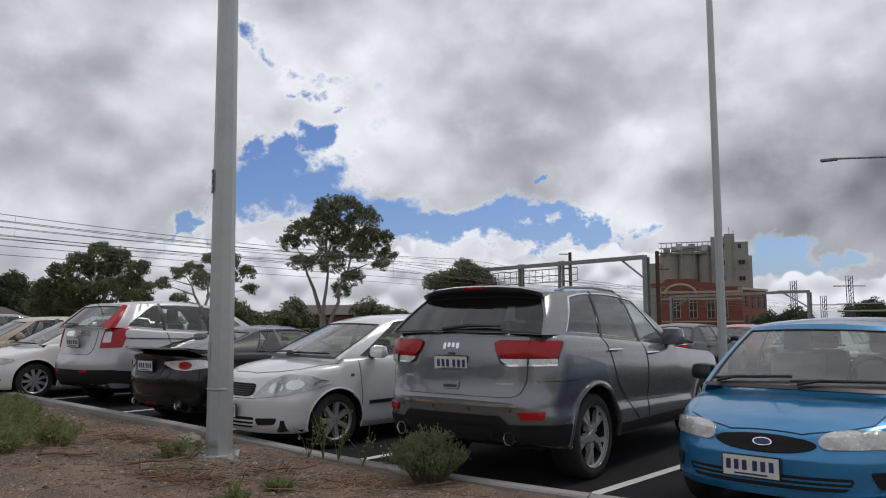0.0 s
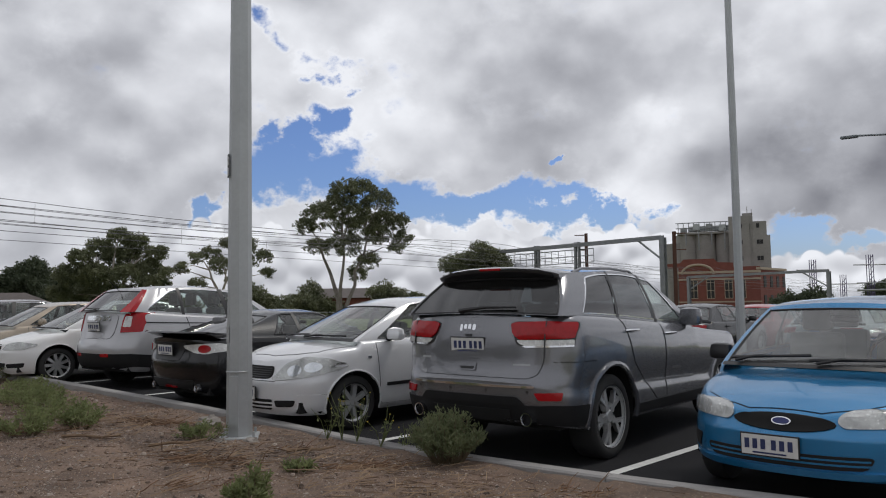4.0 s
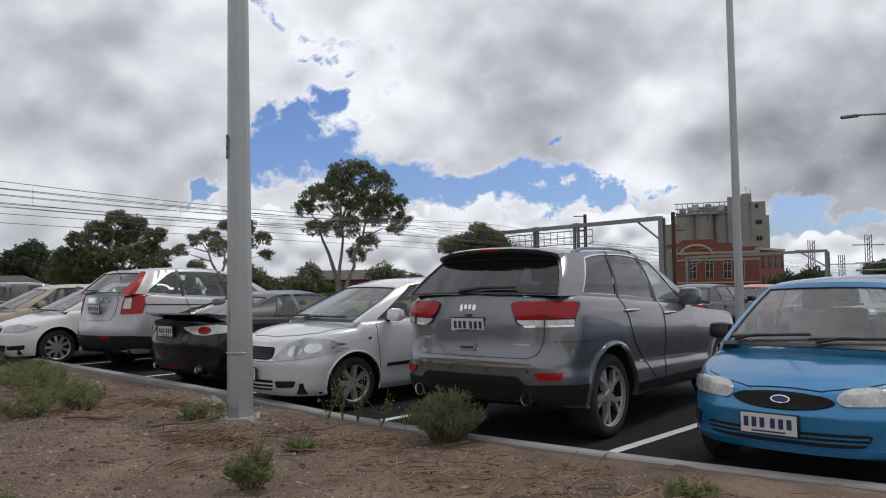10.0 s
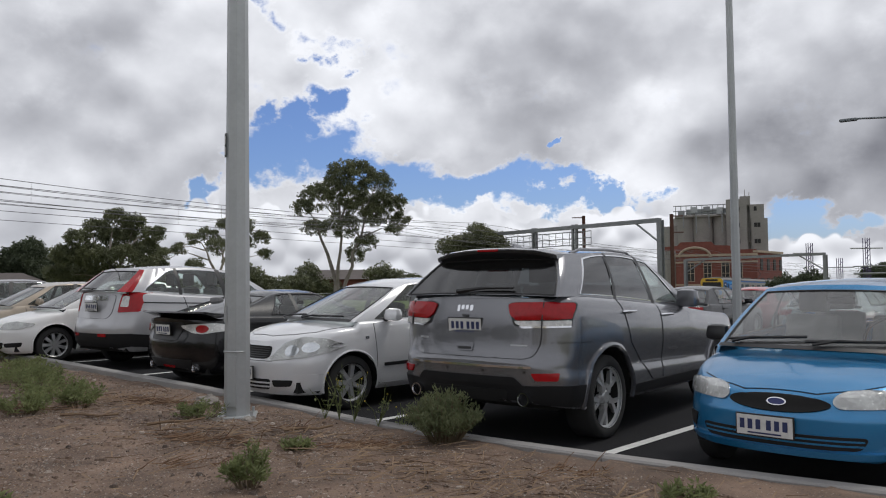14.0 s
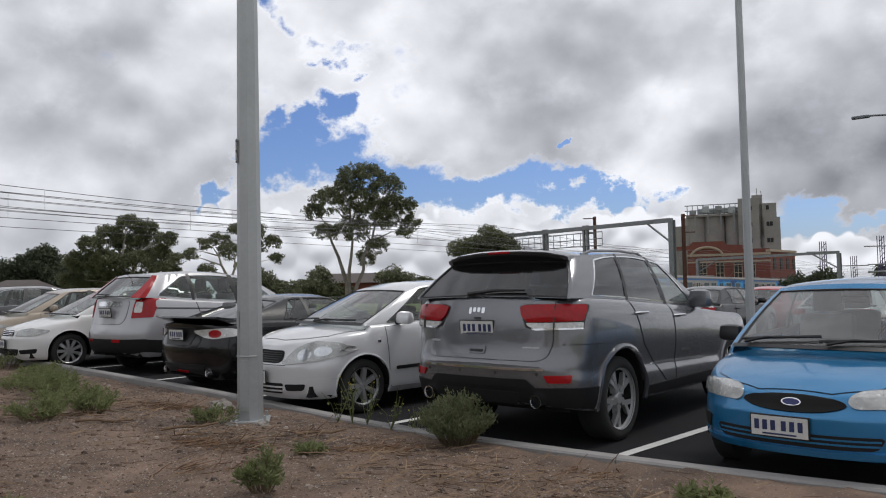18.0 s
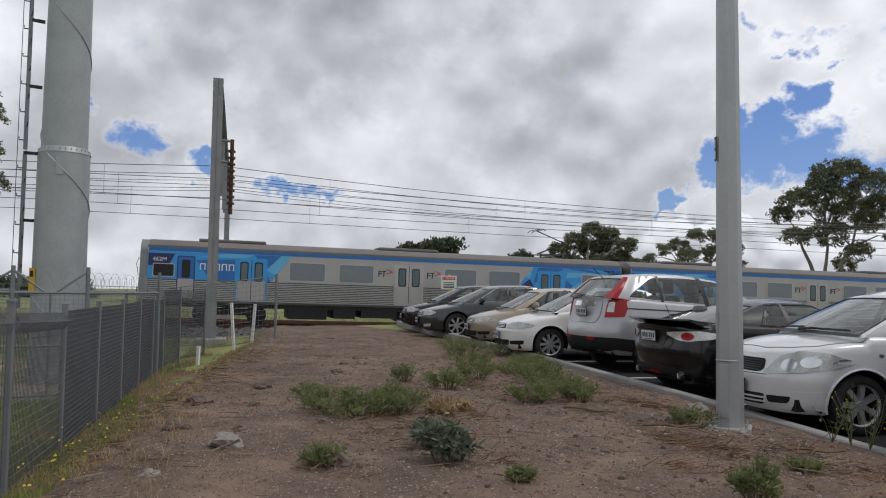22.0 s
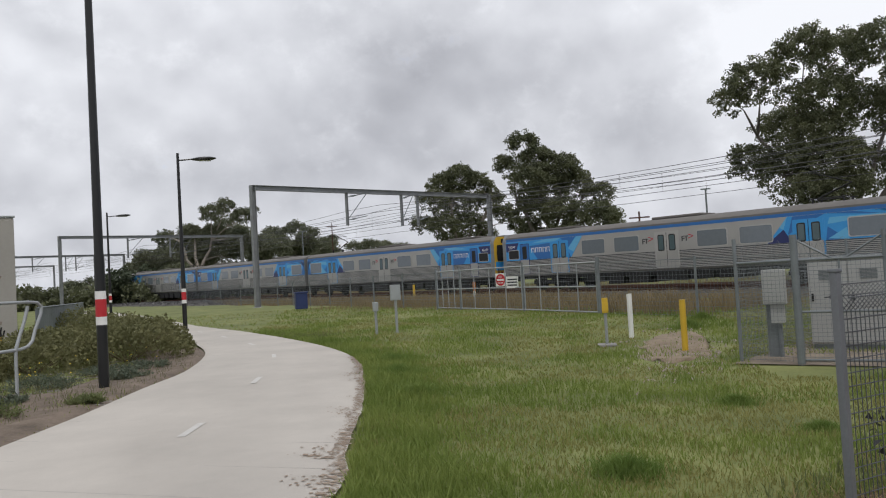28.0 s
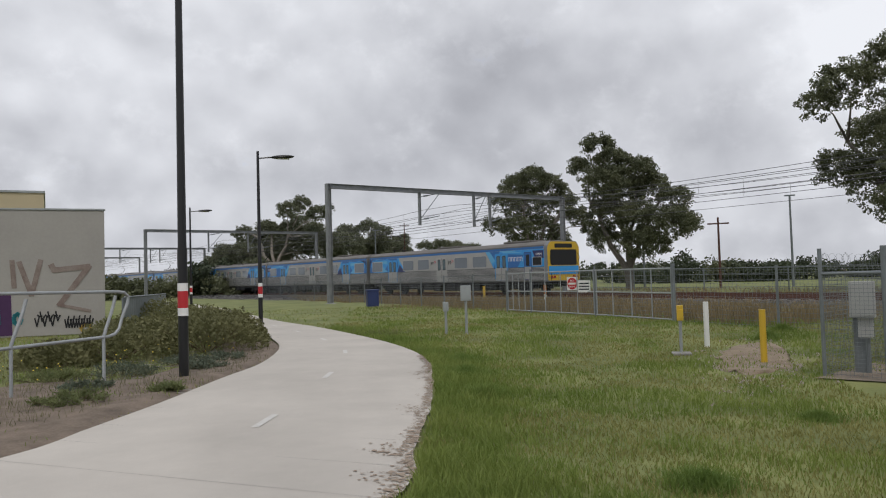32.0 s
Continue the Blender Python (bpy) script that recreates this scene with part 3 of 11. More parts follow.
M_TRIM = mat("matt black trim", (0.012, 0.012, 0.013), 0.5)
M_TWHITE_P = mat("white marking", (0.6, 0.6, 0.6), 0.6)
lamp_pole(-2.205, 7.56, 0.13)
lamp_pole(5.52, 15.02, -0.12, False, 0.72)
# the street light whose head reaches in from the side
p = thing("street_light", None, "galvanised street light with a long arm", "street light", "car park light poles")
bm = B()
tube(bm, [(15.4, 24.6, -0.9), (15.4, 24.6, 6.9)], 0.10, 8, 0.07)
part("shaft", bm, M_GALV_DK, p)
bm = B()
tube(bm, [(15.4, 24.6, 6.7), (13.6, 25.8, 6.88)], 0.035, 6)
part("arm", bm, M_GALV_DK, p)
bm = B()
box(bm, 0.55, 0.2, 0.1, 0, 0, 0, pose(13.45, 25.85, 6.80, 0, 0, -35), bevel=0.04)
part("lamp_head", bm, M_GALV_DK, p)

# the telecom monopole in the compound
M_MONO = mat("bright galvanised steel", (0.34, 0.365, 0.37), 0.5, metal=0.3, vary=0.14, scale=2.2, bscale=25)
mono = thing("monopole", pose(-13.15, 6.72, -0.25), "thick galvanised steel telecom monopole with a climbing ladder", "telecom pole")
bm = B()
tube(bm, [(0, 0, 0), (0, 0, 3.95)], 0.435, 32, 0.415)
part("lower_shaft", bm, M_MONO, mono, smooth=True)
bm = B()
tube(bm, [(0, 0, 3.95), (0, 0, 4.05)], 0.425, 32, 0.375)
tube(bm, [(0, 0, 4.05), (0, 0, 28)], 0.372, 32, 0.20)
part("upper_shaft", bm, M_MONO, mono, smooth=True)
for k in range(28):
    a = 2 * math.pi * k / 28
    bm = B()
    tube(bm, [(0.40 * math.cos(a), 0.40 * math.sin(a), 3.96), (0.40 * math.cos(a), 0.40 * math.sin(a), 4.02)], 0.014, 6)
    part("bolt", bm, M_GALV, mono)
bm = B()
pts = []
for k in range(0, 420):
    z = 0.3 + k * 0.03
    r = lerp(0.435, 0.415, z / 3.95) if z < 3.95 else lerp(0.372, 0.20, (z - 4) / 24) + 0.0
    a = -z * 2 * math.pi / 2.6 + 2.0
    pts.append(((r + 0.004) * math.cos(a), (r + 0.004) * math.sin(a), z))
tube(bm, pts, 0.012, 5)
part("spiral_seam", bm, M_GALV, mono)
lx, ly = -0.22, -0.56
for z0, z1 in ((1.3, 3.9), (3.98, 16)):
    bm = B()
    box(bm, 0.05, 0.05, z1 - z0, lx, ly, z0)
    part("ladder_rail", bm, M_GALV_DK, mono)
for k in range(60):
    z = 1.5 + 0.24 * k
    bm = B()
    s = 1 if k % 2 else -1
    d = Vector((-0.1, -0.16, 0)).normalized() if s > 0 else Vector((0.2, -0.05, 0)).normalized()
    e = Vector((lx, ly, z)) + d * 0.10
    tube(bm, [(lx, ly, z), e, e + Vector((0, 0, 0.05))], 0.011, 5)
    part("step_peg", bm, M_TRIM, mono)
for k in range(10):
    z = 1.6 + 1.15 * k
    bm = B()
    box(bm, 0.05, 0.24, 0.05, 0, 0, 0, pose(lx * 0.86, ly * 0.84, z, 0, 0, -21))
    part("bracket", bm, M_TRIM, mono)
bm = B()
tube(bm, [(lx - 0.06, ly - 0.10, 1.0), (lx - 0.06, ly - 0.10, 16)], 0.006, 4)
part("safety_cable", bm, M_TRIM, mono)
bm = B()
box(bm, 0.012, 0.13, 0.42, 0, 0, 1.55, pose(-0.02, -0.45, 0, 0, 0, -75))
ws = part("warning_sign", bm, M_YELLOW, mono, "yellow warning sign")
bm = B()
box(bm, 0.012, 0.07, 0.10, 0, 0, 1.82, pose(-0.018, -0.458, 0, 0, 0, -75))
part("sign_bars", bm, M_TRIM, ws)
bm = B()
box(bm, 0.012, 0.11, 0.30, 0, 0, 3.55, pose(0.34, -0.25, 0, 0, 0, -35))
part("id_plate", bm, M_GALV, mono)

# ---- cars ----
from mathutils.bvhtree import BVHTree

# near-black liner; on discs, barrels and recesses it puts shade into the colour
M_RECESS_DK = mat("black liner and recess shade", (0.008, 0.008, 0.008), 0.95, vary=0.2)
M_PLATE = mat("number plate white", (0.60, 0.60, 0.58), 0.5, vary=0.08, scale=30)
M_PLATE_INK = mat("number plate ink", (0.02, 0.03, 0.10), 0.6)
# the pale film also puts some sky reflection into the pane's colour
M_GLASS = glass("car glass", (0.74, 0.82, 0.79), 0.09)
M_GLASS_DK = glass("tinted car glass", (0.07, 0.078, 0.085), 0.02)
M_LAMP = glass("lamp lens", (0.92, 0.93, 0.93), 0.03, 1.5)
M_LAMP_BACK = mat("lamp reflector", (0.36, 0.36, 0.35), 0.25, metal=0.3, scale=9, bscale=45, color2=(0.78, 0.78, 0.76))
M_HUB = mat("silver wheel paint", (0.42, 0.425, 0.43), 0.30, metal=0.5, vary=0.08)
M_CLOTH = mat("grey seat cloth", (0.18, 0.18, 0.185), 0.95, vary=0.2, scale=10, bscale=200)
M_CLOTH_LT = mat("beige seat cloth", (0.30, 0.29, 0.28), 0.95, vary=0.15, scale=10, bscale=200)
M_TRIM = mat("black trim", (0.012, 0.012, 0.013), 0.4, vary=0.15)
M_AMBER = mat("amber lens", (0.5, 0.16, 0.02), 0.15, coat=1.0)


def curve(pts):
    """A smooth line through (a, b) points that never overshoots."""
    xs, ys = [p[0] for p in pts], [p[1] for p in pts]
    n = len(xs)
    d = [(ys[i + 1] - ys[i]) / (xs[i + 1] - xs[i]) for i in range(n - 1)]
    t = [d[0]] + [0.0 if d[i - 1] * d[i] <= 0 else 2 * d[i - 1] * d[i] / (d[i - 1] + d[i]) for i in range(1, n - 1)] + [d[-1]]

    def f(x):
        if x <= xs[0]:
            return ys[0]
        if x >= xs[-1]:
            return ys[-1]
        i = max(k for k in range(n - 1) if xs[k] <= x)
        h = xs[i + 1] - xs[i]
        q = (x - xs[i]) / h
        return (ys[i] * (1 + 2 * q) * (1 - q) ** 2 + t[i] * h * q * (1 - q) ** 2 + ys[i + 1] * q * q * (3 - 2 * q) + t[i + 1] * h * q * q * (q - 1))
    return f


SECTION = ((0.90, 0.0), (0.955, 0.08), (0.985, 0.25), (1.0, 0.45), (0.995, 0.62), (0.985, 0.72), (0.965, 0.88), (0.935, 0.97), (0.90, 1.0))


def rounded(pts, r=0.02, n=4):
    """A convex outline with its corners rounded."""
    out = []
    k = len(pts)
    for i in range(k):
        a, b, c = Vector(pts[i - 1]), Vector(pts[i]), Vector(pts[(i + 1) % k])
        r1 = min(r, (a - b).length * 0.45, (c - b).length * 0.45)
        p, q = b + (a - b).normalized() * r1, b + (c - b).normalized() * r1
        for j in range(n + 1):
            t = j / n
            out.append(p * (1 - t) ** 2 + b * 2 * t * (1 - t) + q * t * t)
    return [(p.x, p.y) for p in out]


class Car:
    """A car's shell and what is laid on it: x from nose to tail, y across, z up."""

    def __init__(self, name, s, body, label, group="cars parked along the kerb"):
        self.s, self.body_mat = s, body
        self.L, self.W = s["L"], s["W"] / 2
        self.root = thing(name, None, label, "car", group)
        self.top, self.bot = curve(s["top"]), curve(s["bot"])
        self.front_rake, self.rear_rake = curve(s["front_rake"]), curve(s["rear_rake"])
        self.shell()
        self.greenhouse()
        self.wheels()

    def half(self, x):
        s = self.s
        w = self.W
        for d, (w0, a) in ((x, s["nose"]), (self.L - x, s["tail"])):
            if d < a:
                k = (1 - (1 - max(0, d) / a) ** 2.3) ** (1 / 2.3)
                w = min(w, self.W * (w0 + (1 - w0) * k))
        return w

    def shift(self, x, z):
        return x + self.front_rake(z) * max(0, 1 - x / 0.7) ** 1.5 - self.rear_rake(z) * max(0, 1 - (self.L - x) / 0.6) ** 1.5

    def outline(self):
        """Half of the plan's outline from the middle of the nose round to the middle of the tail: (x, half width, outward share)."""
        L, W = self.L, self.W
        (an, pn), (at_, pt_) = self.s.get("plan", ((0.80, 2.3), (0.60, 2.5)))

        def bend(a, p):
            """Even steps along a rounded end, from its middle outwards."""
            fine = [(a * (1 - math.cos(t) ** (2 / p)), W * math.sin(t) ** (2 / p)) for t in (math.pi / 2 * k / 600 for k in range(600))]
            run = [0.0]
            for q, r in zip(fine, fine[1:]):
                run.append(run[-1] + math.hypot(r[0] - q[0], r[1] - q[1]))
            n = math.ceil(run[-1] / 0.038)
            picked, k = [], 0
            for m in range(n):
                while run[k] < run[-1] * m / n:
                    k += 1
                picked.append(fine[k])
            return picked
        n = max(2, round((L - an - at_) / 0.05))
        pts = bend(an, pn) + [(lerp(an, L - at_, k / n), W) for k in range(n + 1)] + [(L - x, w) for x, w in reversed(bend(at_, pt_))]
        out = []
        for k, (x, w) in enumerate(pts):
            a, b = pts[max(0, k - 1)], pts[min(len(pts) - 1, k + 1)]
            d = math.hypot(b[0] - a[0], b[1] - a[1])
            out.append((x, w, abs(b[0] - a[0]) / d if 0 < w else 0.0))
        return out

    def shell(self):
        s, L = self.s, self.L
        line = self.outline()
        xs = [q[0] for q in line]
        fr = curve([(i, q[1]) for i, q in enumerate(s.get("section", SECTION))])
        fy = curve([(i, q[0]) for i, q in enumerate(s.get("section", SECTION))])
        nr = 24
        last = len(s.get("section", SECTION)) - 1
        side = [(fy(last * j / nr), fr(last * j / nr)) for j in range(nr + 1)]
        bm = B()
        grid = []
        c0, c1 = s["cabin"]
        for x, w, out in line:
            zb, zt = self.bot(x), self.top(x)
            crown = s.get("crown", 0.05) * (1 if not c0 < x < c1 else 0.2) * (w / self.W)
            zs = zt - crown
            row = [(max(0.0, w - self.W * (1 - fy_) * out), zb + (zs - zb) * fz) for fy_, fz in side]
            row += [(row[-1][0] * q, zs + crown * (1 - q * q)) for q in (0.8, 0.6, 0.4, 0.2, 0.0)]
            grid.append([bm.verts.new((self.shift(x, z), y, z)) for y, z in row])
        arches = [(s["axle_f"], s["r"], s["arch"]), (s["axle_r"], s["r"], s["arch"])]
        for i in range(len(xs) - 1):
            xm = (xs[i] + xs[i + 1]) / 2
            for j in range(len(grid[0]) - 1):
                if j >= nr and c0 < xm < c1:
                    continue
                q = (grid[i][j], grid[i + 1][j], grid[i + 1][j + 1], grid[i][j + 1])
                mid = sum((v.co for v in q), Vector()) / 4
                if j < nr and any(math.hypot(mid.x - ax, mid.z - r) < ra for ax, r, ra in arches):
                    continue
                bm.faces.new(q)
        for v in bm.verts:
            if v.is_boundary and v.co.y > self.W * 0.6:
                for ax, r, ra in arches:
                    d = math.hypot(v.co.x - ax, v.co.z - r)
                    if abs(d - ra) < 0.075 and v.co.z > self.bot(v.co.x) + 0.01:
                        k = ra / d
                        v.co.x, v.co.z = ax + (v.co.x - ax) * k, r + (v.co.z - r) * k
        geo = bmesh.ops.duplicate(bm, geom=bm.verts[:] + bm.edges[:] + bm.faces[:])["geom"]
        new_v = [g for g in geo if isinstance(g, bmesh.types.BMVert)]
        for v in new_v:
            v.co.y = -v.co.y
        bmesh.ops.reverse_faces(bm, faces=[g for g in geo if isinstance(g, bmesh.types.BMFace)])
        bmesh.ops.remove_doubles(bm, verts=bm.verts[:], dist=0.0008)
        bmesh.ops.recalc_face_normals(bm, faces=bm.faces[:])
        if max((f.normal.y for f in bm.faces if f.calc_center_median().y > self.W * 0.9), default=1) < 0:
            bmesh.ops.reverse_faces(bm, faces=bm.faces[:])
        self.bvh = BVHTree.FromBMesh(bm)
        part("body", bm, self.body_mat, self.root, smooth=38)
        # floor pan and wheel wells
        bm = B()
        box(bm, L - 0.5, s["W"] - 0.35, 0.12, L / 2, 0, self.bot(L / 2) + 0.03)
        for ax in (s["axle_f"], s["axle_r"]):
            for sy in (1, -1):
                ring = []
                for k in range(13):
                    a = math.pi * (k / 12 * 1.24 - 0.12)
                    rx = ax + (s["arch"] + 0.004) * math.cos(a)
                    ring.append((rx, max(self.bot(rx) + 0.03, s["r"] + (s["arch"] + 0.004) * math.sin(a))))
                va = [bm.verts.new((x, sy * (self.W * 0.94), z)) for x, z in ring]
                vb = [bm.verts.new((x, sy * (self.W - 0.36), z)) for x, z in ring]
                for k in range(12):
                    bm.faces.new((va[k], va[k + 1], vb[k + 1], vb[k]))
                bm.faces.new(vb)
        part("underbody", bm, M_RECESS_DK, self.root)
        # lips of the wheel arches
        for ax in (s["axle_f"], s["axle_r"]):
            for sy in (1, -1):
                bm = B()
                pts = []
                for k in range(19):
                    a = math.pi * (k / 18 * 1.16 - 0.08)
                    x, z = ax + s["arch"] * math.cos(a), s["r"] + s["arch"] * math.sin(a)
                    z = max(z, self.bot(x) + 0.01)
                    hit = self.bvh.find_nearest(Vector((x, sy * self.W, z)))[0]
                    pts.append((x, hit.y, z))
                tube(bm, pts, s.get("lip", 0.012), 6)
                part("wheel_arch", bm, s.get("lip_mat", self.body_mat), self.root, smooth=True)

    def greenhouse(self):
        s = self.s
        cols, roof = s["cols"], curve(s["roof"])
        rw = s["roof_w"] / 2
        belt = lambda x: self.top(x) - s.get("crown", 0.05) * 0.2

        def at(c, f, sy):
            xb, xt = c[0], c[1]
            y0, y1 = self.half(xb) * 0.90, rw * (0.94 if xt > s["roof"][-1][0] - 0.05 or xt < s["roof"][0][0] + 0.05 else 1.0)
            return Vector((lerp(xb, xt, f), sy * (lerp(y0, y1, f) + 0.045 * 4 * f * (1 - f) * 0.6), lerp(belt(xb), roof(xt), f)))
        frame_bm = B()
        low, high = s.get("sill", 0.05), s.get("head", 0.93)
        n = 8
        for sy in (1, -1):
            for i in range(len(cols) - 1):
                kind = cols[i][2]
                bm = frame_bm if kind != "K" else B()
                gm = B()
                ha, hb = (cols[q][3] if len(cols[q]) > 3 else high for q in (i, i + 1))
                place, heads = [], []
                for k in range(n + 1):
                    t = k / n
                    place.append((lerp(cols[i][0], cols[i + 1][0], t), lerp(cols[i][1], cols[i + 1][1], t)))
                    heads.append(lerp(ha, hb, t ** 2.4))
                levels = [[0.0] + [lerp(low, h, q / 6) for q in range(7)] + [1.0] for h in heads]
                for k in range(n):
                    for m in range(8):
                        q = [at(place[kk], levels[kk][mm], sy) for kk, mm in ((k, m), (k + 1, m), (k + 1, m + 1), (k, m + 1))]
                        tgt = gm if kind == "G" and 0 < m < 7 else bm
                        if tgt is gm:
                            q = [p - Vector((0, sy * 0.006, 0)) for p in q]
                        f = tgt.faces.new([tgt.verts.new(p) for p in q])
                        if sy < 0:
                            f.normal_flip()
                if kind == "G":
                    bmesh.ops.remove_doubles(gm, verts=gm.verts[:], dist=0.0005)
                    ob = part("side_window", gm, s.get("side_glass", {}).get(i, M_GLASS), self.root, smooth=True)
                    ob.visible_shadow = False
                    kinds = [q[2] for q in cols]
                    runs = [[at(q, low, sy) for q in place], [at(q, h, sy) for q, h in zip(place, heads)]]
                    if "G" not in kinds[:i]:
                        runs.append([at(place[0], lerp(low, heads[0], q / 4), sy) for q in range(5)])
                    if "G" not in kinds[i + 1:]:
                        runs.append([at(place[-1], lerp(low, heads[-1], q / 4), sy) for q in range(5)])
                    for run in runs:
                        part("window_trim", tube(B(), run, s.get("trim_r", 0.008), 5), s.get("trim", M_TRIM), self.root, smooth=True)
                else:
                    gm.free()
                if kind == "K":
                    bmesh.ops.remove_doubles(bm, verts=bm.verts[:], dist=0.0005)
                    part("pillar", bm, M_TRIM, self.root, smooth=True)
        # front and rear screens
        for ci, d, name, gl, ins in ((0, -1, "windscreen", s.get("screen_glass", M_GLASS), s.get("screen_in", (0.03, 0.95, 0.035))),
                                     (-1, 1, "rear_window", s.get("rear_glass", M_GLASS), s.get("rear_in", (0.05, 0.92, 0.05)))):
            c = cols[ci]
            gm, bm = B(), frame_bm
            f0, f1, e = ins
            ff = [0, f0] + [lerp(f0, f1, k / 6) for k in range(1, 6)] + [f1, 1]
            ss = [0, e] + [lerp(e, 1 - e, k / 9) for k in range(1, 9)] + [1 - e, 1]
            bul = s.get("bulge_f", 0.14) if d < 0 else s.get("bulge_r", 0.06)

            def pt(f, q, c=c, d=d, bul=bul):
                p = at(c, f, 1)
                y = p.y * (1 - 2 * q)
                return Vector((p.x + d * bul * (1 - (1 - 2 * q) ** 2) * (1 - 0.5 * f), y, p.z + (0.02 if f < 1 else 0.035) * (1 - (1 - 2 * q) ** 2)))
            for i in range(len(ff) - 1):
                for j in range(len(ss) - 1):
                    inner = 0 < i < len(ff) - 2 and 0 < j < len(ss) - 2
                    tgt = gm if inner else bm
                    q = [pt(ff[a], ss[b]) for a, b in ((i, j), (i, j + 1), (i + 1, j + 1), (i + 1, j))]
                    if inner:
                        q = [p - Vector((d * 0.005, 0, 0)) for p in q]
                    f = tgt.faces.new([tgt.verts.new(p) for p in q])
                    if d < 0:
                        f.normal_flip()
            bmesh.ops.remove_doubles(gm, verts=gm.verts[:], dist=0.0005)
            ob = part(name, gm, gl, self.root, smooth=True)
            ob.visible_shadow = False
            sb = B()
            loop = [pt(f, e) for f in ff[1:-1]] + [pt(f1, q) for q in ss[2:-1]] + [pt(f, 1 - e) for f in ff[-3:0:-1]] + [pt(f0, q) for q in ss[-2:0:-1]]
            tube(sb, loop, 0.009, 5)
            part("screen_seal", sb, M_TRIM, self.root, smooth=True)
            if d < 0:
                self.screen = pt
            else:
                self.rear = pt
        # roof skin
        x0, x1 = cols[0][1], cols[-1][1]
        n, k = 16, 12
        bf, br = s.get("bulge_f", 0.14) * 0.5, s.get("bulge_r", 0.06) * 0.5
        for i in range(n):
            for j in range(k):
                q = []
                for a, b in ((i, j), (i, j + 1), (i + 1, j + 1), (i + 1, j)):
                    t, y = a / n, 1 - 2 * b / k
                    x = lerp(x0, x1, t)
                    w = at((0, x), 1, 1).y if 0 < a < n else at((0, x), 1, 1).y
                    bow = 1 - y * y
                    q.append(Vector((x - bf * bow * (1 - t) ** 3 + br * bow * t ** 3, w * y, roof(x) + s.get("roof_crown", 0.05) * bow * (0.7 + 0.3 * math.sin(math.pi * t)))))
                f = frame_bm.faces.new([frame_bm.verts.new(p) for p in q])
                f.normal_flip()
        bmesh.ops.remove_doubles(frame_bm, verts=frame_bm.verts[:], dist=0.006)
        for f in frame_bm.faces:
            f.normal_update()
            if f.normal.dot(f.calc_center_median() - Vector((self.L * 0.6, 0, 0.85))) < 0:
                f.normal_flip()
        part("roof", frame_bm, self.body_mat, self.root, smooth=42)
        # seats, dashboard and steering wheel
        cloth = s.get("cloth", M_CLOTH)
        zb = belt(lerp(*s["cabin"], 0.5))
        xf = cols[0][1] + s.get("seat_f", 0.35)
        gap = max(q[1] for q in s["roof"]) - zb
        for x in (xf, xf + 0.82):
            for y in (0.36, -0.36):
                bm = B()
                box(bm, 0.5, 0.46, 0.16, x - 0.3, y, zb - 0.55, bevel=0.05)
                box(bm, 0.14, 0.46, 0.62, 0, 0, 0, pose(x, y, zb - 0.45, 0, 14, 0), bevel=0.05)
                part("seat", bm, cloth, self.root, smooth=True)
                bm = B()
                box(bm, 0.1, 0.26, 0.45 * gap, x + 0.17, y, zb + 0.38 * gap, bevel=0.04)
                part("headrest", bm, cloth, self.root, smooth=True)
        bm = B()
        box(bm, 0.45, s["W"] - 0.35, 0.22, cols[0][0] + 0.42, 0, zb - 0.24, bevel=0.06)
        part("dashboard", bm, M_BLACK, self.root, smooth=True)
        bm = B()
        cx = cols[0][0] + 0.72
        tube(bm, [(cx + 0.06 * math.sin(a), -0.36 + 0.18 * math.cos(a), zb - 0.02 + 0.17 * math.sin(a)) for a in (2 * math.pi * k / 20 for k in range(21))], 0.014, 6)
        part("steering_wheel", bm, M_BLACK, self.root, smooth=True)
        bm = B()
        box(bm, 0.03, 0.22, 0.06, cols[0][1] + 0.06, 0, roof(cols[0][1]) - 0.13, bevel=0.015)
        part("rear_view_mirror", bm, M_BLACK, self.root)

    def wheels(self):
        s = self.s
        r, w, n = s["r"], s.get("tyre_w", 0.2), s.get("spokes", 7)
        rim = r * s.get("rim", 0.66)
        made = None
        for ax in (s["axle_f"], s["axle_r"]):
            for sy in (1, -1):
                bm = B()
                lathe(bm, [(rim * 1.0, 0.0), (rim * 0.99, -0.012), (rim * 0.94, -0.02), (rim * 0.925, -0.035)], 32)
                lathe(bm, [(0.0, -0.02), (r * 0.13, -0.02), (r * 0.17, -0.035), (r * 0.18, -0.07)], 20)
                if made is None:
                    sw = s.get("spoke_w", 0.07)
                    made = []
                    for off in ((-sw * 0.9, sw * 0.9) if s.get("twin") else (0,)):
                        ww = sw * (0.34 if s.get("twin") else 1)
                        q = [(r * 0.10, off * 0.5 - ww * 0.5), (rim * 0.5, off * 0.75 - ww * 0.5), (rim * 0.94, off - ww * 0.62), (rim * 0.94, off + ww * 0.62), (rim * 0.5, off * 0.75 + ww * 0.5), (r * 0.10, off * 0.5 + ww * 0.5)]
                        sb = B()
                        va = [sb.verts.new((x, -0.024 - 0.014 * (x > rim * 0.7), z)) for x, z in q]
                        vb = [sb.verts.new((x, -0.075, z * 1.15)) for x, z in q]
                        sb.faces.new(va)
                        for i in range(6):
                            sb.faces.new((va[i], vb[i], vb[(i + 1) % 6], va[(i + 1) % 6]))
                        bmesh.ops.recalc_face_normals(sb, faces=sb.faces[:])
                        me = bpy.data.meshes.new("spoke")
                        sb.to_mesh(me)
                        sb.free()
                        me.materials.append(s.get("rim_mat", M_ALLOY))
                        made.append(me)
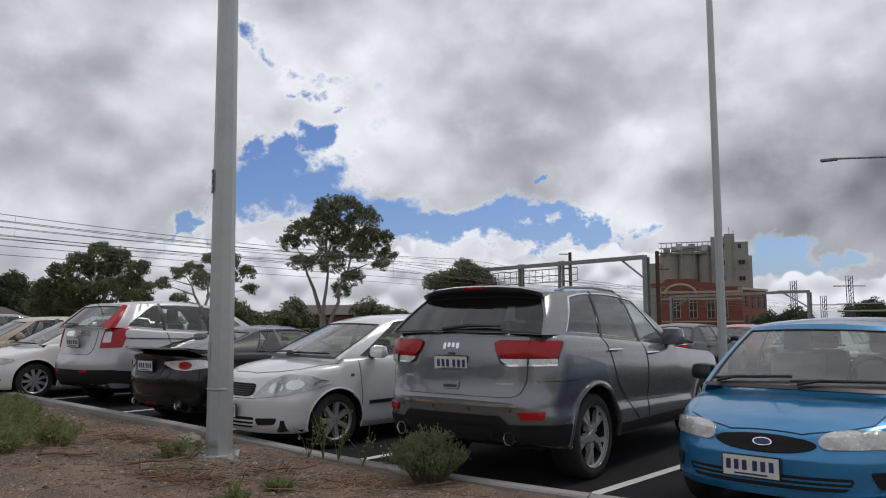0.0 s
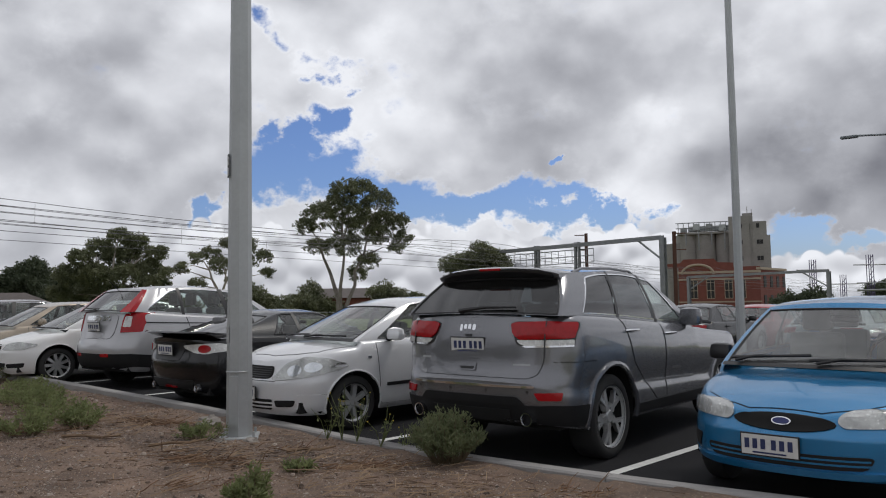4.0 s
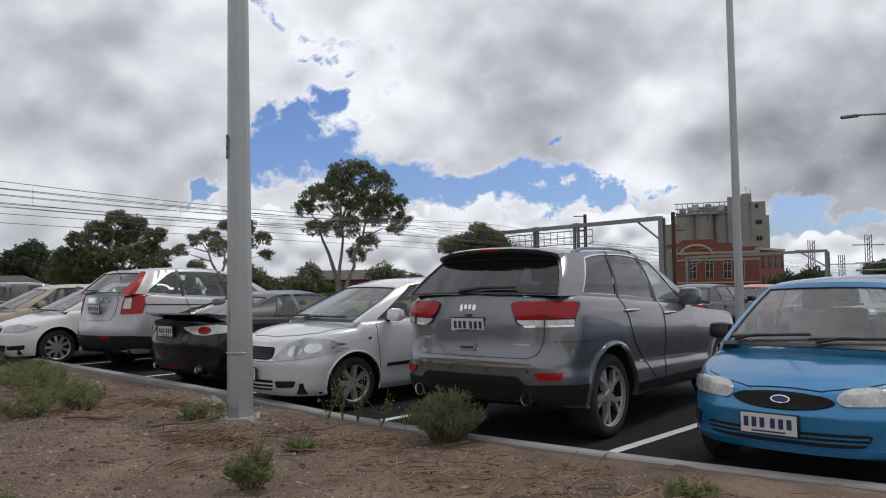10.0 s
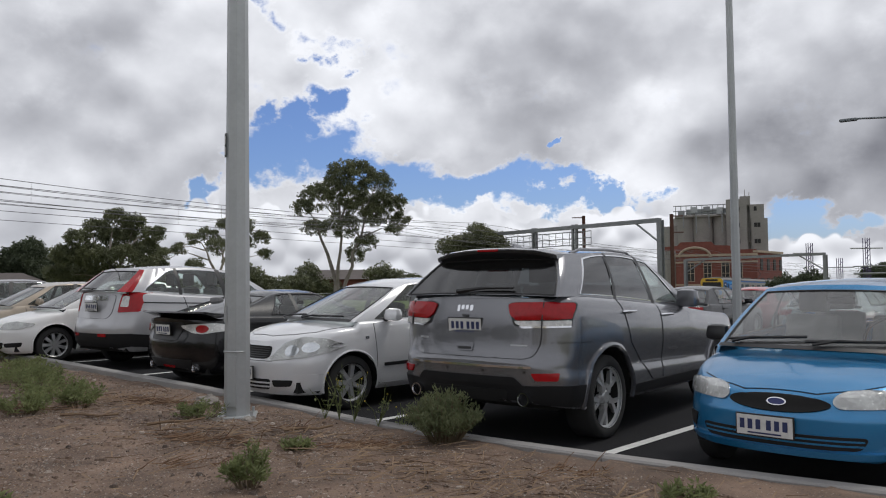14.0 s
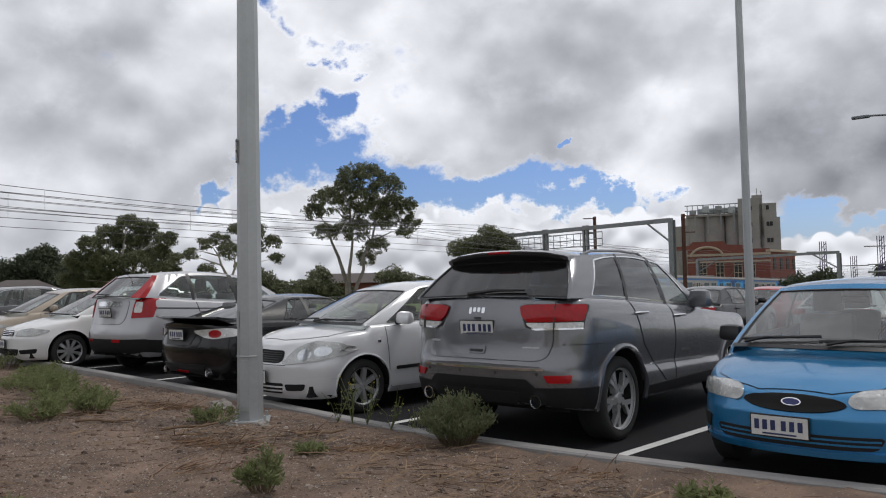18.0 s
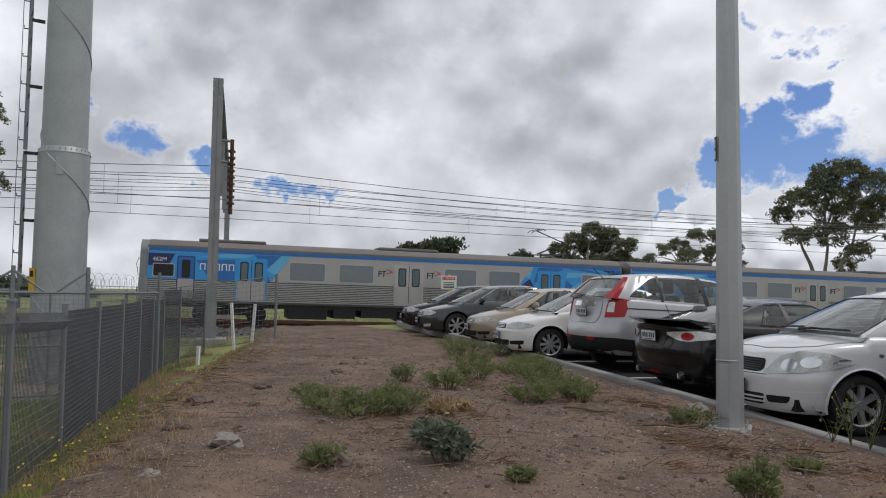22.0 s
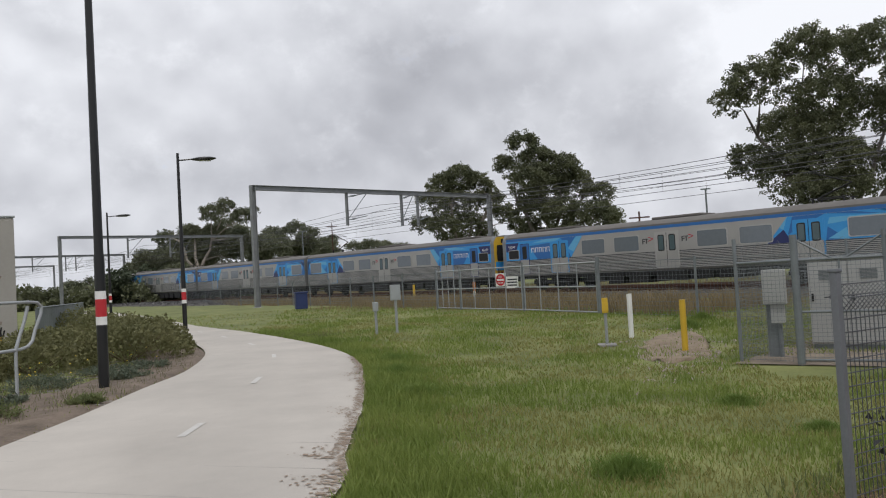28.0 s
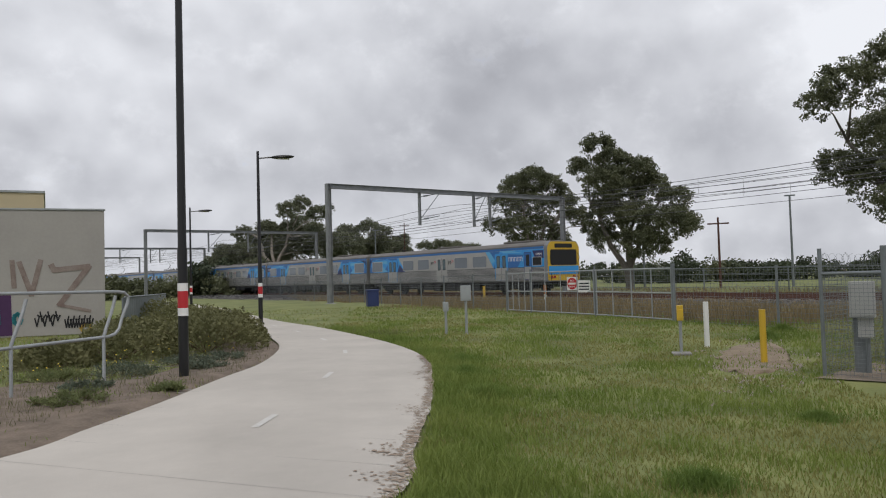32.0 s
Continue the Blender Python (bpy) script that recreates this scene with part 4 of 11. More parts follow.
                wheel = part("wheel", bm, s.get("rim_mat", M_ALLOY), self.root, smooth=35)
                wheel.matrix_basis = pose(ax, sy * (self.W - 0.04), r, 0, 23 * (1 + sy), 0 if sy > 0 else 180)
                for k in range(n):
                    for me in made:
                        ob = new("spoke", me)
                        ob.parent = wheel
                        ob.matrix_basis = Matrix.Rotation(2 * math.pi * k / n, 4, "Y")
                bm = B()
                prof = [(rim * 0.98, -0.012), (rim * 1.06, 0.004), (r * 0.90, 0.004), (r * 0.965, -0.012), (r * 0.995, -0.03), (r, -w * 0.5), (r * 0.995, -w + 0.03), (r * 0.96, -w + 0.01), (rim, -w)]
                lathe(bm, [(a, b + 0.0) for a, b in prof], 40)
                part("tyre", bm, M_RUBBER, wheel, smooth=40)
                # disc and barrel near-black: the shade behind the spokes painted in
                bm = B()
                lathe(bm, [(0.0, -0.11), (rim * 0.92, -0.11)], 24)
                part("brake_disc", bm, s.get("well_mat", M_RECESS_DK), wheel)
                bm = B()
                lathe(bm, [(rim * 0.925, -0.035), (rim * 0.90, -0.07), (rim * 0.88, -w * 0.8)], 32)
                part("rim_barrel", bm, M_RECESS_DK, wheel, smooth=40)

    # pieces laid on the shell
    def patch(self, name, poly, side, material, off=0.006, deep=0.02, cell=0.04, parent=None, label="", bulge=0.0):
        """A convex outline pressed onto the shell from the front, the rear, a side (+1, -1) or the top."""
        ax = {"front": (1, 2), "rear": (1, 2), "top": (0, 1)}.get(side, (0, 2))
        a0, a1 = min(p[0] for p in poly), max(p[0] for p in poly)
        b0, b1 = min(p[1] for p in poly), max(p[1] for p in poly)
        bm = B()
        na, nb = max(1, math.ceil((a1 - a0) / cell)), max(1, math.ceil((b1 - b0) / cell))
        vs = [[bm.verts.new((lerp(a0, a1, i / na), lerp(b0, b1, j / nb), 0)) for j in range(nb + 1)] for i in range(na + 1)]
        for i in range(na):
            for j in range(nb):
                bm.faces.new((vs[i][j], vs[i + 1][j], vs[i + 1][j + 1], vs[i][j + 1]))
        area = sum(poly[i - 1][0] * poly[i][1] - poly[i][0] * poly[i - 1][1] for i in range(len(poly)))
        sg = 1 if area > 0 else -1
        for i in range(len(poly)):
            p, q = poly[i - 1], poly[i]
            d = (q[0] - p[0], q[1] - p[1])
            if abs(d[0]) + abs(d[1]) < 1e-6:
                continue
            bmesh.ops.bisect_plane(bm, geom=bm.verts[:] + bm.edges[:] + bm.faces[:], plane_co=(*p, 0), plane_no=(d[1] * sg, -d[0] * sg, 0), clear_outer=True)
        if not bm.faces:
            return None
        ca, cb = (a0 + a1) / 2, (b0 + b1) / 2
        out = {"front": Vector((-1, 0, 0)), "rear": Vector((1, 0, 0)), "top": Vector((0, 0, 1)), 1: Vector((0, 1, 0)), -1: Vector((0, -1, 0))}[side]
        lean = {}
        for v in bm.verts:
            a, b = v.co.x, v.co.y
            p = {"front": Vector((-1, a, b)), "rear": Vector((self.L + 1, a, b)), "top": Vector((a, b, 3)), 1: Vector((a, 2, b)), -1: Vector((a, -2, b))}[side]
            hit, way = self.bvh.ray_cast(p, -out)[:2]
            if hit is not None and side in ("front", "rear") and (hit.x > 0.8 if side == "front" else hit.x < self.L - 0.6):
                hit, way = self.bvh.find_nearest(Vector((0.1 if side == "front" else self.L - 0.1, a, b)))[:2]
            if hit is None:
                hit, way = self.bvh.find_nearest(p - out * (p - Vector((self.L / 2, 0, 0.7))).dot(out) * 0.5)[:2]
            way = (-way if way.dot(out) < 0 else way)
            if side != "top" and abs(way.z) > 0.75:
                way = out.copy()
            way = (way + out * 0.15).normalized()
            k = 1 - max(abs(a - ca) / max(1e-6, (a1 - a0) / 2), abs(b - cb) / max(1e-6, (b1 - b0) / 2)) ** 2
            v.co = hit + way * (off + bulge * max(0, k))
            lean[tuple(round(q, 5) for q in v.co)] = way
        rim = [e for e in bm.edges if e.is_boundary]
        ret = bmesh.ops.extrude_edge_only(bm, edges=rim)
        for v in [g for g in ret["geom"] if isinstance(g, bmesh.types.BMVert)]:
            v.co -= lean.get(tuple(round(q, 5) for q in v.co), out) * (off + deep)
        bmesh.ops.recalc_face_normals(bm, faces=bm.faces[:])
        if sum(f.normal.dot(out) for f in bm.faces) < 0:
            bmesh.ops.reverse_faces(bm, faces=bm.faces[:])
        return part(name, bm, material, parent or self.root, label, smooth=30)

    def panel(self, name, poly, side, gap=0.005, material=None, off=0.0065, label=""):
        """A door, lid or flap with the dark gap round it."""
        c = (sum(p[0] for p in poly) / len(poly), sum(p[1] for p in poly) / len(poly))
        big = []
        for p in poly:
            d = Vector((p[0] - c[0], p[1] - c[1]))
            q = Vector(p) + d.normalized() * gap * 1.3
            big.append((q.x, q.y))
        ob = self.patch(name, poly, side, material or self.body_mat, off, 0.01, 0.04, label=label)
        self.patch("panel_gap", big, side, M_TRIM, off - 0.0035, 0.008, 0.04, parent=ob)
        return ob

    def plate(self, x, z, y=0.0, w=0.372, h=0.134, d=-1, tilt=0):
        bm = B()
        box(bm, 0.012, w + 0.02, h + 0.02, 0, 0, -h / 2 - 0.01, bevel=0.004)
        p = part("number_plate", bm, M_TRIM, self.root, "white number plate in a black surround")
        p.matrix_basis = pose(x, y, z, 0, tilt, 0)
        bm = B()
        box(bm, 0.004, w, h, d * 0.008, 0, -h / 2)
        part("plate_face", bm, M_PLATE, p)
        bm = B()
        for k in (-2.55, -1.55, -0.55, 0.75, 1.75, 2.75):
            part("plate_bar", box(B(), 0.004, w * 0.085, h * 0.5, d * 0.0105, k * w * 0.145, -h * 0.2), M_PLATE_INK, p)
        part("plate_bar", box(B(), 0.004, w * 0.6, h * 0.08, d * 0.0105, 0, -h * 0.42), M_PLATE_INK, p)

    def mirror(self, x, y, z, material=None, size=(0.13, 0.22, 0.15)):
        for sy in (1, -1):
            bm = B()
            box(bm, *size, 0, 0, -size[2] / 2, bevel=min(size) * 0.42)
            for v in bm.verts:
                v.co.x *= 1 - 0.25 * (v.co.z > 0)
            p = part("door_mirror", bm, material or self.body_mat, self.root, smooth=True)
            p.matrix_basis = pose(x, sy * (y + size[1] * 0.45), z, 0, 0, sy * -8)
            bm = B()
            tube(bm, [(0.0, -sy * size[1] * 0.4, -0.05), (0.0, -sy * (size[1] * 0.5 + 0.07), -0.08)], 0.03, 8)
            part("mirror_arm", bm, M_TRIM, p)

    def handle(self, x, y, z, material, ob=None, w=0.2):
        for sy in (1, -1):
            bm = B()
            tube(bm, [(x - w / 2, sy * (y - 0.005), z), (x - w / 2 + 0.02, sy * (y + 0.03), z), (x + w / 2 - 0.02, sy * (y + 0.03), z + 0.004), (x + w / 2, sy * (y - 0.005), z)], 0.014, 6)
            part("door_handle", bm, material, self.root, smooth=True)

    def wiper(self, q0, f0, q1, f1, pt=None):
        pt = pt or self.screen
        d = -1 if pt == self.screen else 1
        bm = B()
        n = 8
        pts = [pt(lerp(f0, f1, k / n), lerp(q0, q1, k / n)) + Vector((d * 0.022, 0, 0.014)) for k in range(n + 1)]
        tube(bm, pts, 0.011, 5)
        w = part("wiper", bm, M_TRIM, self.root)
        arm = [pt(max(0.0, f0 - 0.05), lerp(q0, q1, 0.1)) + Vector((d * 0.03, 0, 0.02)), pt(lerp(f0, f1, 0.3), lerp(q0, q1, 0.35)) + Vector((d * 0.036, 0, 0.022)), pts[5]]
        part("wiper_arm", tube(B(), arm, 0.013, 5, 0.008), M_TRIM, w)

    def cowl(self, f1, material):
        """The dark strip along the foot of the windscreen."""
        bm = B()
        n = 14
        rows = [[bm.verts.new(self.screen(f, lerp(0.015, 0.985, k / n)) + Vector((-0.010, 0, 0.008))) for k in range(n + 1)] for f in (0.0, f1 * 0.5, f1)]
        for a, b in zip(rows, rows[1:]):
            for k in range(n):
                bm.faces.new((a[k], b[k], b[k + 1], a[k + 1]))
        bmesh.ops.recalc_face_normals(bm, faces=bm.faces[:])
        part("cowl", bm, material, self.root, smooth=True)

    def exhaust(self, x, y, z, r=0.045):
        bm = B()
        lathe(bm, [(r * 0.8, 0.12), (r * 0.8, 0.01), (r * 0.88, 0.0), (r, 0.0), (r, 0.12)], 16)
        p = part("exhaust_tip", bm, M_CHROME, self.root, smooth=True)
        p.matrix_basis = pose(x, y, z, 0, 0, 90)

    def put(self, u, v, rear, z=None, turn=0.0):
        z = 0.011 * max(0.0, u - 6) - 0.02 * max(0.0, v - 9) if z is None else z
        x, y = uv(u, v)
        m = pose(x, y, z, 0, 0, CAR_TURN + turn)
        self.root.matrix_basis = m if not rear else m @ pose(self.L, 0, 0, 0, 0, 180)
        return self.root


def lathe(bm, prof, n=24):
    """A ring profile of (radius, y) turned about the y axis."""
    rings = []
    for r, y in prof:
        rings.append([bm.verts.new((r * math.cos(a), y, r * math.sin(a))) for a in (2 * math.pi * k / n for k in range(n))] if r > 1e-6 else [bm.verts.new((0, y, 0))])
    for a, b in zip(rings, rings[1:]):
        for k in range(n):
            if len(a) == 1:
                bm.faces.new((a[0], b[k], b[(k + 1) % n]))
            elif len(b) == 1:
                bm.faces.new((a[k], b[0], a[(k + 1) % n]))
            else:
                bm.faces.new((a[k], b[k], b[(k + 1) % n], a[(k + 1) % n]))
    bmesh.ops.recalc_face_normals(bm, faces=bm.faces[:])
    return bm


def mirror_y(poly):
    return [(-y, z) for y, z in poly][::-1]


# -- silver-grey off-roader, its tail to the kerb
M_PGREY = paint("silver grey car paint", (0.172, 0.174, 0.188), 0.6, 0.27)


def grey_suv():
    c = Car("suv", dict(
        L=4.80, W=1.94, axle_f=0.93, axle_r=3.845, r=0.385, arch=0.485, lip=0.026, lip_mat=M_PGREY, rim_mat=M_HUB, tyre_w=0.27, rim=0.73, spokes=5, twin=True, spoke_w=0.12,
        plan=((0.75, 2.6), (0.52, 2.9)),
        top=[(0, 0.98), (0.15, 1.03), (1.2, 1.12), (1.7, 1.165), (2.0, 1.175), (2.75, 1.225), (3.6, 1.29), (4.3, 1.325), (4.80, 1.33)], bot=[(0, 0.42), (0.25, 0.30), (4.35, 0.34), (4.80, 0.41)],
        section=((0.93, 0.0), (0.965, 0.05), (0.985, 0.14), (0.99, 0.26), (0.972, 0.36), (0.985, 0.46), (1.0, 0.62), (0.995, 0.76), (0.972, 0.90), (0.935, 0.97), (0.90, 1.0)),
        nose=(0.80, 0.35), tail=(0.91, 0.24), front_rake=[(0.3, 0.10), (0.6, 0.0), (1.1, 0.06)], rear_rake=[(0.3, 0.14), (0.46, 0.05), (0.60, 0.005), (0.75, 0.0), (0.775, 0.035), (0.90, 0.075), (1.10, 0.09), (1.33, 0.15)],
        cabin=(1.75, 4.62), roof=[(2.3, 1.60), (2.6, 1.69), (3.2, 1.735), (4.25, 1.70)], roof_w=1.36, roof_crown=0.04, trim=M_CHROME, trim_r=0.008, crown=0.04,
        cols=[(1.66, 2.40, "B"), (1.94, 2.52, "G"), (2.66, 2.72, "K"), (2.74, 2.79, "G"), (3.54, 3.42, "K"), (3.60, 3.46, "G"), (4.26, 3.86, "B", 0.86), (4.62, 4.24, "B")],
        side_glass={3: M_GLASS_DK, 5: M_GLASS_DK}, rear_glass=M_GLASS_DK, rear_in=(0.03, 0.86, 0.02), bulge_r=0.06, bulge_f=0.2, cloth=M_BLACK),
        M_PGREY, "silver-grey off-road car parked tail-in beside the kerb")
    L = c.L
    c.panel("tailgate", rounded([(-0.725, 1.30), (0.725, 1.30), (0.71, 0.92), (0.66, 0.81), (0.58, 0.785), (-0.58, 0.785), (-0.66, 0.81), (-0.71, 0.92)], 0.05), "rear")
    red = [(0.405, 1.245), (0.46, 1.262), (0.72, 1.268), (0.915, 1.255), (0.925, 1.22), (0.92, 1.125), (0.50, 1.112), (0.43, 1.165)]
    for sy in (1, -1):
        f = (lambda q: q) if sy > 0 else mirror_y
        c.patch("light_surround", rounded(f([(0.39, 1.25), (0.46, 1.272), (0.92, 1.265), (0.932, 1.22), (0.925, 1.06), (0.56, 1.045), (0.47, 1.07)]), 0.02), "rear", M_TRIM, 0.010, 0.02, 0.03)
        lamp = c.patch("tail_light", rounded(f(red), 0.02), "rear", M_LENS_RED, 0.026, 0.03, 0.03, label="red tail light", bulge=0.012)
        c.patch("reversing_lens", rounded(f([(0.475, 1.108), (0.92, 1.115), (0.92, 1.066), (0.57, 1.056), (0.50, 1.08)]), 0.012), "rear", M_LAMP_BACK, 0.022, 0.02, 0.03, parent=lamp, label="clear lower lens")
        c.patch("chrome_edge", rounded(f([(0.52, 1.062), (0.92, 1.070), (0.92, 1.056), (0.56, 1.046)]), 0.005), "rear", M_CHROME, 0.026, 0.01, 0.03, parent=lamp)
        c.patch("lamp_gap", f([(0.721, 1.27), (0.729, 1.27), (0.729, 1.05), (0.721, 1.05)]), "rear", M_TRIM, 0.036, 0.02, 0.02, parent=lamp)
        c.patch("bumper_gap", f([(0.71, 1.045), (0.717, 1.045), (0.712, 0.92), (0.705, 0.92)]), "rear", M_TRIM, 0.003, 0.01, 0.03)
        c.patch("door_sill", [(1.45, 0.44), (3.36, 0.45), (3.32, 0.36), (1.45, 0.33)], sy, M_BLACK, 0.008, 0.01, 0.1, label="black sill moulding")
        c.patch("badge", rounded([(2.30, 0.74), (2.52, 0.75), (2.52, 0.725), (2.30, 0.715)], 0.006), sy, M_CHROME, 0.008, 0.004, 0.05)
        c.patch("shoulder_gap", [(4.20, 0.925), (4.62, 0.93), (4.62, 0.922), (4.20, 0.917)], sy, M_TRIM, 0.002, 0.01, 0.05)
        c.patch("bumper_corner", rounded([(4.30, 0.555), (4.70, 0.565), (4.70, 0.40), (4.26, 0.36)], 0.02), sy, M_BLACK, 0.008, 0.02, 0.04)
        c.patch("reflector", rounded(f([(0.655, 0.668), (0.865, 0.672), (0.855, 0.605), (0.69, 0.605)]), 0.012), "rear", M_LENS_RED, 0.012, 0.02, 0.03, label="red bumper reflector")
        c.exhaust(L - 0.02, sy * 0.60, 0.445, 0.058)
        c.panel("door", [(3.34, 0.66), (3.42, 0.86), (3.62, 1.02), (3.60, 1.27), (2.72, 1.21), (2.70, 0.46), (3.26, 0.47)], sy)
        c.panel("door", [(2.67, 0.46), (2.68, 1.21), (1.90, 1.155), (1.80, 0.80), (1.84, 0.46)], sy)
        c.patch("door_scoop", rounded([(1.95, 0.62), (3.20, 0.66), (3.24, 0.64), (1.95, 0.59)], 0.01), sy, M_PGREY, 0.014, 0.01, 0.06)
    c.patch("lower_bumper", rounded([(-0.93, 0.560), (0.93, 0.560), (0.90, 0.40), (0.6, 0.385), (-0.6, 0.385), (-0.90, 0.40)], 0.02), "rear", M_BLACK, 0.012, 0.03, 0.05, label="black lower bumper")
    c.patch("lower_bumper", rounded([(-0.58, 0.56), (0.58, 0.56), (0.50, 0.632), (-0.50, 0.632)], 0.02), "rear", M_BLACK, 0.014, 0.03, 0.05)
    c.patch("skid_recess", rounded([(-0.44, 0.52), (0.44, 0.52), (0.40, 0.40), (-0.40, 0.40)], 0.03), "rear", M_RECESS_DK, 0.018, 0.02, 0.05)
    c.patch("bumper_strip", rounded([(-0.66, 0.728), (0.66, 0.728), (0.66, 0.708), (-0.66, 0.708)], 0.008), "rear", M_CHROME, 0.018, 0.03, 0.03, label="chrome bumper strip")
    c.patch("tailgate_handle", rounded([(-0.14, 0.905), (0.06, 0.905), (0.05, 0.83), (-0.13, 0.83)], 0.02), "rear", M_PGREY, 0.018, 0.02, 0.03)
    c.patch("handle_recess", rounded([(-0.115, 0.868), (0.035, 0.868), (0.03, 0.845), (-0.11, 0.845)], 0.008), "rear", M_TRIM, 0.024, 0.02, 0.03)
    for y, w, h in ((-0.155, 0.03, 0.060), (-0.110, 0.034, 0.042), (-0.062, 0.034, 0.042), (-0.012, 0.036, 0.052)):
        c.patch("badge", rounded([(y, 1.242), (y + w, 1.242), (y + w, 1.242 - h), (y, 1.242 - h)], 0.012), "rear", M_CHROME, 0.012, 0.01, 0.03)
    c.patch("badge", rounded([(-0.62, 0.945), (-0.50, 0.945), (-0.50, 0.925), (-0.62, 0.925)], 0.006), "rear", M_ALLOY, 0.008, 0.01, 0.03)
    c.patch("badge", rounded([(0.44, 0.905), (0.60, 0.905), (0.60, 0.892), (0.44, 0.892)], 0.006), "rear", M_ALLOY, 0.008, 0.01, 0.03)
    c.plate(L - 0.085, 1.055, -0.055, d=1, tilt=4)
    c.patch("plate_light", rounded([(-0.09, 1.155), (-0.01, 1.155), (-0.02, 1.135), (-0.08, 1.135)], 0.008), "rear", M_TRIM, 0.016, 0.02, 0.03)
    for y in (-0.60, 0.60, -0.2, 0.2):
        c.patch("parking_sensor", rounded([(y - 0.013, 0.688), (y + 0.013, 0.688), (y + 0.013, 0.662), (y - 0.013, 0.662)], 0.012), "rear", M_TRIM, 0.004, 0.01, 0.03)
    c.mirror(1.98, 0.86, 1.25, M_PGREY, (0.15, 0.24, 0.20))
    for x in (2.54, 3.44):
        c.handle(x, 0.955, 1.095 + 0.06 * (x > 3), M_CHROME, w=0.22)
    # spoiler over the rear window, with its high brake light
    bm = B()
    prof = [(4.06, 1.735), (4.38, 1.742), (4.43, 1.728), (4.415, 1.70), (4.27, 1.635), (4.14, 1.66)]
    ws = (-0.69, -0.66, -0.5, -0.25, 0, 0.25, 0.5, 0.66, 0.69)
    rows = [[bm.verts.new((x - 0.08 * abs(y / 0.65) ** 3, y, z + 0.03 * (1 - (y / 0.65) ** 2) - 0.025 * abs(y / 0.65) ** 6)) for x, z in prof] for y in ws]
    for a, b in zip(rows, rows[1:]):
        for k in range(len(prof)):
            bm.faces.new((a[k], b[k], b[(k + 1) % len(prof)], a[(k + 1) % len(prof)]))
    bm.faces.new(rows[0])
    bm.faces.new(rows[-1][::-1])
    bmesh.ops.recalc_face_normals(bm, faces=bm.faces[:])
    sp = part("roof_spoiler", bm, M_PGREY, c.root, smooth=40)
    bm = B()
    rows = [[bm.verts.new((x - 0.08 * abs(y / 0.65) ** 3, y, z + 0.03 * (1 - (y / 0.65) ** 2) - 0.03 * abs(y / 0.65) ** 6)) for x, z in ((4.425, 1.713), (4.42, 1.694), (4.275, 1.62), (4.325, 1.555))] for y in (-0.63, -0.6, -0.5, -0.25, 0, 0.25, 0.5, 0.6, 0.63)]
    for a, b in zip(rows, rows[1:]):
        for k in range(3):
            bm.faces.new((a[k], b[k], b[k + 1], a[k + 1]))
    bmesh.ops.recalc_face_normals(bm, faces=bm.faces[:])
    part("spoiler_underside", bm, M_TRIM, sp, smooth=True)
    bm = B()
    box(bm, 0.02, 0.24, 0.024, 4.424, 0, 1.735, bevel=0.008)
    part("brake_light", bm, M_LENS_RED, sp, "red high brake light")
    for sy in (1, -1):
        bm = B()
        tube(bm, [(2.62, sy * 0.60, 1.70), (2.75, sy * 0.605, 1.748), (3.2, sy * 0.61, 1.768), (3.75, sy * 0.60, 1.755), (3.92, sy * 0.59, 1.715)], 0.015, 8)
        part("roof_rail", bm, M_PGREY, c.root, "grey roof rail", smooth=True)
    bm = B()
    vs = [bm.verts.new(p) for p in ((3.78, 0.03, 1.768), (3.78, -0.03, 1.768), (4.02, -0.035, 1.758), (4.02, 0.035, 1.758), (3.98, 0.0, 1.83), (3.90, 0, 1.82))]
    for f in ((0, 1, 2, 3), (0, 5, 1), (1, 5, 4, 2), (2, 4, 3), (3, 4, 5, 0)):
        bm.faces.new([vs[i] for i in f])
    part("aerial_fin", bm, M_PGREY, c.root)
    bm = B()
    tube(bm, [c.rear(0.07, 0.60) + Vector((0.03, 0, 0)), c.rear(0.15, 0.44) + Vector((0.035, 0, 0)), c.rear(0.16, 0.25) + Vector((0.03, 0, 0))], 0.022, 6, 0.010)
    part("wiper", bm, M_TRIM, c.root, smooth=True)
    c.put(4.68, 5.00, True, turn=5.5)


# -- blue small hatchback, its nose to the kerb
M_PBLUE = paint("bright blue car paint", (0.019, 0.20, 0.43), 0.45, 0.28)


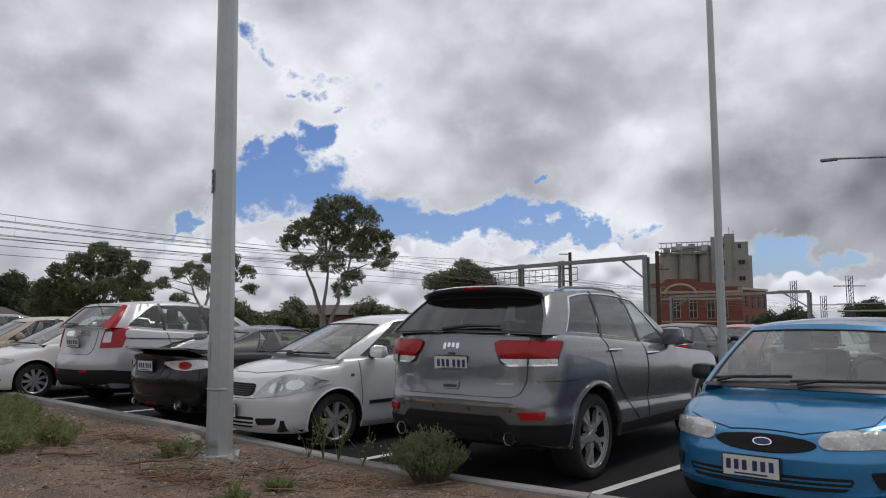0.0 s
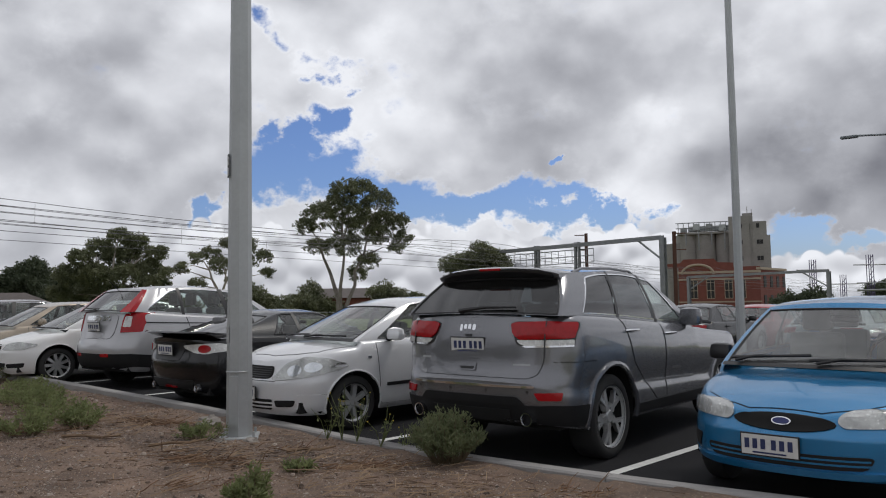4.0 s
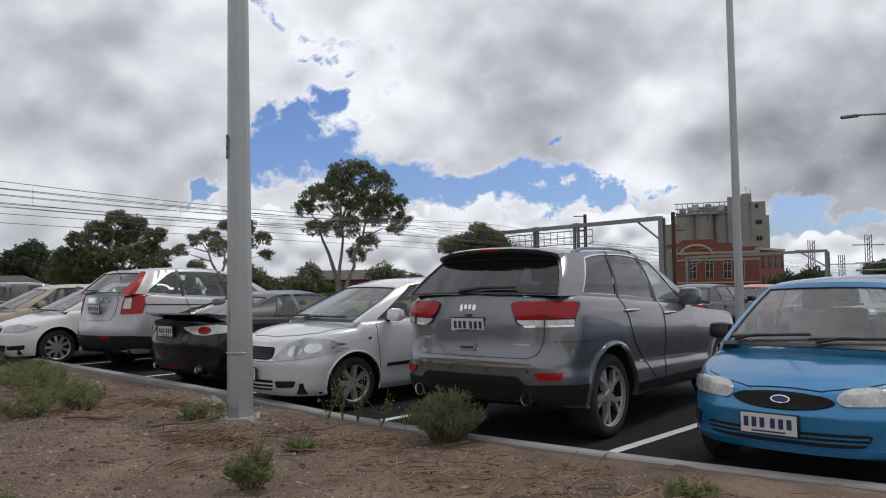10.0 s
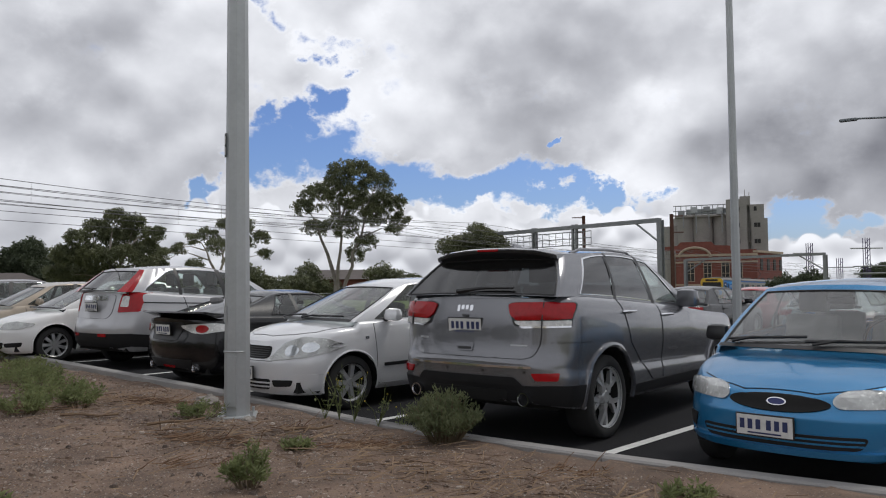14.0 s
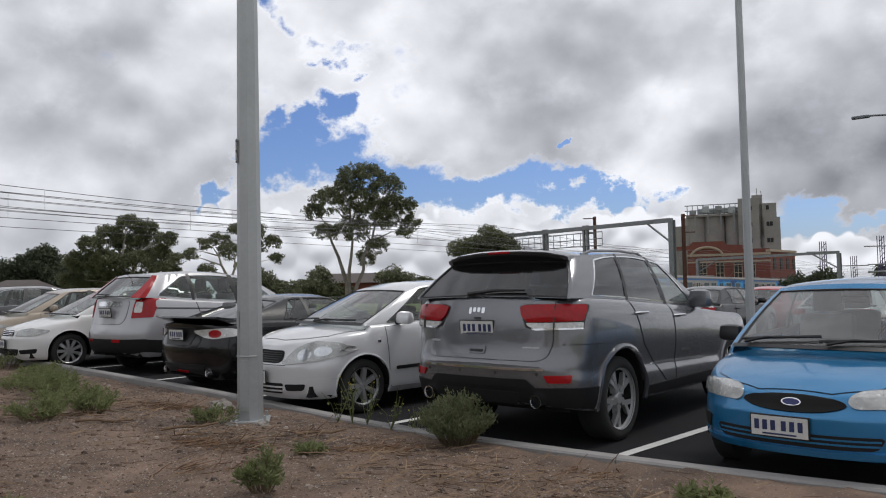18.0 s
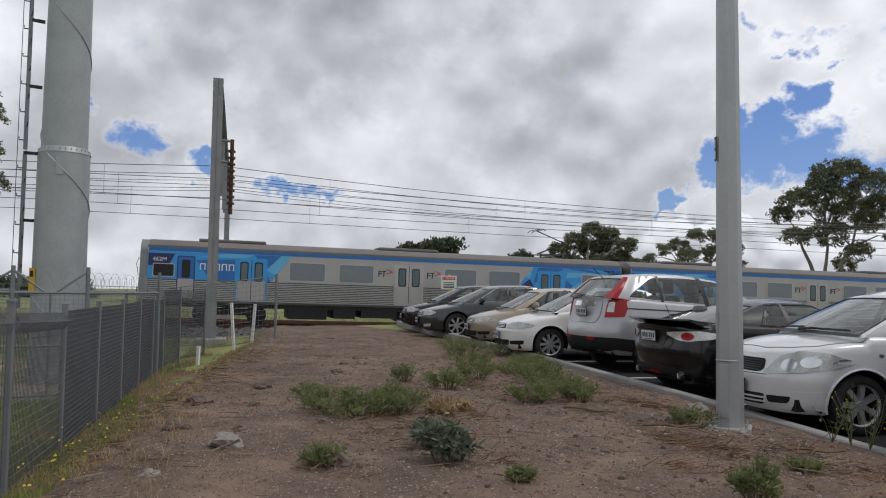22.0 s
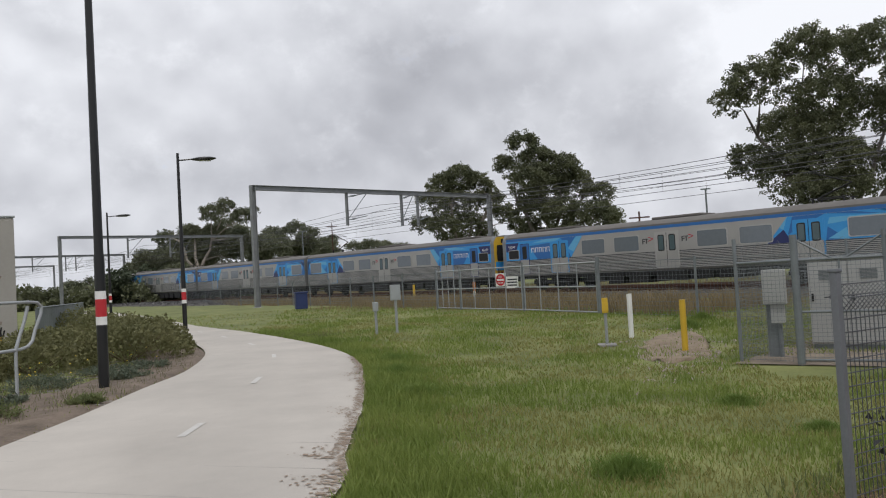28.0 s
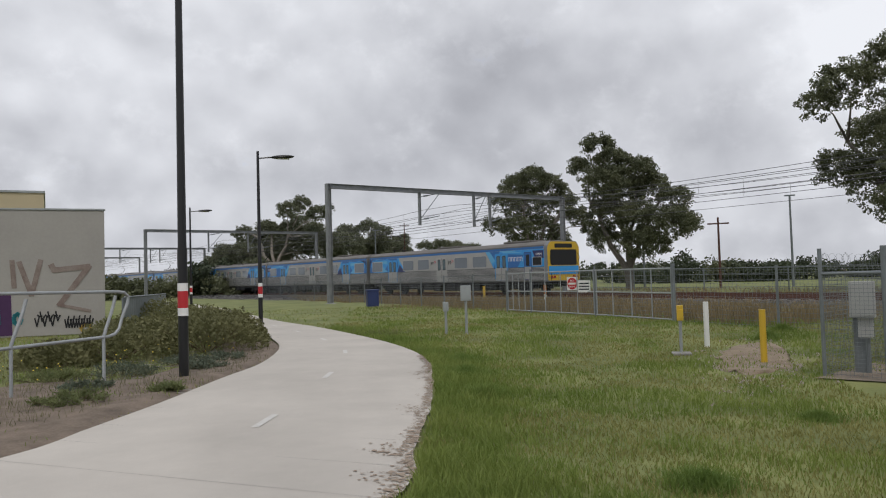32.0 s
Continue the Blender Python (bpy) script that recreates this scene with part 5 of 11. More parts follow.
def blue_hatch():
    c = Car("hatchback", dict(
        L=3.83, W=1.67, axle_f=0.79, axle_r=3.17, r=0.28, arch=0.335, tyre_w=0.17, rim=0.62, spokes=8, spoke_w=0.05, rim_mat=M_ALLOY,
        top=[(0, 0.66), (0.06, 0.70), (0.35, 0.80), (0.95, 0.93), (1.1, 0.95), (3.2, 1.0), (3.6, 1.0), (3.83, 0.95)], bot=[(0, 0.265), (0.3, 0.235), (0.6, 0.21), (3.5, 0.22), (3.83, 0.30)],
        nose=(0.62, 0.55), tail=(0.75, 0.4), front_rake=[(0.2, 0.10), (0.34, 0.0), (0.52, 0.0), (0.60, 0.05), (0.72, 0.10)], rear_rake=[(0.2, 0.1), (0.5, 0.0), (1.0, 0.12)],
        plan=((0.85, 2.5), (0.6, 2.5)), cabin=(0.92, 3.5), roof=[(1.5, 1.36), (1.9, 1.40), (2.6, 1.42), (3.2, 1.34)], roof_w=1.16, roof_crown=0.035, crown=0.07,
        cols=[(0.86, 1.56, "B"), (1.12, 1.72, "G"), (2.15, 2.10, "K"), (2.22, 2.17, "G"), (3.05, 2.95, "B"), (3.5, 3.2, "B")], bulge_f=0.24, cloth=M_CLOTH_LT, seat_f=0.4,
        # thick pale film: the sky's reflection painted into this windscreen
        screen_in=(0.05, 0.93, 0.04), screen_glass=glass("windscreen with painted sky sheen", (0.84, 0.89, 0.88), 0.17)),
        M_PBLUE, "bright blue small hatchback parked nose-in")
    lamp = [(0.44, 0.715), (0.62, 0.715), (0.76, 0.695), (0.80, 0.645), (0.72, 0.60), (0.38, 0.59), (0.335, 0.63), (0.36, 0.685)]
    for sy in (1, -1):
        q = rounded(lamp if sy > 0 else mirror_y(lamp), 0.03)
        b = c.patch("headlight", q, "front", M_LAMP_BACK, 0.0105, 0.03, 0.025, label="clear glass headlight")
        c.patch("headlight_lens", q, "front", M_LAMP, 0.016, 0.01, 0.025, parent=b, bulge=0.02)
        q = [(0.69, 0.70), (0.76, 0.69), (0.795, 0.645), (0.71, 0.61)]
        c.patch("indicator", rounded(q if sy > 0 else mirror_y(q), 0.01), "front", M_LAMP_BACK, 0.019, 0.02, 0.025)
        q = [(0.62, 0.46), (0.78, 0.46), (0.78, 0.36), (0.66, 0.35)]
        c.patch("bumper_intake", rounded(q if sy > 0 else mirror_y(q), 0.02), "front", M_RECESS_DK, 0.010, 0.02, 0.03)
        q = [(1.0, 0.30), (1.02, 0.88), (2.12, 0.94), (2.16, 0.50), (2.05, 0.30)]
        c.panel("door", q, sy)
    grille = [(0.335 * math.cos(a), 0.610 + 0.058 * math.sin(a)) for a in (2 * math.pi * k / 28 for k in range(28))]
    c.patch("grille", grille, "front", M_RECESS_DK, 0.011, 0.02, 0.03, label="black oval grille")
    ov = [(0.065 * math.cos(a), 0.612 + 0.028 * math.sin(a)) for a in (2 * math.pi * k / 20 for k in range(20))]
    bd = c.patch("badge", ov, "front", M_CHROME, 0.018, 0.02, 0.02, label="oval chrome and blue badge")
    ov = [(0.055 * math.cos(a), 0.612 + 0.021 * math.sin(a)) for a in (2 * math.pi * k / 20 for k in range(20))]
    c.patch("badge_field", ov, "front", M_TNAVY, 0.021, 0.02, 0.02, parent=bd)
    c.patch("lower_intake", rounded([(-0.55, 0.42), (0.55, 0.42), (0.50, 0.335), (-0.50, 0.335)], 0.04), "front", M_RECESS_DK, 0.011, 0.02, 0.04, label="black lower intake")
    for z in (0.365, 0.395):
        c.patch("intake_slat", [(-0.52, z + 0.006), (0.52, z + 0.006), (0.52, z - 0.006), (-0.52, z - 0.006)], "front", M_PBLUE, 0.012, 0.01, 0.04)
    c.patch("bumper_lip", rounded([(-0.70, 0.325), (0.70, 0.325), (0.62, 0.285), (-0.62, 0.285)], 0.02), "front", M_PBLUE, 0.025, 0.03, 0.04)
    c.panel("bonnet", [(0.12, -0.24), (0.12, 0.24), (0.23, 0.47), (0.36, 0.62), (0.78, 0.70), (0.90, 0.55), (0.92, -0.55), (0.78, -0.70), (0.36, -0.62), (0.23, -0.47)], "top", off=0.0055)
    for y0 in (-0.50, 0.12):
        for k in range(9):
            c.patch("cowl_slot", [(0.865, y0 + k * 0.042), (0.865, y0 + k * 0.042 + 0.03), (0.895, y0 + k * 0.042 + 0.03), (0.895, y0 + k * 0.042)], "top", M_TRIM, 0.006, 0.01, 0.05)
    c.plate(-0.02, 0.452, 0.06, d=-1)
    c.mirror(1.22, 0.80, 0.99, M_TRIM, (0.12, 0.2, 0.14))
    c.handle(1.98, 0.83, 0.83, M_TRIM, w=0.14)
    c.cowl(0.05, M_TRIM)
    c.wiper(0.06, 0.11, 0.50, 0.17)
    c.wiper(0.50, 0.10, 0.92, 0.15)
    c.put(2.05, 5.26, False, turn=1.8)


# -- silver small sedan, nose to the kerb
M_PSILVER = paint("pale silver car paint", (0.67, 0.675, 0.69), 0.22, 0.30)


def silver_sedan():
    c = Car("sedan", dict(
        L=4.40, W=1.70, axle_f=0.88, axle_r=3.48, r=0.305, arch=0.365, tyre_w=0.185, rim=0.70, spokes=7, spoke_w=0.048, rim_mat=M_HUB,
        plan=((0.90, 2.35), (0.6, 2.5)), top=[(0, 0.79), (0.06, 0.835), (0.3, 0.905), (0.62, 0.965), (1.0, 1.0), (1.25, 1.005), (3.6, 1.04), (3.9, 1.03), (4.40, 0.98)], bot=[(0, 0.21), (0.3, 0.195), (4.0, 0.20), (4.40, 0.30)],
        nose=(0.66, 0.55), tail=(0.78, 0.4), front_rake=[(0.2, 0.08), (0.32, 0.0), (0.56, 0.0), (0.66, 0.06), (0.85, 0.14)], rear_rake=[(0.2, 0.1), (0.5, 0.0), (1.0, 0.08)],
        cabin=(0.98, 3.75), roof=[(1.7, 1.375), (2.1, 1.445), (2.8, 1.455), (3.35, 1.37)], roof_w=1.14, crown=0.07,
        cols=[(0.92, 1.76, "B"), (1.22, 1.94, "G"), (2.20, 2.28, "K"), (2.28, 2.36, "G"), (3.05, 3.0, "B"), (3.75, 3.2, "B")], bulge_f=0.22, seat_f=0.5),
        M_PSILVER, "pale silver small sedan parked nose-in with dusty paint")
    lamp = [(0.37, 0.60), (0.43, 0.582), (0.70, 0.615), (0.82, 0.67), (0.838, 0.745), (0.78, 0.82), (0.64, 0.838), (0.50, 0.77)]
    for sy in (1, -1):
        q = rounded(lamp if sy > 0 else mirror_y(lamp), 0.03)
        b = c.patch("headlight", q, "front", M_LAMP_BACK, 0.0105, 0.03, 0.025, label="clear glass headlight")
        c.patch("headlight_lens", q, "front", M_LAMP, 0.016, 0.01, 0.025, parent=b, bulge=0.025)
        for yy, zz, r in ((0.58, 0.69, 0.062), (0.71, 0.725, 0.055)):
            ring = [(sy * yy + r * math.cos(a), zz + r * math.sin(a)) for a in (2 * math.pi * k / 14 for k in range(14))]
            c.patch("bulb_bowl", ring, "front", M_CHROME, 0.013, 0.0, 0.02, parent=b)
        q = [(0.42, 0.37), (0.62, 0.372), (0.60, 0.305), (0.44, 0.30)]
        c.patch("fog_intake", rounded(q if sy > 0 else mirror_y(q), 0.02), "front", M_RECESS_DK, 0.012, 0.02, 0.02)
        q = [(0.62, 0.43), (0.80, 0.43), (0.80, 0.215), (0.62, 0.215)]
        c.patch("bumper_corner", rounded(q if sy > 0 else mirror_y(q), 0.02), "front", M_PSILVER, 0.005, 0.01, 0.03)
        c.panel("door", [(1.24, 0.26), (1.20, 0.96), (2.22, 1.0), (2.24, 0.26)], sy)
        c.panel("door", [(2.27, 0.26), (2.25, 1.0), (3.00, 1.01), (3.05, 0.75), (2.98, 0.45), (2.85, 0.26)], sy)
        c.patch("door_moulding", rounded([(1.32, 0.50), (2.20, 0.51), (2.20, 0.47), (1.32, 0.46)], 0.01), sy, M_TRIM, 0.014, 0.01, 0.08)
        c.patch("side_indicator", rounded([(1.06, 0.82), (1.11, 0.82), (1.11, 0.79), (1.06, 0.79)], 0.008), sy, M_CHROME, 0.008, 0.01, 0.05)
    g = c.patch("grille", rounded([(-0.34, 0.735), (0.34, 0.735), (0.36, 0.62), (0.30, 0.60), (-0.30, 0.60), (-0.36, 0.62)], 0.03), "front", M_RECESS_DK, 0.011, 0.02, 0.03, label="black mesh grille")
    for k in range(5):
        z = 0.615 + 0.024 * k
        c.patch("grille_bar", [(-0.33, z + 0.004), (0.33, z + 0.004), (0.33, z - 0.004), (-0.33, z - 0.004)], "front", M_TRIM, 0.014, 0.006, 0.05, parent=g)
    c.patch("lower_intake", rounded([(-0.40, 0.38), (0.40, 0.38), (0.38, 0.27), (-0.38, 0.27)], 0.03), "front", M_RECESS_DK, 0.010, 0.02, 0.04)
    for z in (0.30, 0.34):
        c.patch("intake_slat", [(-0.40, z + 0.009), (0.40, z + 0.009), (0.40, z - 0.009), (-0.40, z - 0.009)], "front", M_PSILVER, 0.012, 0.01, 0.04)
    c.patch("bumper_gap", [(-0.42, 0.582), (0.42, 0.582), (0.42, 0.575), (-0.42, 0.575)], "front", M_TRIM, 0.003, 0.006, 0.03)
    c.panel("bonnet", [(0.21, -0.22), (0.21, 0.22), (0.33, 0.48), (0.50, 0.66), (1.0, 0.74), (1.0, -0.74), (0.50, -0.66), (0.33, -0.48)], "top", off=0.0055)
    c.plate(-0.03, 0.44, 0.0, d=-1)
    c.mirror(1.42, 0.80, 1.06, M_PSILVER, (0.14, 0.22, 0.15))
    for x in (2.08, 2.92):
        c.handle(x, 0.84, 0.88, M_PSILVER, w=0.18)
    c.cowl(0.06, M_TRIM)
    c.wiper(0.08, 0.08, 0.50, 0.12)
    c.wiper(0.48, 0.08, 0.90, 0.11)
    c.put(7.71, 4.60, False, turn=-3.0)


# -- black coupe, tail to the kerb
M_PBLACK = mat("gloss black car paint", (0.006, 0.006, 0.007), 0.25, vary=0.1, scale=3, bscale=900, coat=0.5, spec=0.3)


def black_coupe():
    c = Car("coupe", dict(
        L=4.24, W=1.78, axle_f=0.84, axle_r=3.41, r=0.315, arch=0.37, tyre_w=0.21, rim=0.72, spokes=10, spoke_w=0.04,
        top=[(0, 0.66), (0.5, 0.80), (1.2, 0.90), (1.5, 0.92), (3.2, 0.97), (3.8, 0.99), (4.24, 0.96)], bot=[(0, 0.26), (0.2, 0.16), (4.0, 0.20), (4.24, 0.28)],
        nose=(0.66, 0.55), tail=(0.80, 0.40), front_rake=[(0.2, 0.06), (0.4, 0.0), (0.8, 0.12)], rear_rake=[(0.2, 0.16), (0.45, 0.03), (0.62, 0.0), (0.80, 0.05), (0.97, 0.02)],
        cabin=(1.2, 3.72), roof=[(1.8, 1.20), (2.1, 1.27), (2.6, 1.275), (2.95, 1.22)], roof_w=1.04, crown=0.05,
        cols=[(1.16, 1.84, "B"), (1.48, 2.0, "G"), (2.50, 2.48, "K"), (2.56, 2.54, "G"), (3.02, 2.75, "B"), (3.70, 2.85, "B")], bulge_f=0.22, bulge_r=0.10, rear_glass=M_GLASS_DK),
        M_PBLACK, "gloss black sports coupe with a boot spoiler, parked tail-in")
    L = c.L
    lamp = [(0.36, 0.86), (0.52, 0.875), (0.80, 0.89), (0.88, 0.85), (0.86, 0.78), (0.70, 0.745), (0.56, 0.76), (0.40, 0.82)]
    for sy in (1, -1):
        q = rounded(lamp if sy > 0 else mirror_y(lamp), 0.02)
        b = c.patch("tail_light", q, "rear", M_LAMP_BACK, 0.012, 0.03, 0.025, label="clear and red tail light")
        ring = [(sy * 0.68 + 0.07 * math.cos(a), 0.815 + 0.055 * math.sin(a)) for a in (2 * math.pi * k / 16 for k in range(16))]
        c.patch("red_lens", ring, "rear", M_LENS_RED, 0.024, 0.02, 0.03, parent=b)
        c.exhaust(L - 0.13, sy * 0.56, 0.285, 0.045)
        c.panel("door", [(1.45, 0.25), (1.42, 0.88), (2.50, 0.93), (2.55, 0.5), (2.45, 0.25)], sy)
    c.patch("plate_recess", rounded([(-0.42, 0.90), (0.42, 0.90), (0.32, 0.66), (-0.32, 0.66)], 0.03), "rear", M_TRIM, 0.006, 0.02, 0.04)
    c.patch("diffuser", rounded([(-0.55, 0.40), (0.55, 0.40), (0.42, 0.22), (-0.42, 0.22)], 0.04), "rear", M_TRIM, 0.008, 0.02, 0.04, label="matt black diffuser")
    c.patch("fog_lens", rounded([(-0.16, 0.31), (0.16, 0.31), (0.13, 0.26), (-0.13, 0.26)], 0.02), "rear", M_LENS_RED, 0.014, 0.02, 0.04)
    c.plate(L + 0.0, 0.80, 0.0, d=1, tilt=4)
    bm = B()
    rows = []
    for y in (-0.82, -0.76, -0.4, 0, 0.4, 0.76, 0.82):
        k = 1 - abs(y / 0.82) ** 4
        rows.append([bm.verts.new(p) for p in ((3.86 - 0.1 * (1 - k), y, 0.985), (4.22 - 0.12 * (1 - k), y, 1.05), (4.24 - 0.12 * (1 - k), y, 1.03), (4.02 - 0.1 * (1 - k), y, 0.955))])
    for a, b in zip(rows, rows[1:]):
        for k in range(4):
            bm.faces.new((a[k], b[k], b[(k + 1) % 4], a[(k + 1) % 4]))
    bm.faces.new(rows[0])
    bm.faces.new(rows[-1][::-1])
    bmesh.ops.recalc_face_normals(bm, faces=bm.faces[:])
    part("boot_spoiler", bm, M_PBLACK, c.root, smooth=30)
    c.mirror(1.62, 0.82, 0.98, M_PBLACK, (0.13, 0.2, 0.13))
    c.put(10.10, 4.72, True, turn=3.4)


# -- silver compact off-roader with tall red lamps, tail to the kerb
M_PSILVER2 = paint("light silver car paint", (0.42, 0.42, 0.435), 0.3, 0.32)


def silver_suv():
    c = Car("suv", dict(
        L=4.53, W=1.82, axle_f=0.90, axle_r=3.52, r=0.345, arch=0.415, lip=0.03, lip_mat=M_BLACK, tyre_w=0.22, rim=0.64, spokes=7, spoke_w=0.07,
        plan=((0.8, 2.4), (0.62, 2.6)), top=[(0, 0.86), (0.1, 0.92), (1.1, 1.05), (1.4, 1.08), (2.4, 1.16), (3.4, 1.225), (4.0, 1.275), (4.53, 1.285)], bot=[(0, 0.36), (0.2, 0.26), (4.2, 0.30), (4.53, 0.38)],
        nose=(0.72, 0.45), tail=(0.78, 0.42), front_rake=[(0.3, 0.06), (0.5, 0.0), (1.0, 0.14)], rear_rake=[(0.3, 0.14), (0.5, 0.02), (0.68, 0.0), (0.80, 0.05), (0.95, 0.10), (1.24, 0.18)],
        cabin=(1.15, 4.32), roof=[(1.8, 1.50), (2.2, 1.62), (3.0, 1.675), (4.0, 1.635)], roof_w=1.22, crown=0.05, trim=M_CHROME, trim_r=0.008,
        cols=[(1.08, 1.86, "B"), (1.42, 2.05, "G"), (2.35, 2.42, "K"), (2.45, 2.52, "G"), (3.30, 3.30, "K"), (3.36, 3.36, "G"), (4.02, 3.70, "B", 0.20), (4.32, 3.92, "B")],
        bulge_f=0.22, bulge_r=0.12, rear_glass=glass("smoked rear glass", (0.42, 0.46, 0.46)), rear_in=(0.03, 0.90, 0.05)),
        M_PSILVER2, "light silver compact off-road car parked tail-in")
    L = c.L
    for sy in (1, -1):
        q = [(0.64, 1.255), (0.84, 1.262), (0.875, 1.10), (0.875, 0.95), (0.62, 0.94), (0.62, 1.10)]
        lamp = c.patch("tail_light", rounded(q if sy > 0 else mirror_y(q), 0.015), "rear", M_LENS_RED, 0.014, 0.03, 0.022, label="tall red tail light")
        q = [(0.66, 1.20), (0.76, 1.20), (0.765, 1.03), (0.645, 1.03)]
        c.patch("clear_lens", rounded(q if sy > 0 else mirror_y(q), 0.02), "rear", M_LAMP_BACK, 0.02, 0.02, 0.03, parent=lamp)
        # the red lamp goes on up the pillar
        bm = B()
        rows = []
        for k in range(9):
            f = k / 8
            p = c.rear(f, 0.0 if sy > 0 else 1.0)
            wdt = lerp(0.17, 0.035, f)
            rows.append([bm.verts.new(p + Vector((0.012, sy * 0.012, 0))), bm.verts.new(p + Vector((-wdt * 0.55, sy * 0.022, 0))), bm.verts.new(c.rear(f, lerp(0.11, 0.05, f) if sy > 0 else 1 - lerp(0.11, 0.05, f)) + Vector((0.014, 0, 0)))])
        for a, b in zip(rows, rows[1:]):
            bm.faces.new((a[0], a[1], b[1], b[0]))
            bm.faces.new((a[2], a[0], b[0], b[2]))
        bmesh.ops.recalc_face_normals(bm, faces=bm.faces[:])
        part("pillar_light", bm, M_LENS_RED, lamp, smooth=True)
        c.panel("door", [(2.40, 0.40), (2.38, 1.10), (3.32, 1.17), (3.32, 0.85), (3.12, 0.62), (3.05, 0.40)], sy)
        c.panel("door", [(1.40, 0.40), (1.36, 1.04), (2.34, 1.10), (2.36, 0.40)], sy)
        c.patch("waist_strip", [(0.95, 0.985), (4.25, 1.115), (4.25, 1.095), (0.95, 0.965)], sy, M_TRIM, 0.008, 0.01, 0.1)
        c.patch("bumper_corner", rounded([(L - 0.66, 0.56), (L - 0.22, 0.60), (L - 0.22, 0.40), (L - 0.60, 0.36)], 0.03), sy, M_BLACK, 0.008, 0.02, 0.05)
        q = [(0.30, 0.60), (0.48, 0.60), (0.48, 0.55), (0.30, 0.55)]
        c.patch("reflector", rounded(q if sy > 0 else mirror_y(q), 0.01), "rear", M_LENS_RED, 0.016, 0.02, 0.03)
    c.panel("tailgate", rounded([(-0.52, 1.22), (0.52, 1.22), (0.50, 0.92), (0.42, 0.84), (-0.42, 0.84), (-0.50, 0.92)], 0.06), "rear")
    c.patch("chrome_bar", rounded([(-0.36, 1.21), (0.36, 1.21), (0.36, 1.13), (-0.36, 1.13)], 0.02), "rear", M_CHROME, 0.025, 0.02, 0.04, label="chrome tailgate bar")
    c.patch("badge", rounded([(-0.07, 1.22), (0.07, 1.22), (0.05, 1.10), (-0.05, 1.10)], 0.02), "rear", M_CHROME, 0.035, 0.02, 0.04, label="plain chrome badge")
    c.patch("lower_bumper", rounded([(-0.86, 0.60), (0.86, 0.60), (0.84, 0.40), (0.6, 0.36), (-0.6, 0.36), (-0.84, 0.40)], 0.04), "rear", M_BLACK, 0.012, 0.03, 0.05, label="black lower bumper")
    c.plate(L - 0.06, 1.03, 0.0, d=1, tilt=5)
    c.mirror(1.66, 0.84, 1.14, M_PSILVER2, (0.15, 0.22, 0.18))
    for x in (2.22, 3.12):
        c.handle(x, 0.90, 1.0, M_TRIM, w=0.2)
    c.wiper(0.45, 0.06, 0.82, 0.12, c.rear)
    bm = B()
    tube(bm, [(4.0, 0.0, 1.60), (4.22, 0.0, 1.80)], 0.006, 5)
    part("aerial", bm, M_TRIM, c.root)
    c.put(12.97, 4.77, True, turn=7.6)


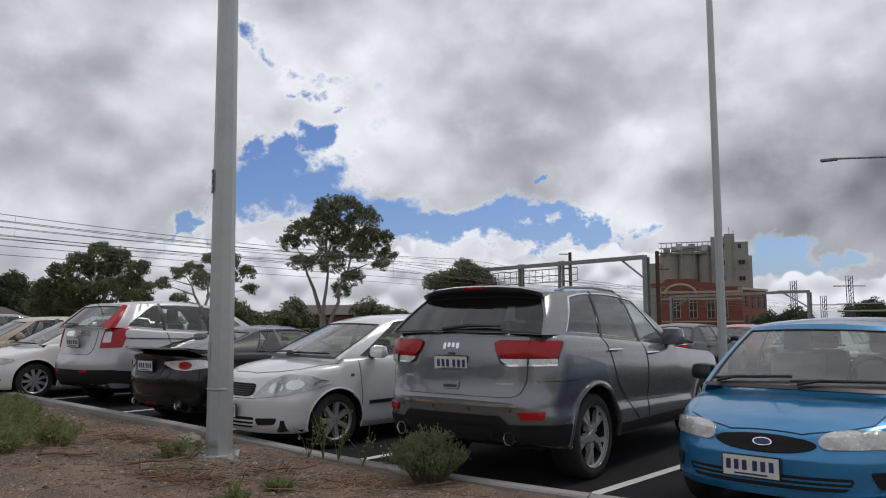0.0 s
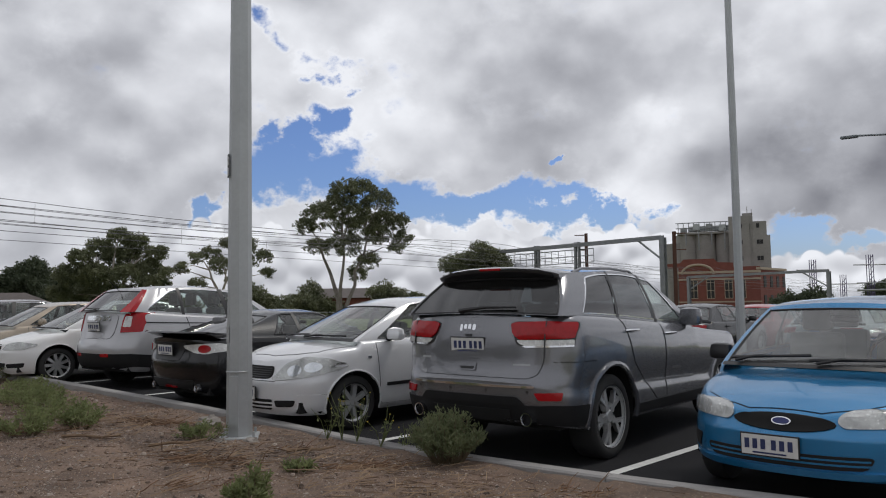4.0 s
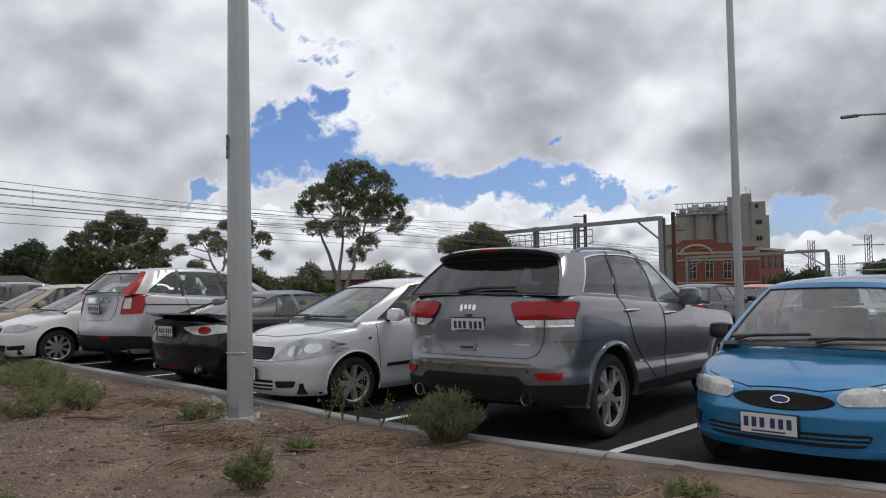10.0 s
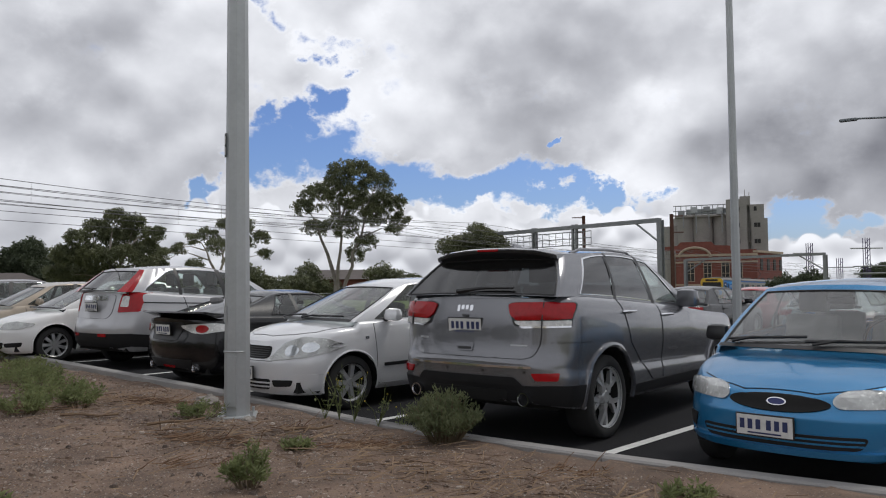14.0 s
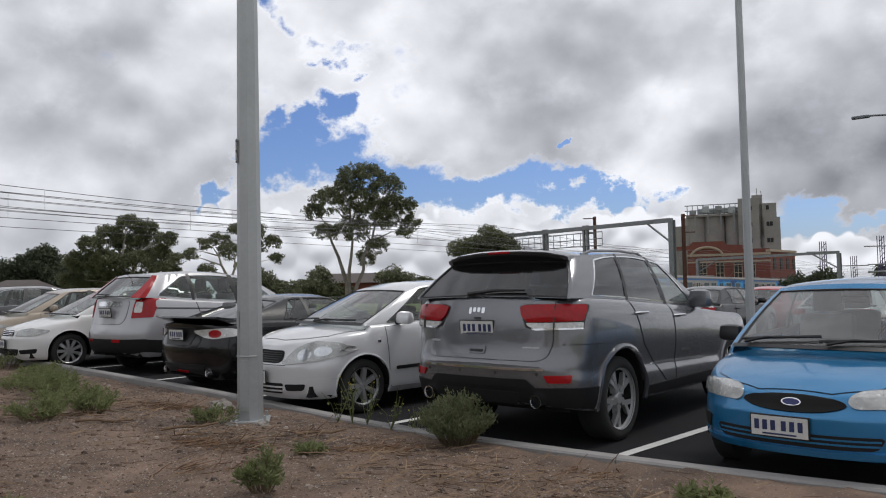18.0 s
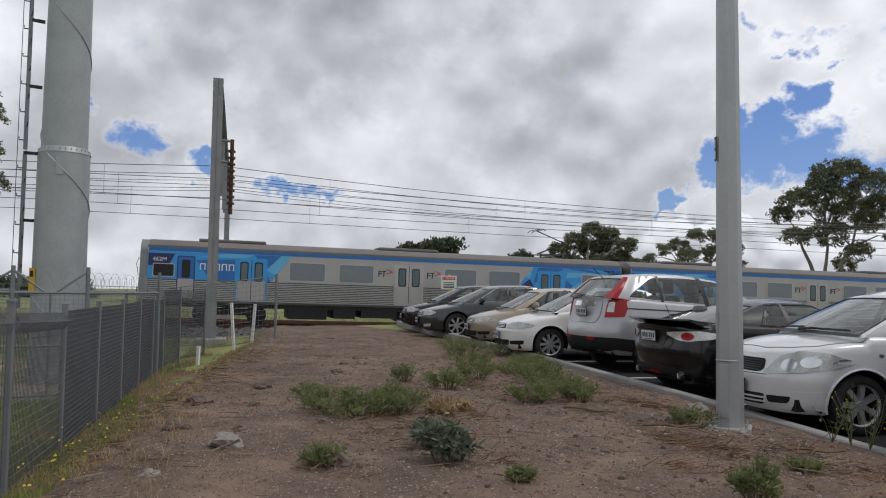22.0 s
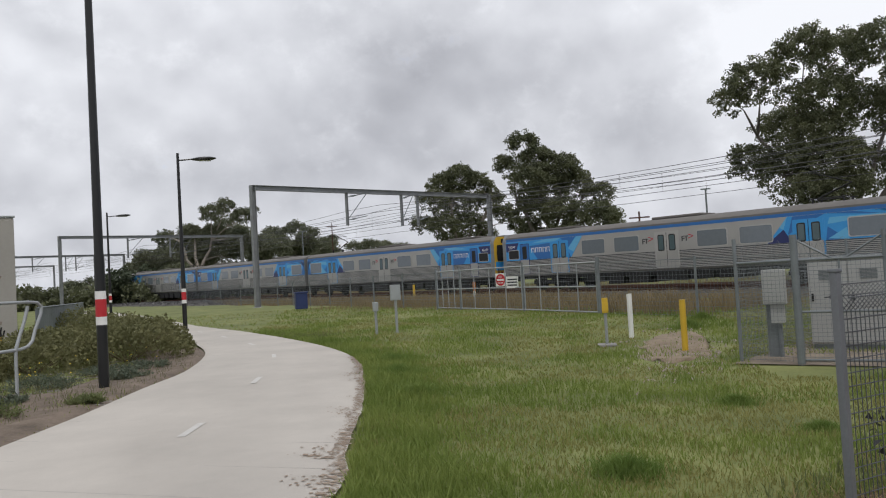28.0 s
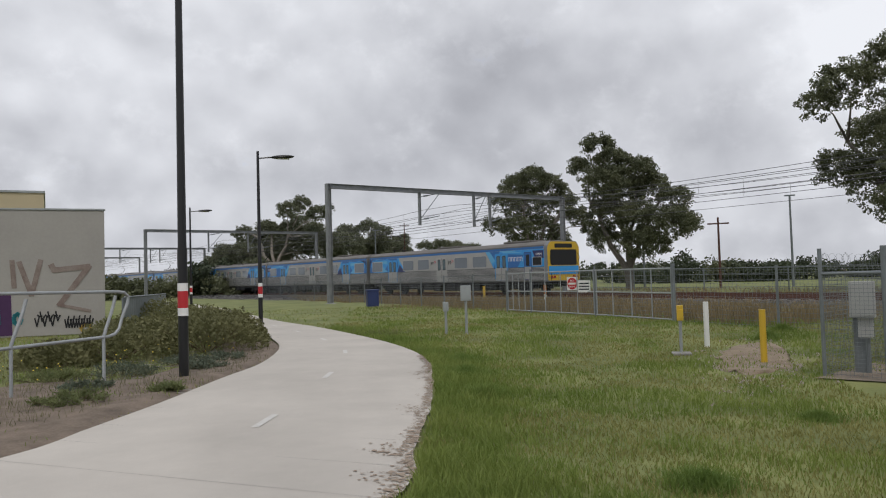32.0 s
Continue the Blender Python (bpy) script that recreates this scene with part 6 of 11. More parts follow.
# -- the nose-in sedans further along
def plain_sedan(name, label, body, u, v, L=4.45, W=1.71, Hh=1.44, rear=False, spokes=8, wheel=0.31, group="cars parked along the kerb", grille=M_RECESS_DK, chrome=False, cloth=M_CLOTH, z=None, turn=0.0):
    k, h = L / 4.45, Hh / 1.44
    c = Car(name, dict(
        L=L, W=W, axle_f=0.86 * k, axle_r=3.48 * k, r=wheel, arch=wheel + 0.065, tyre_w=0.2, rim=0.70, spokes=spokes, spoke_w=0.045, rim_mat=M_HUB,
        top=[(0, 0.68 * h), (0.06, 0.73 * h), (0.5 * k, 0.85 * h), (1.1 * k, 0.95 * h), (1.3 * k, 0.96 * h), (3.5 * k, 1.0 * h), (3.8 * k, 1.02 * h), (L, 0.98 * h)],
        bot=[(0, 0.26), (0.15, 0.18), (L - 0.3, 0.20), (L, 0.32)], nose=(0.68, 0.5), tail=(0.78, 0.4),
        front_rake=[(0.2, 0.07), (0.32, 0.0), (0.55, 0.0), (0.64, 0.05), (0.8, 0.10)], rear_rake=[(0.2, 0.1), (0.5, 0.0), (1.0, 0.08)],
        cabin=(1.02 * k, 3.75 * k), roof=[(1.7 * k, 1.33 * h), (2.1 * k, 1.40 * h), (2.8 * k, 1.41 * h), (3.3 * k, 1.33 * h)], roof_w=1.12, crown=0.06,
        cols=[(0.98 * k, 1.78 * k, "B"), (1.28 * k, 1.96 * k, "G"), (2.24 * k, 2.32 * k, "K"), (2.32 * k, 2.40 * k, "G"), (3.05 * k, 2.98 * k, "B"), (3.75 * k, 3.2 * k, "B")],
        bulge_f=0.2, seat_f=0.5, cloth=cloth, trim=M_CHROME if chrome else M_TRIM), body, label, group)
    lamp = [(0.38 * W / 1.7, 0.60 * h), (0.70, 0.60 * h), (0.80, 0.66 * h), (0.80, 0.70 * h), (0.62, 0.74 * h), (0.44, 0.70 * h)]
    for sy in (1, -1):
        q = rounded(lamp if sy > 0 else mirror_y(lamp), 0.03)
        b = c.patch("headlight", q, "front", M_LAMP_BACK, 0.0105, 0.03, 0.03, label="clear glass headlight")
        c.patch("headlight_lens", q, "front", M_LAMP, 0.016, 0.01, 0.03, parent=b, bulge=0.02)
        c.panel("door", [(1.30 * k, 0.26), (1.26 * k, 0.92 * h), (2.26 * k, 0.96 * h), (2.30 * k, 0.26)], sy)
        c.panel("door", [(2.33 * k, 0.26), (2.30 * k, 0.96 * h), (3.00 * k, 0.97 * h), (3.02 * k, 0.72 * h), (2.92 * k, 0.26)], sy)
        q = [(0.45, 0.98 * h - 0.05), (0.82, 0.98 * h - 0.06), (0.82, 0.80 * h), (0.48, 0.80 * h)]
        c.patch("tail_light", rounded(q if sy > 0 else mirror_y(q), 0.03), "rear", M_LENS_RED, 0.01, 0.03, 0.04, label="red tail light")
        q = [(0.50, 0.36), (0.74, 0.38), (0.72, 0.30), (0.52, 0.29)]
        c.patch("fog_light", rounded(q if sy > 0 else mirror_y(q), 0.02), "front", M_LAMP_BACK if chrome else M_RECESS_DK, 0.006, 0.02, 0.04)
    g = c.patch("grille", rounded([(-0.30, 0.70 * h), (0.30, 0.70 * h), (0.34, 0.60 * h), (-0.34, 0.60 * h)], 0.03), "front", grille, 0.008, 0.02, 0.04, label="dark grille")
    for i in range(3):
        zz = (0.62 + 0.03 * i) * h
        c.patch("grille_bar", [(-0.31, zz + 0.006), (0.31, zz + 0.006), (0.31, zz - 0.006), (-0.31, zz - 0.006)], "front", M_CHROME, 0.014, 0.006, 0.08, parent=g)
    c.patch("lower_intake", rounded([(-0.5, 0.38), (0.5, 0.38), (0.46, 0.27), (-0.46, 0.27)], 0.04), "front", M_RECESS_DK, 0.011, 0.02, 0.05)
    c.plate(-0.03, 0.46, 0.0, d=-1)
    c.plate(L + 0.0, 0.72, 0.0, d=1)
    c.mirror(1.5 * k, 0.80, 1.03 * h, body, (0.13, 0.21, 0.14))
    for x in (2.12 * k, 2.92 * k):
        c.handle(x, W / 2 - 0.01, 0.86 * h, M_CHROME if chrome else body, w=0.18)
    c.wiper(0.12, 0.02, 0.50, 0.03)
    c.wiper(0.48, 0.03, 0.90, 0.03)
    c.put(u, v, rear, z, turn)
    return c


grey_suv()
blue_hatch()
silver_sedan()
black_coupe()
silver_suv()
M_PWHITE = paint("white car paint", (0.72, 0.72, 0.71), 0.05, 0.3)
M_PBEIGE = paint("beige gold car paint", (0.36, 0.30, 0.23), 0.5, 0.3)
M_PDARK = paint("dark grey car paint", (0.035, 0.036, 0.040), 0.5, 0.3)
M_PRED = paint("red car paint", (0.34, 0.012, 0.02), 0.3, 0.3)
plain_sedan("sedan", "white sedan parked nose-in with dark grille", M_PWHITE, 15.25, 3.90, W=1.71, spokes=9)
plain_sedan("sedan", "beige older sedan parked nose-in at the kerb", M_PBEIGE, 18.15, 3.92, 4.3, 1.67, 1.40, spokes=6, wheel=0.29)
plain_sedan("sedan", "dark grey large sedan with chrome window trim", M_PDARK, 21.4, 3.2, 4.95, 1.87, 1.45, spokes=7, wheel=0.335, chrome=True)
plain_sedan("sedan", "black sedan at the far end of the kerb row", M_PBLACK, 24.0, 3.1, 4.7, 1.80, 1.43, wheel=0.32)
FAR = "cars in the rows behind"
plain_sedan("sedan", "black sedan with a rear wing in a far row", M_PBLACK, 9.4, 17.4, 4.5, 1.76, 1.40, True, group=FAR)
plain_sedan("sedan", "red hatch-backed sedan in a far row", M_PRED, 9.9, 22.6, 4.4, 1.75, 1.42, True, group=FAR)
plain_sedan("sedan", "white sedan parked in a far row", M_PWHITE, 10.6, 28.5, 4.4, 1.75, 1.44, True, group=FAR)
plain_sedan("sedan", "red sedan parked in a far row", M_PRED, 3.0, 23.0, 4.4, 1.75, 1.42, True, group=FAR)
plain_sedan("sedan", "white sedan parked behind the kerb row", M_PWHITE, 16.3, 17.0, 4.5, 1.76, 1.46, False, group=FAR)
plain_sedan("sedan", "silver sedan parked behind the kerb row", M_PSILVER, 13.7, 17.2, 4.5, 1.76, 1.46, False, group=FAR)
plain_sedan("sedan", "dark sedan parked behind the kerb row", M_PDARK, 11.1, 17.2, 4.5, 1.76, 1.42, True, group=FAR)
plain_sedan("sedan", "silver sedan parked behind the kerb row", M_PSILVER2, 5.9, 17.4, 4.5, 1.76, 1.44, True, group=FAR)

# ---- the train ----
train = thing("train", None, "six-car electric train in blue and stainless steel", "train")
CAR_L = 23.25
M_TGREY = mat("train pale grey", (0.45, 0.44, 0.43), 0.4, metal=0.4, vary=0.06)
M_TROOF = mat("train roof grey", (0.16, 0.15, 0.14), 0.7, vary=0.15, scale=1.0)
M_TBLACK = mat("train black", (0.012, 0.012, 0.013), 0.6)
M_TWHITE = mat("train white lettering", (0.80, 0.80, 0.80), 0.5)
M_TDOOR = mat("door glass", (0.085, 0.13, 0.145), 0.12, vary=0.1)
M_PTINK = mat("dark grey lettering", (0.03, 0.03, 0.035), 0.5)
M_PTRED = mat("red arrow vinyl", (0.50, 0.03, 0.05), 0.5)


def slab(bm, pts, y, d):
    """A flat outline in x and z, proud of the side towards -y."""
    a = [bm.verts.new((x, y - d, z)) for x, z in pts]
    b = [bm.verts.new((x, y + 0.01, z)) for x, z in pts]
    bm.faces.new(a)
    for i in range(len(pts)):
        bm.faces.new((a[i - 1], b[i - 1], b[i], a[i]))
    bmesh.ops.recalc_face_normals(bm, faces=bm.faces[:])
    return bm


def rect(x0, x1, z0, z1):
    return [(x0, z0), (x1, z0), (x1, z1), (x0, z1)]


def words(name, text, size, material, m, parent=None, extrude=0.002):
    cu = bpy.data.curves.new(name, "FONT")
    cu.body, cu.size, cu.extrude = text, size, extrude
    cu.align_x, cu.align_y = "CENTER", "CENTER"
    cu.materials.append(material)
    ob = new(name, cu)
    ob.parent = parent
    ob.matrix_basis = m
    return ob


M_TRECESS = mat("darker steel between the ribs", (0.075, 0.078, 0.082), 0.6, metal=0.3, vary=0.2, scale=1.5)


def carriage(x0, cab, number, panto):
    """cab: 'l', 'r' or ''. The near side lies in the plane y = 0."""
    fl = cab == "r"
    X = lambda x: CAR_L - x if fl else x
    R = lambda a, b, z0, z1: rect(min(X(a), X(b)), max(X(a), X(b)), z0, z1)
    poly = lambda pts: [(X(x), z) for x, z in pts]
    bm = B()
    prof = [(0.10, 0.95), (0.0, 1.05), (0.0, 3.28), (0.06, 3.45), (0.25, 3.58), (0.6, 3.70), (1.52, 3.78), (2.45, 3.70), (2.8, 3.58), (2.99, 3.45), (3.05, 3.28), (3.05, 1.05), (2.95, 0.95)]
    ends = [bm.verts.new((0, y, z)) for y, z in prof], [bm.verts.new((CAR_L, y, z)) for y, z in prof]
    for i in range(len(prof)):
        bm.faces.new((ends[0][i - 1], ends[0][i], ends[1][i], ends[1][i - 1]))
    bm.faces.new(ends[0])
    bm.faces.new(ends[1][::-1])
    bmesh.ops.recalc_face_normals(bm, faces=bm.faces[:])
    body = part("carriage", bm, M_STAINLESS, train, "stainless steel train carriage with blue ends")
    body.matrix_basis = pose(x0, 0, 0)

    def piece(name, pts, material, d=0.012, label=""):
        return part(name, slab(B(), pts, 0, d), material, body, label)
    piece("roof_stripe", rect(0.05, CAR_L - 0.05, 3.20, 3.36), M_TMID, 0.008)
    bm = B()
    slab(bm, rect(0.0, CAR_L, 3.36, 3.46), 0.04, 0.03)
    part("gutter", bm, M_TROOF, body)
    bm = B()
    for a, b in zip(prof[3:9], prof[4:10]):
        q = [(0.0, *a), (CAR_L, *a), (CAR_L, *b), (0.0, *b)]
        bm.faces.new([bm.verts.new((x, y, z + 0.012)) for x, y, z in q])
    bmesh.ops.remove_doubles(bm, verts=bm.verts[:], dist=0.001)
    part("roof", bm, M_TROOF, body, "grimy grey carriage roof", smooth=True)
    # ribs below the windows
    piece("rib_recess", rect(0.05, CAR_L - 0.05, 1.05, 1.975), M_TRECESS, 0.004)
    bm = B()
    for k in range(11):
        z = 1.06 + 0.082 * k
        slab(bm, rect(0.05, CAR_L - 0.05, z, z + 0.045), 0, 0.020)
    part("ribs", bm, M_STAINLESS, body, "ribbed stainless lower side")
    # coloured ends
    piece("blue_end", poly([(0.02, 1.98), (5.35, 1.98), (6.25, 3.19), (0.02, 3.19)]), M_TBLUE, 0.010)
    piece("blue_end", poly([(17.3, 1.98), (18.3, 3.19), (CAR_L - 0.02, 3.19), (CAR_L - 0.02, 1.98)]), M_TBLUE, 0.010)
    for pts, m in (([(2.05, 2.85), (3.75, 2.95), (3.75, 1.98), (2.7, 1.98)], M_TMID), ([(4.6, 3.19), (5.75, 3.19), (5.1, 2.5)], M_TMID), ([(5.1, 2.5), (5.35, 1.98), (4.75, 1.98), (4.7, 2.1)], M_TMID),
                   ([(5.15, 2.52), (5.80, 3.19), (6.25, 3.19), (5.55, 2.3)], M_TCYAN), ([(0.05, 3.10), (1.15, 3.10), (0.9, 2.55), (0.05, 2.55)], M_TNAVY),
                   ([(3.4, 3.19), (4.6, 3.19), (4.2, 3.02), (2.2, 3.0)], M_TCYAN),
                   ([(17.3, 1.98), (18.5, 1.98), (18.1, 2.6)], M_TNAVY), ([(18.1, 2.6), (18.3, 3.19), (17.9, 2.7)], M_TCYAN), ([(20.0, 3.19), (23.2, 2.9), (23.2, 3.19)], M_TMID),
                   ([(20.1, 2.7), (22.9, 3.0), (20.2, 3.0)], M_TCYAN), ([(20.0, 1.98), (20.9, 1.98), (20.1, 2.6)], M_TMID), ([(22.4, 1.98), (23.2, 1.98), (23.2, 2.8)], M_TMID), ([(22.8, 3.1), (23.2, 3.1), (23.2, 2.4)], M_TNAVY)):
        piece("blue_facet", poly(pts), m, 0.014)
    for pts, m in (([(18.3, 2.35), (18.55, 3.19), (20.0, 3.19)], M_TMID), ([(20.1, 2.05), (21.0, 1.98), (20.9, 2.5)], M_TCYAN), ([(22.0, 3.19), (22.8, 3.19), (22.9, 2.95)], M_TNAVY), ([(21.2, 3.19), (22.3, 3.0), (22.9, 3.02), (22.6, 3.19)], M_TBLUE)):
        piece("blue_facet", poly(pts), m, 0.0155)
    if not cab:
        for pts, m in (([(0.05, 1.98), (1.6, 1.98), (0.6, 2.5)], M_TMID), ([(1.0, 2.3), (2.0, 2.9), (2.2, 1.98)], M_TCYAN)):
            piece("blue_facet", poly(pts), m, 0.015)
    # windows
    wins = [(6.2, 7.8), (8.5, 10.1), (13.65, 15.25), (15.95, 17.55), (21.0, 22.7)] + ([] if cab else [(0.9, 2.6)])
    for a, b in wins:
        a, b = min(X(a), X(b)), max(X(a), X(b))
        f = part("window_frame", slab(B(), rounded(rect(a - 0.05, b + 0.05, 2.05, 2.95), 0.14), 0, 0.018), M_TGREY, body)
        q = piece("window_pane", rounded(rect(a, b, 2.10, 2.90), 0.10), M_TWIN, 0.024)
    doors = [(3.85, 5.10), (11.2, 12.5), (18.6, 19.9)]
    for a, b in doors:
        a, b = min(X(a), X(b)), max(X(a), X(b))
        mid = (a + b) / 2
        edge = abs((a + b) / 2 - CAR_L / 2) > 4
        piece("door_surround", rounded(rect(a - 0.08, b + 0.08, 1.10, 3.02), 0.10), M_TBLUE if edge else M_TGREY, 0.020)
        for p, q in ((a, mid - 0.015), (mid + 0.015, b)):
            piece("door_leaf", rect(p, q, 1.12, 2.0), M_STAINLESS, 0.026)
            piece("door_leaf", rect(p, q, 2.0, 2.98), M_TBLUE if edge else M_TGREY, 0.026)
            piece("door_window", rounded(rect(p + 0.17, q - 0.17, 2.04, 2.80), 0.07), M_TDOOR, 0.033)
            piece("door_rubber", rounded(rect(p + 0.12, q - 0.12, 1.98, 2.86), 0.10), M_TBLACK, 0.030)
        piece("door_gap", rect(mid - 0.014, mid + 0.014, 1.12, 2.98), M_TBLACK, 0.027)
    # plain bars where the operator's name and mark stand
    if cab:
        c0 = X(2.95) - 0.72
        for k in range(5):
            xx = c0 + k * 0.31
            bm = B()
            slab(bm, rect(xx, xx + 0.045, 2.42, 2.72), 0, 0.020)
            slab(bm, rect(xx + 0.045, xx + 0.22, 2.68, 2.72), 0, 0.020)
            slab(bm, rect(xx + 0.19, xx + 0.235, 2.42, 2.72), 0, 0.020)
            part("name_bar", bm, M_TWHITE, body, "white bar in place of lettering")
    for xc in (10.65, 13.05):
        bm = B()
        xx = min(X(xc), X(xc)) - 0.3
        slab(bm, rect(xx, xx + 0.05, 2.42, 2.70), 0, 0.014)
        slab(bm, rect(xx + 0.05, xx + 0.17, 2.55, 2.59), 0, 0.014)
        slab(bm, rect(xx + 0.05, xx + 0.17, 2.66, 2.70), 0, 0.014)
        slab(bm, rect(xx + 0.24, xx + 0.29, 2.42, 2.70), 0, 0.014)
        slab(bm, rect(xx + 0.18, xx + 0.36, 2.66, 2.70), 0, 0.014)
        part("mark_bars", bm, M_PTINK, body)
        bm = B()
        slab(bm, [(xx + 0.38, 2.80), (xx + 0.68, 2.69), (xx + 0.68, 2.65), (xx + 0.38, 2.76)], 0, 0.014)
        slab(bm, [(xx + 0.38, 2.54), (xx + 0.68, 2.65), (xx + 0.68, 2.69), (xx + 0.38, 2.58)], 0, 0.014)
        part("red_arrow", bm, M_PTRED, body)
    if number:
        words("fleet_number", number, 0.26, M_TWHITE, pose(X(0.52) if cab else 0.62, -0.018, 2.83, 90, 0, 0), body)
    # cab end
    if cab:
        piece("cab_window", rounded(R(0.28, 1.12, 2.10, 2.62), 0.06), M_TBLACK, 0.024)
        piece("cab_window_frame", rounded(R(0.24, 1.16, 2.06, 2.66), 0.08), M_TGREY, 0.020)
        piece("cab_door_frame", rounded(R(1.26, 2.02, 1.08, 3.02), 0.08), M_TNAVY, 0.021)
        piece("cab_door", R(1.30, 1.98, 1.12, 2.0), M_STAINLESS, 0.025)
        piece("cab_door_top", R(1.30, 1.98, 2.0, 2.98), M_TMID, 0.025)
        piece("cab_door_window", rounded(R(1.46, 1.82, 2.05, 2.85), 0.08), M_TBLACK, 0.029)
        sx = -1 if not fl else 1
        ex = 0.0 if not fl else CAR_L

        def face(name, pts, material, d0, d1, label=""):
            b2 = B()
            va = [b2.verts.new((ex + sx * d1, y, z)) for y, z in pts]
            vb = [b2.verts.new((ex + sx * d0, y, z)) for y, z in pts]
            b2.faces.new(va)
            for i in range(len(pts)):
                b2.faces.new((va[i - 1], vb[i - 1], vb[i], va[i]))
            bmesh.ops.recalc_face_normals(b2, faces=b2.faces[:])
            return part(name, b2, material, body, label)
        yb = 3.05
        face("cab_front", rounded([(0.04, 1.0), (yb - 0.04, 1.0), (yb - 0.02, 3.3), (yb - 0.3, 3.66), (0.3, 3.66), (0.02, 3.3)], 0.15), M_YELLOW, 0.20, 0.30, "yellow cab front")
        face("cab_collar", rounded([(0.0, 0.95), (yb, 0.95), (yb, 3.32), (yb - 0.28, 3.7), (0.28, 3.7), (0.0, 3.32)], 0.15), M_STEEL, -0.05, 0.285, "grey cab edge")
        face("windscreen", rounded([(0.28, 2.05), (yb - 0.28, 2.05), (yb - 0.28, 3.12), (0.28, 3.12)], 0.12), M_TBLACK, 0.29, 0.315, "dark wide cab window")
        face("destination_box", rounded([(0.7, 3.24), (yb - 0.7, 3.24), (yb - 0.7, 3.52), (0.7, 3.52)], 0.04), M_TBLACK, 0.29, 0.315)
        face("blue_apron", rounded([(0.12, 1.42), (yb - 0.12, 1.42), (yb - 0.12, 2.0), (0.12, 2.0)], 0.05), M_TBLUE, 0.3, 0.332)
        for y in (0.35, 0.62, yb - 0.62, yb - 0.35):
            face("head_lamp", [(y + 0.09 * math.cos(a), 1.25 + 0.09 * math.sin(a)) for a in (2 * math.pi * k / 12 for k in range(12))], M_LENS_RED if cab == "r" else M_LAMP_BACK, 0.3, 0.345)
        bm = B()
        for y in (0.25, yb - 0.25):
            part("air_hose", tube(B(), [(ex + sx * 0.36, y, 1.0), (ex + sx * 0.40, y, 1.6)], 0.02, 6), M_TBLACK, body)
            part("grab_rail", tube(B(), [(ex + sx * 0.36, y, 2.1), (ex + sx * 0.44, y + (0.12 if y > 1 else -0.12), 2.6), (ex + sx * 0.36, y, 2.9)], 0.015, 6), M_TBLACK, body)
        box(bm, 0.5, 0.35, 0.3, ex + sx * 0.3, yb / 2, 0.62, bevel=0.04)
        part("coupler", bm, M_TBLACK, body)
    # gangway bellows at the other end
    bm = B()
    box(bm, 0.5, 1.7, 2.3, X(CAR_L) + (0.2 if not fl else -0.2), 1.52, 1.1)
    part("gangway", bm, M_TBLACK, body)
    # under the floor
    for bx in (3.6, CAR_L - 3.6):
        bm = B()
        box(bm, 3.2, 0.16, 0.26, bx, 0.38, 0.42, bevel=0.03)
        box(bm, 3.2, 0.16, 0.26, bx, 2.67, 0.42, bevel=0.03)
        box(bm, 0.5, 2.2, 0.3, bx, 1.52, 0.55)
        for ax in (-1.2, 1.2):
            for y in (0.60, 2.3):
                tube(bm, [(bx + ax, y, 0.44), (bx + ax, y + 0.13, 0.44)], 0.44, 20)
            box(bm, 0.34, 0.22, 0.34, bx + ax, 0.34, 0.32, bevel=0.04)
            for q in (-0.28, 0.28):
                tube(bm, [(bx + ax + q, 0.40, 0.50), (bx + ax + q, 0.40, 0.86)], 0.07, 8)
        part("bogie", bm, M_TBLACK, body, "black wheel bogie")
    bm = B()
    box(bm, CAR_L - 0.6, 2.6, 0.22, CAR_L / 2, 1.52, 0.76)
    part("underframe", bm, M_TBLACK, body)
    rnd = random.Random(int(x0 * 10))
    xx = 6.2
    while xx < CAR_L - 6.8:
        w = rnd.uniform(0.7, 2.0)
        bm = B()
        h_ = rnd.uniform(0.45, 0.72)
        box(bm, w, 2.7, h_, xx + w / 2, 1.52, 0.96 - h_, bevel=0.03)
        part("underfloor_box", bm, M_TBLACK, body)
        xx += w + rnd.uniform(0.15, 0.5)
    # roof gear
    for xa in ((4.0, 17.5) if not panto else (3.6, 12.0)):
        bm = B()
        box(bm, 3.0, 1.5, 0.14, X(xa), 1.52, 3.74, bevel=0.05)
        part("roof_unit", bm, M_TROOF, body)
    if panto:
        bm = B()
        px = X(19.8)
        for y in (1.0, 2.05):
            tube(bm, [(px - 0.9, y, 3.95), (px + 0.9, y, 3.95)], 0.03, 6)
            for q in (-0.7, 0.7):
                tube(bm, [(px + q, y, 3.74), (px + q, y, 3.95)], 0.05, 8)
        tube(bm, [(px - 0.7, 1.52, 3.97), (px + 0.9, 1.52, 4.60)], 0.04, 6)
        tube(bm, [(px + 0.9, 1.52, 4.60), (px - 0.75, 1.52, 5.20)], 0.03, 6)
        for q in (-0.12, 0.12):
            tube(bm, [(px - 0.75 + q, 0.6, 5.14), (px - 0.75 + q, 0.9, 5.23), (px - 0.75 + q, 2.15, 5.23), (px - 0.75 + q, 2.45, 5.14)], 0.02, 6)
        part("pantograph", bm, M_TBLACK, body, "black folding current collector")


for k, (cab, number, panto) in enumerate((("l", "462M", True), ("", "1081T", False), ("r", "461M", True), ("l", "550M", True), ("", "1125T", False), ("r", "549M", True))):
    carriage(k * 23.8 + 0.28 + (0.65 if k > 2 else -0.2), cab, number, panto)

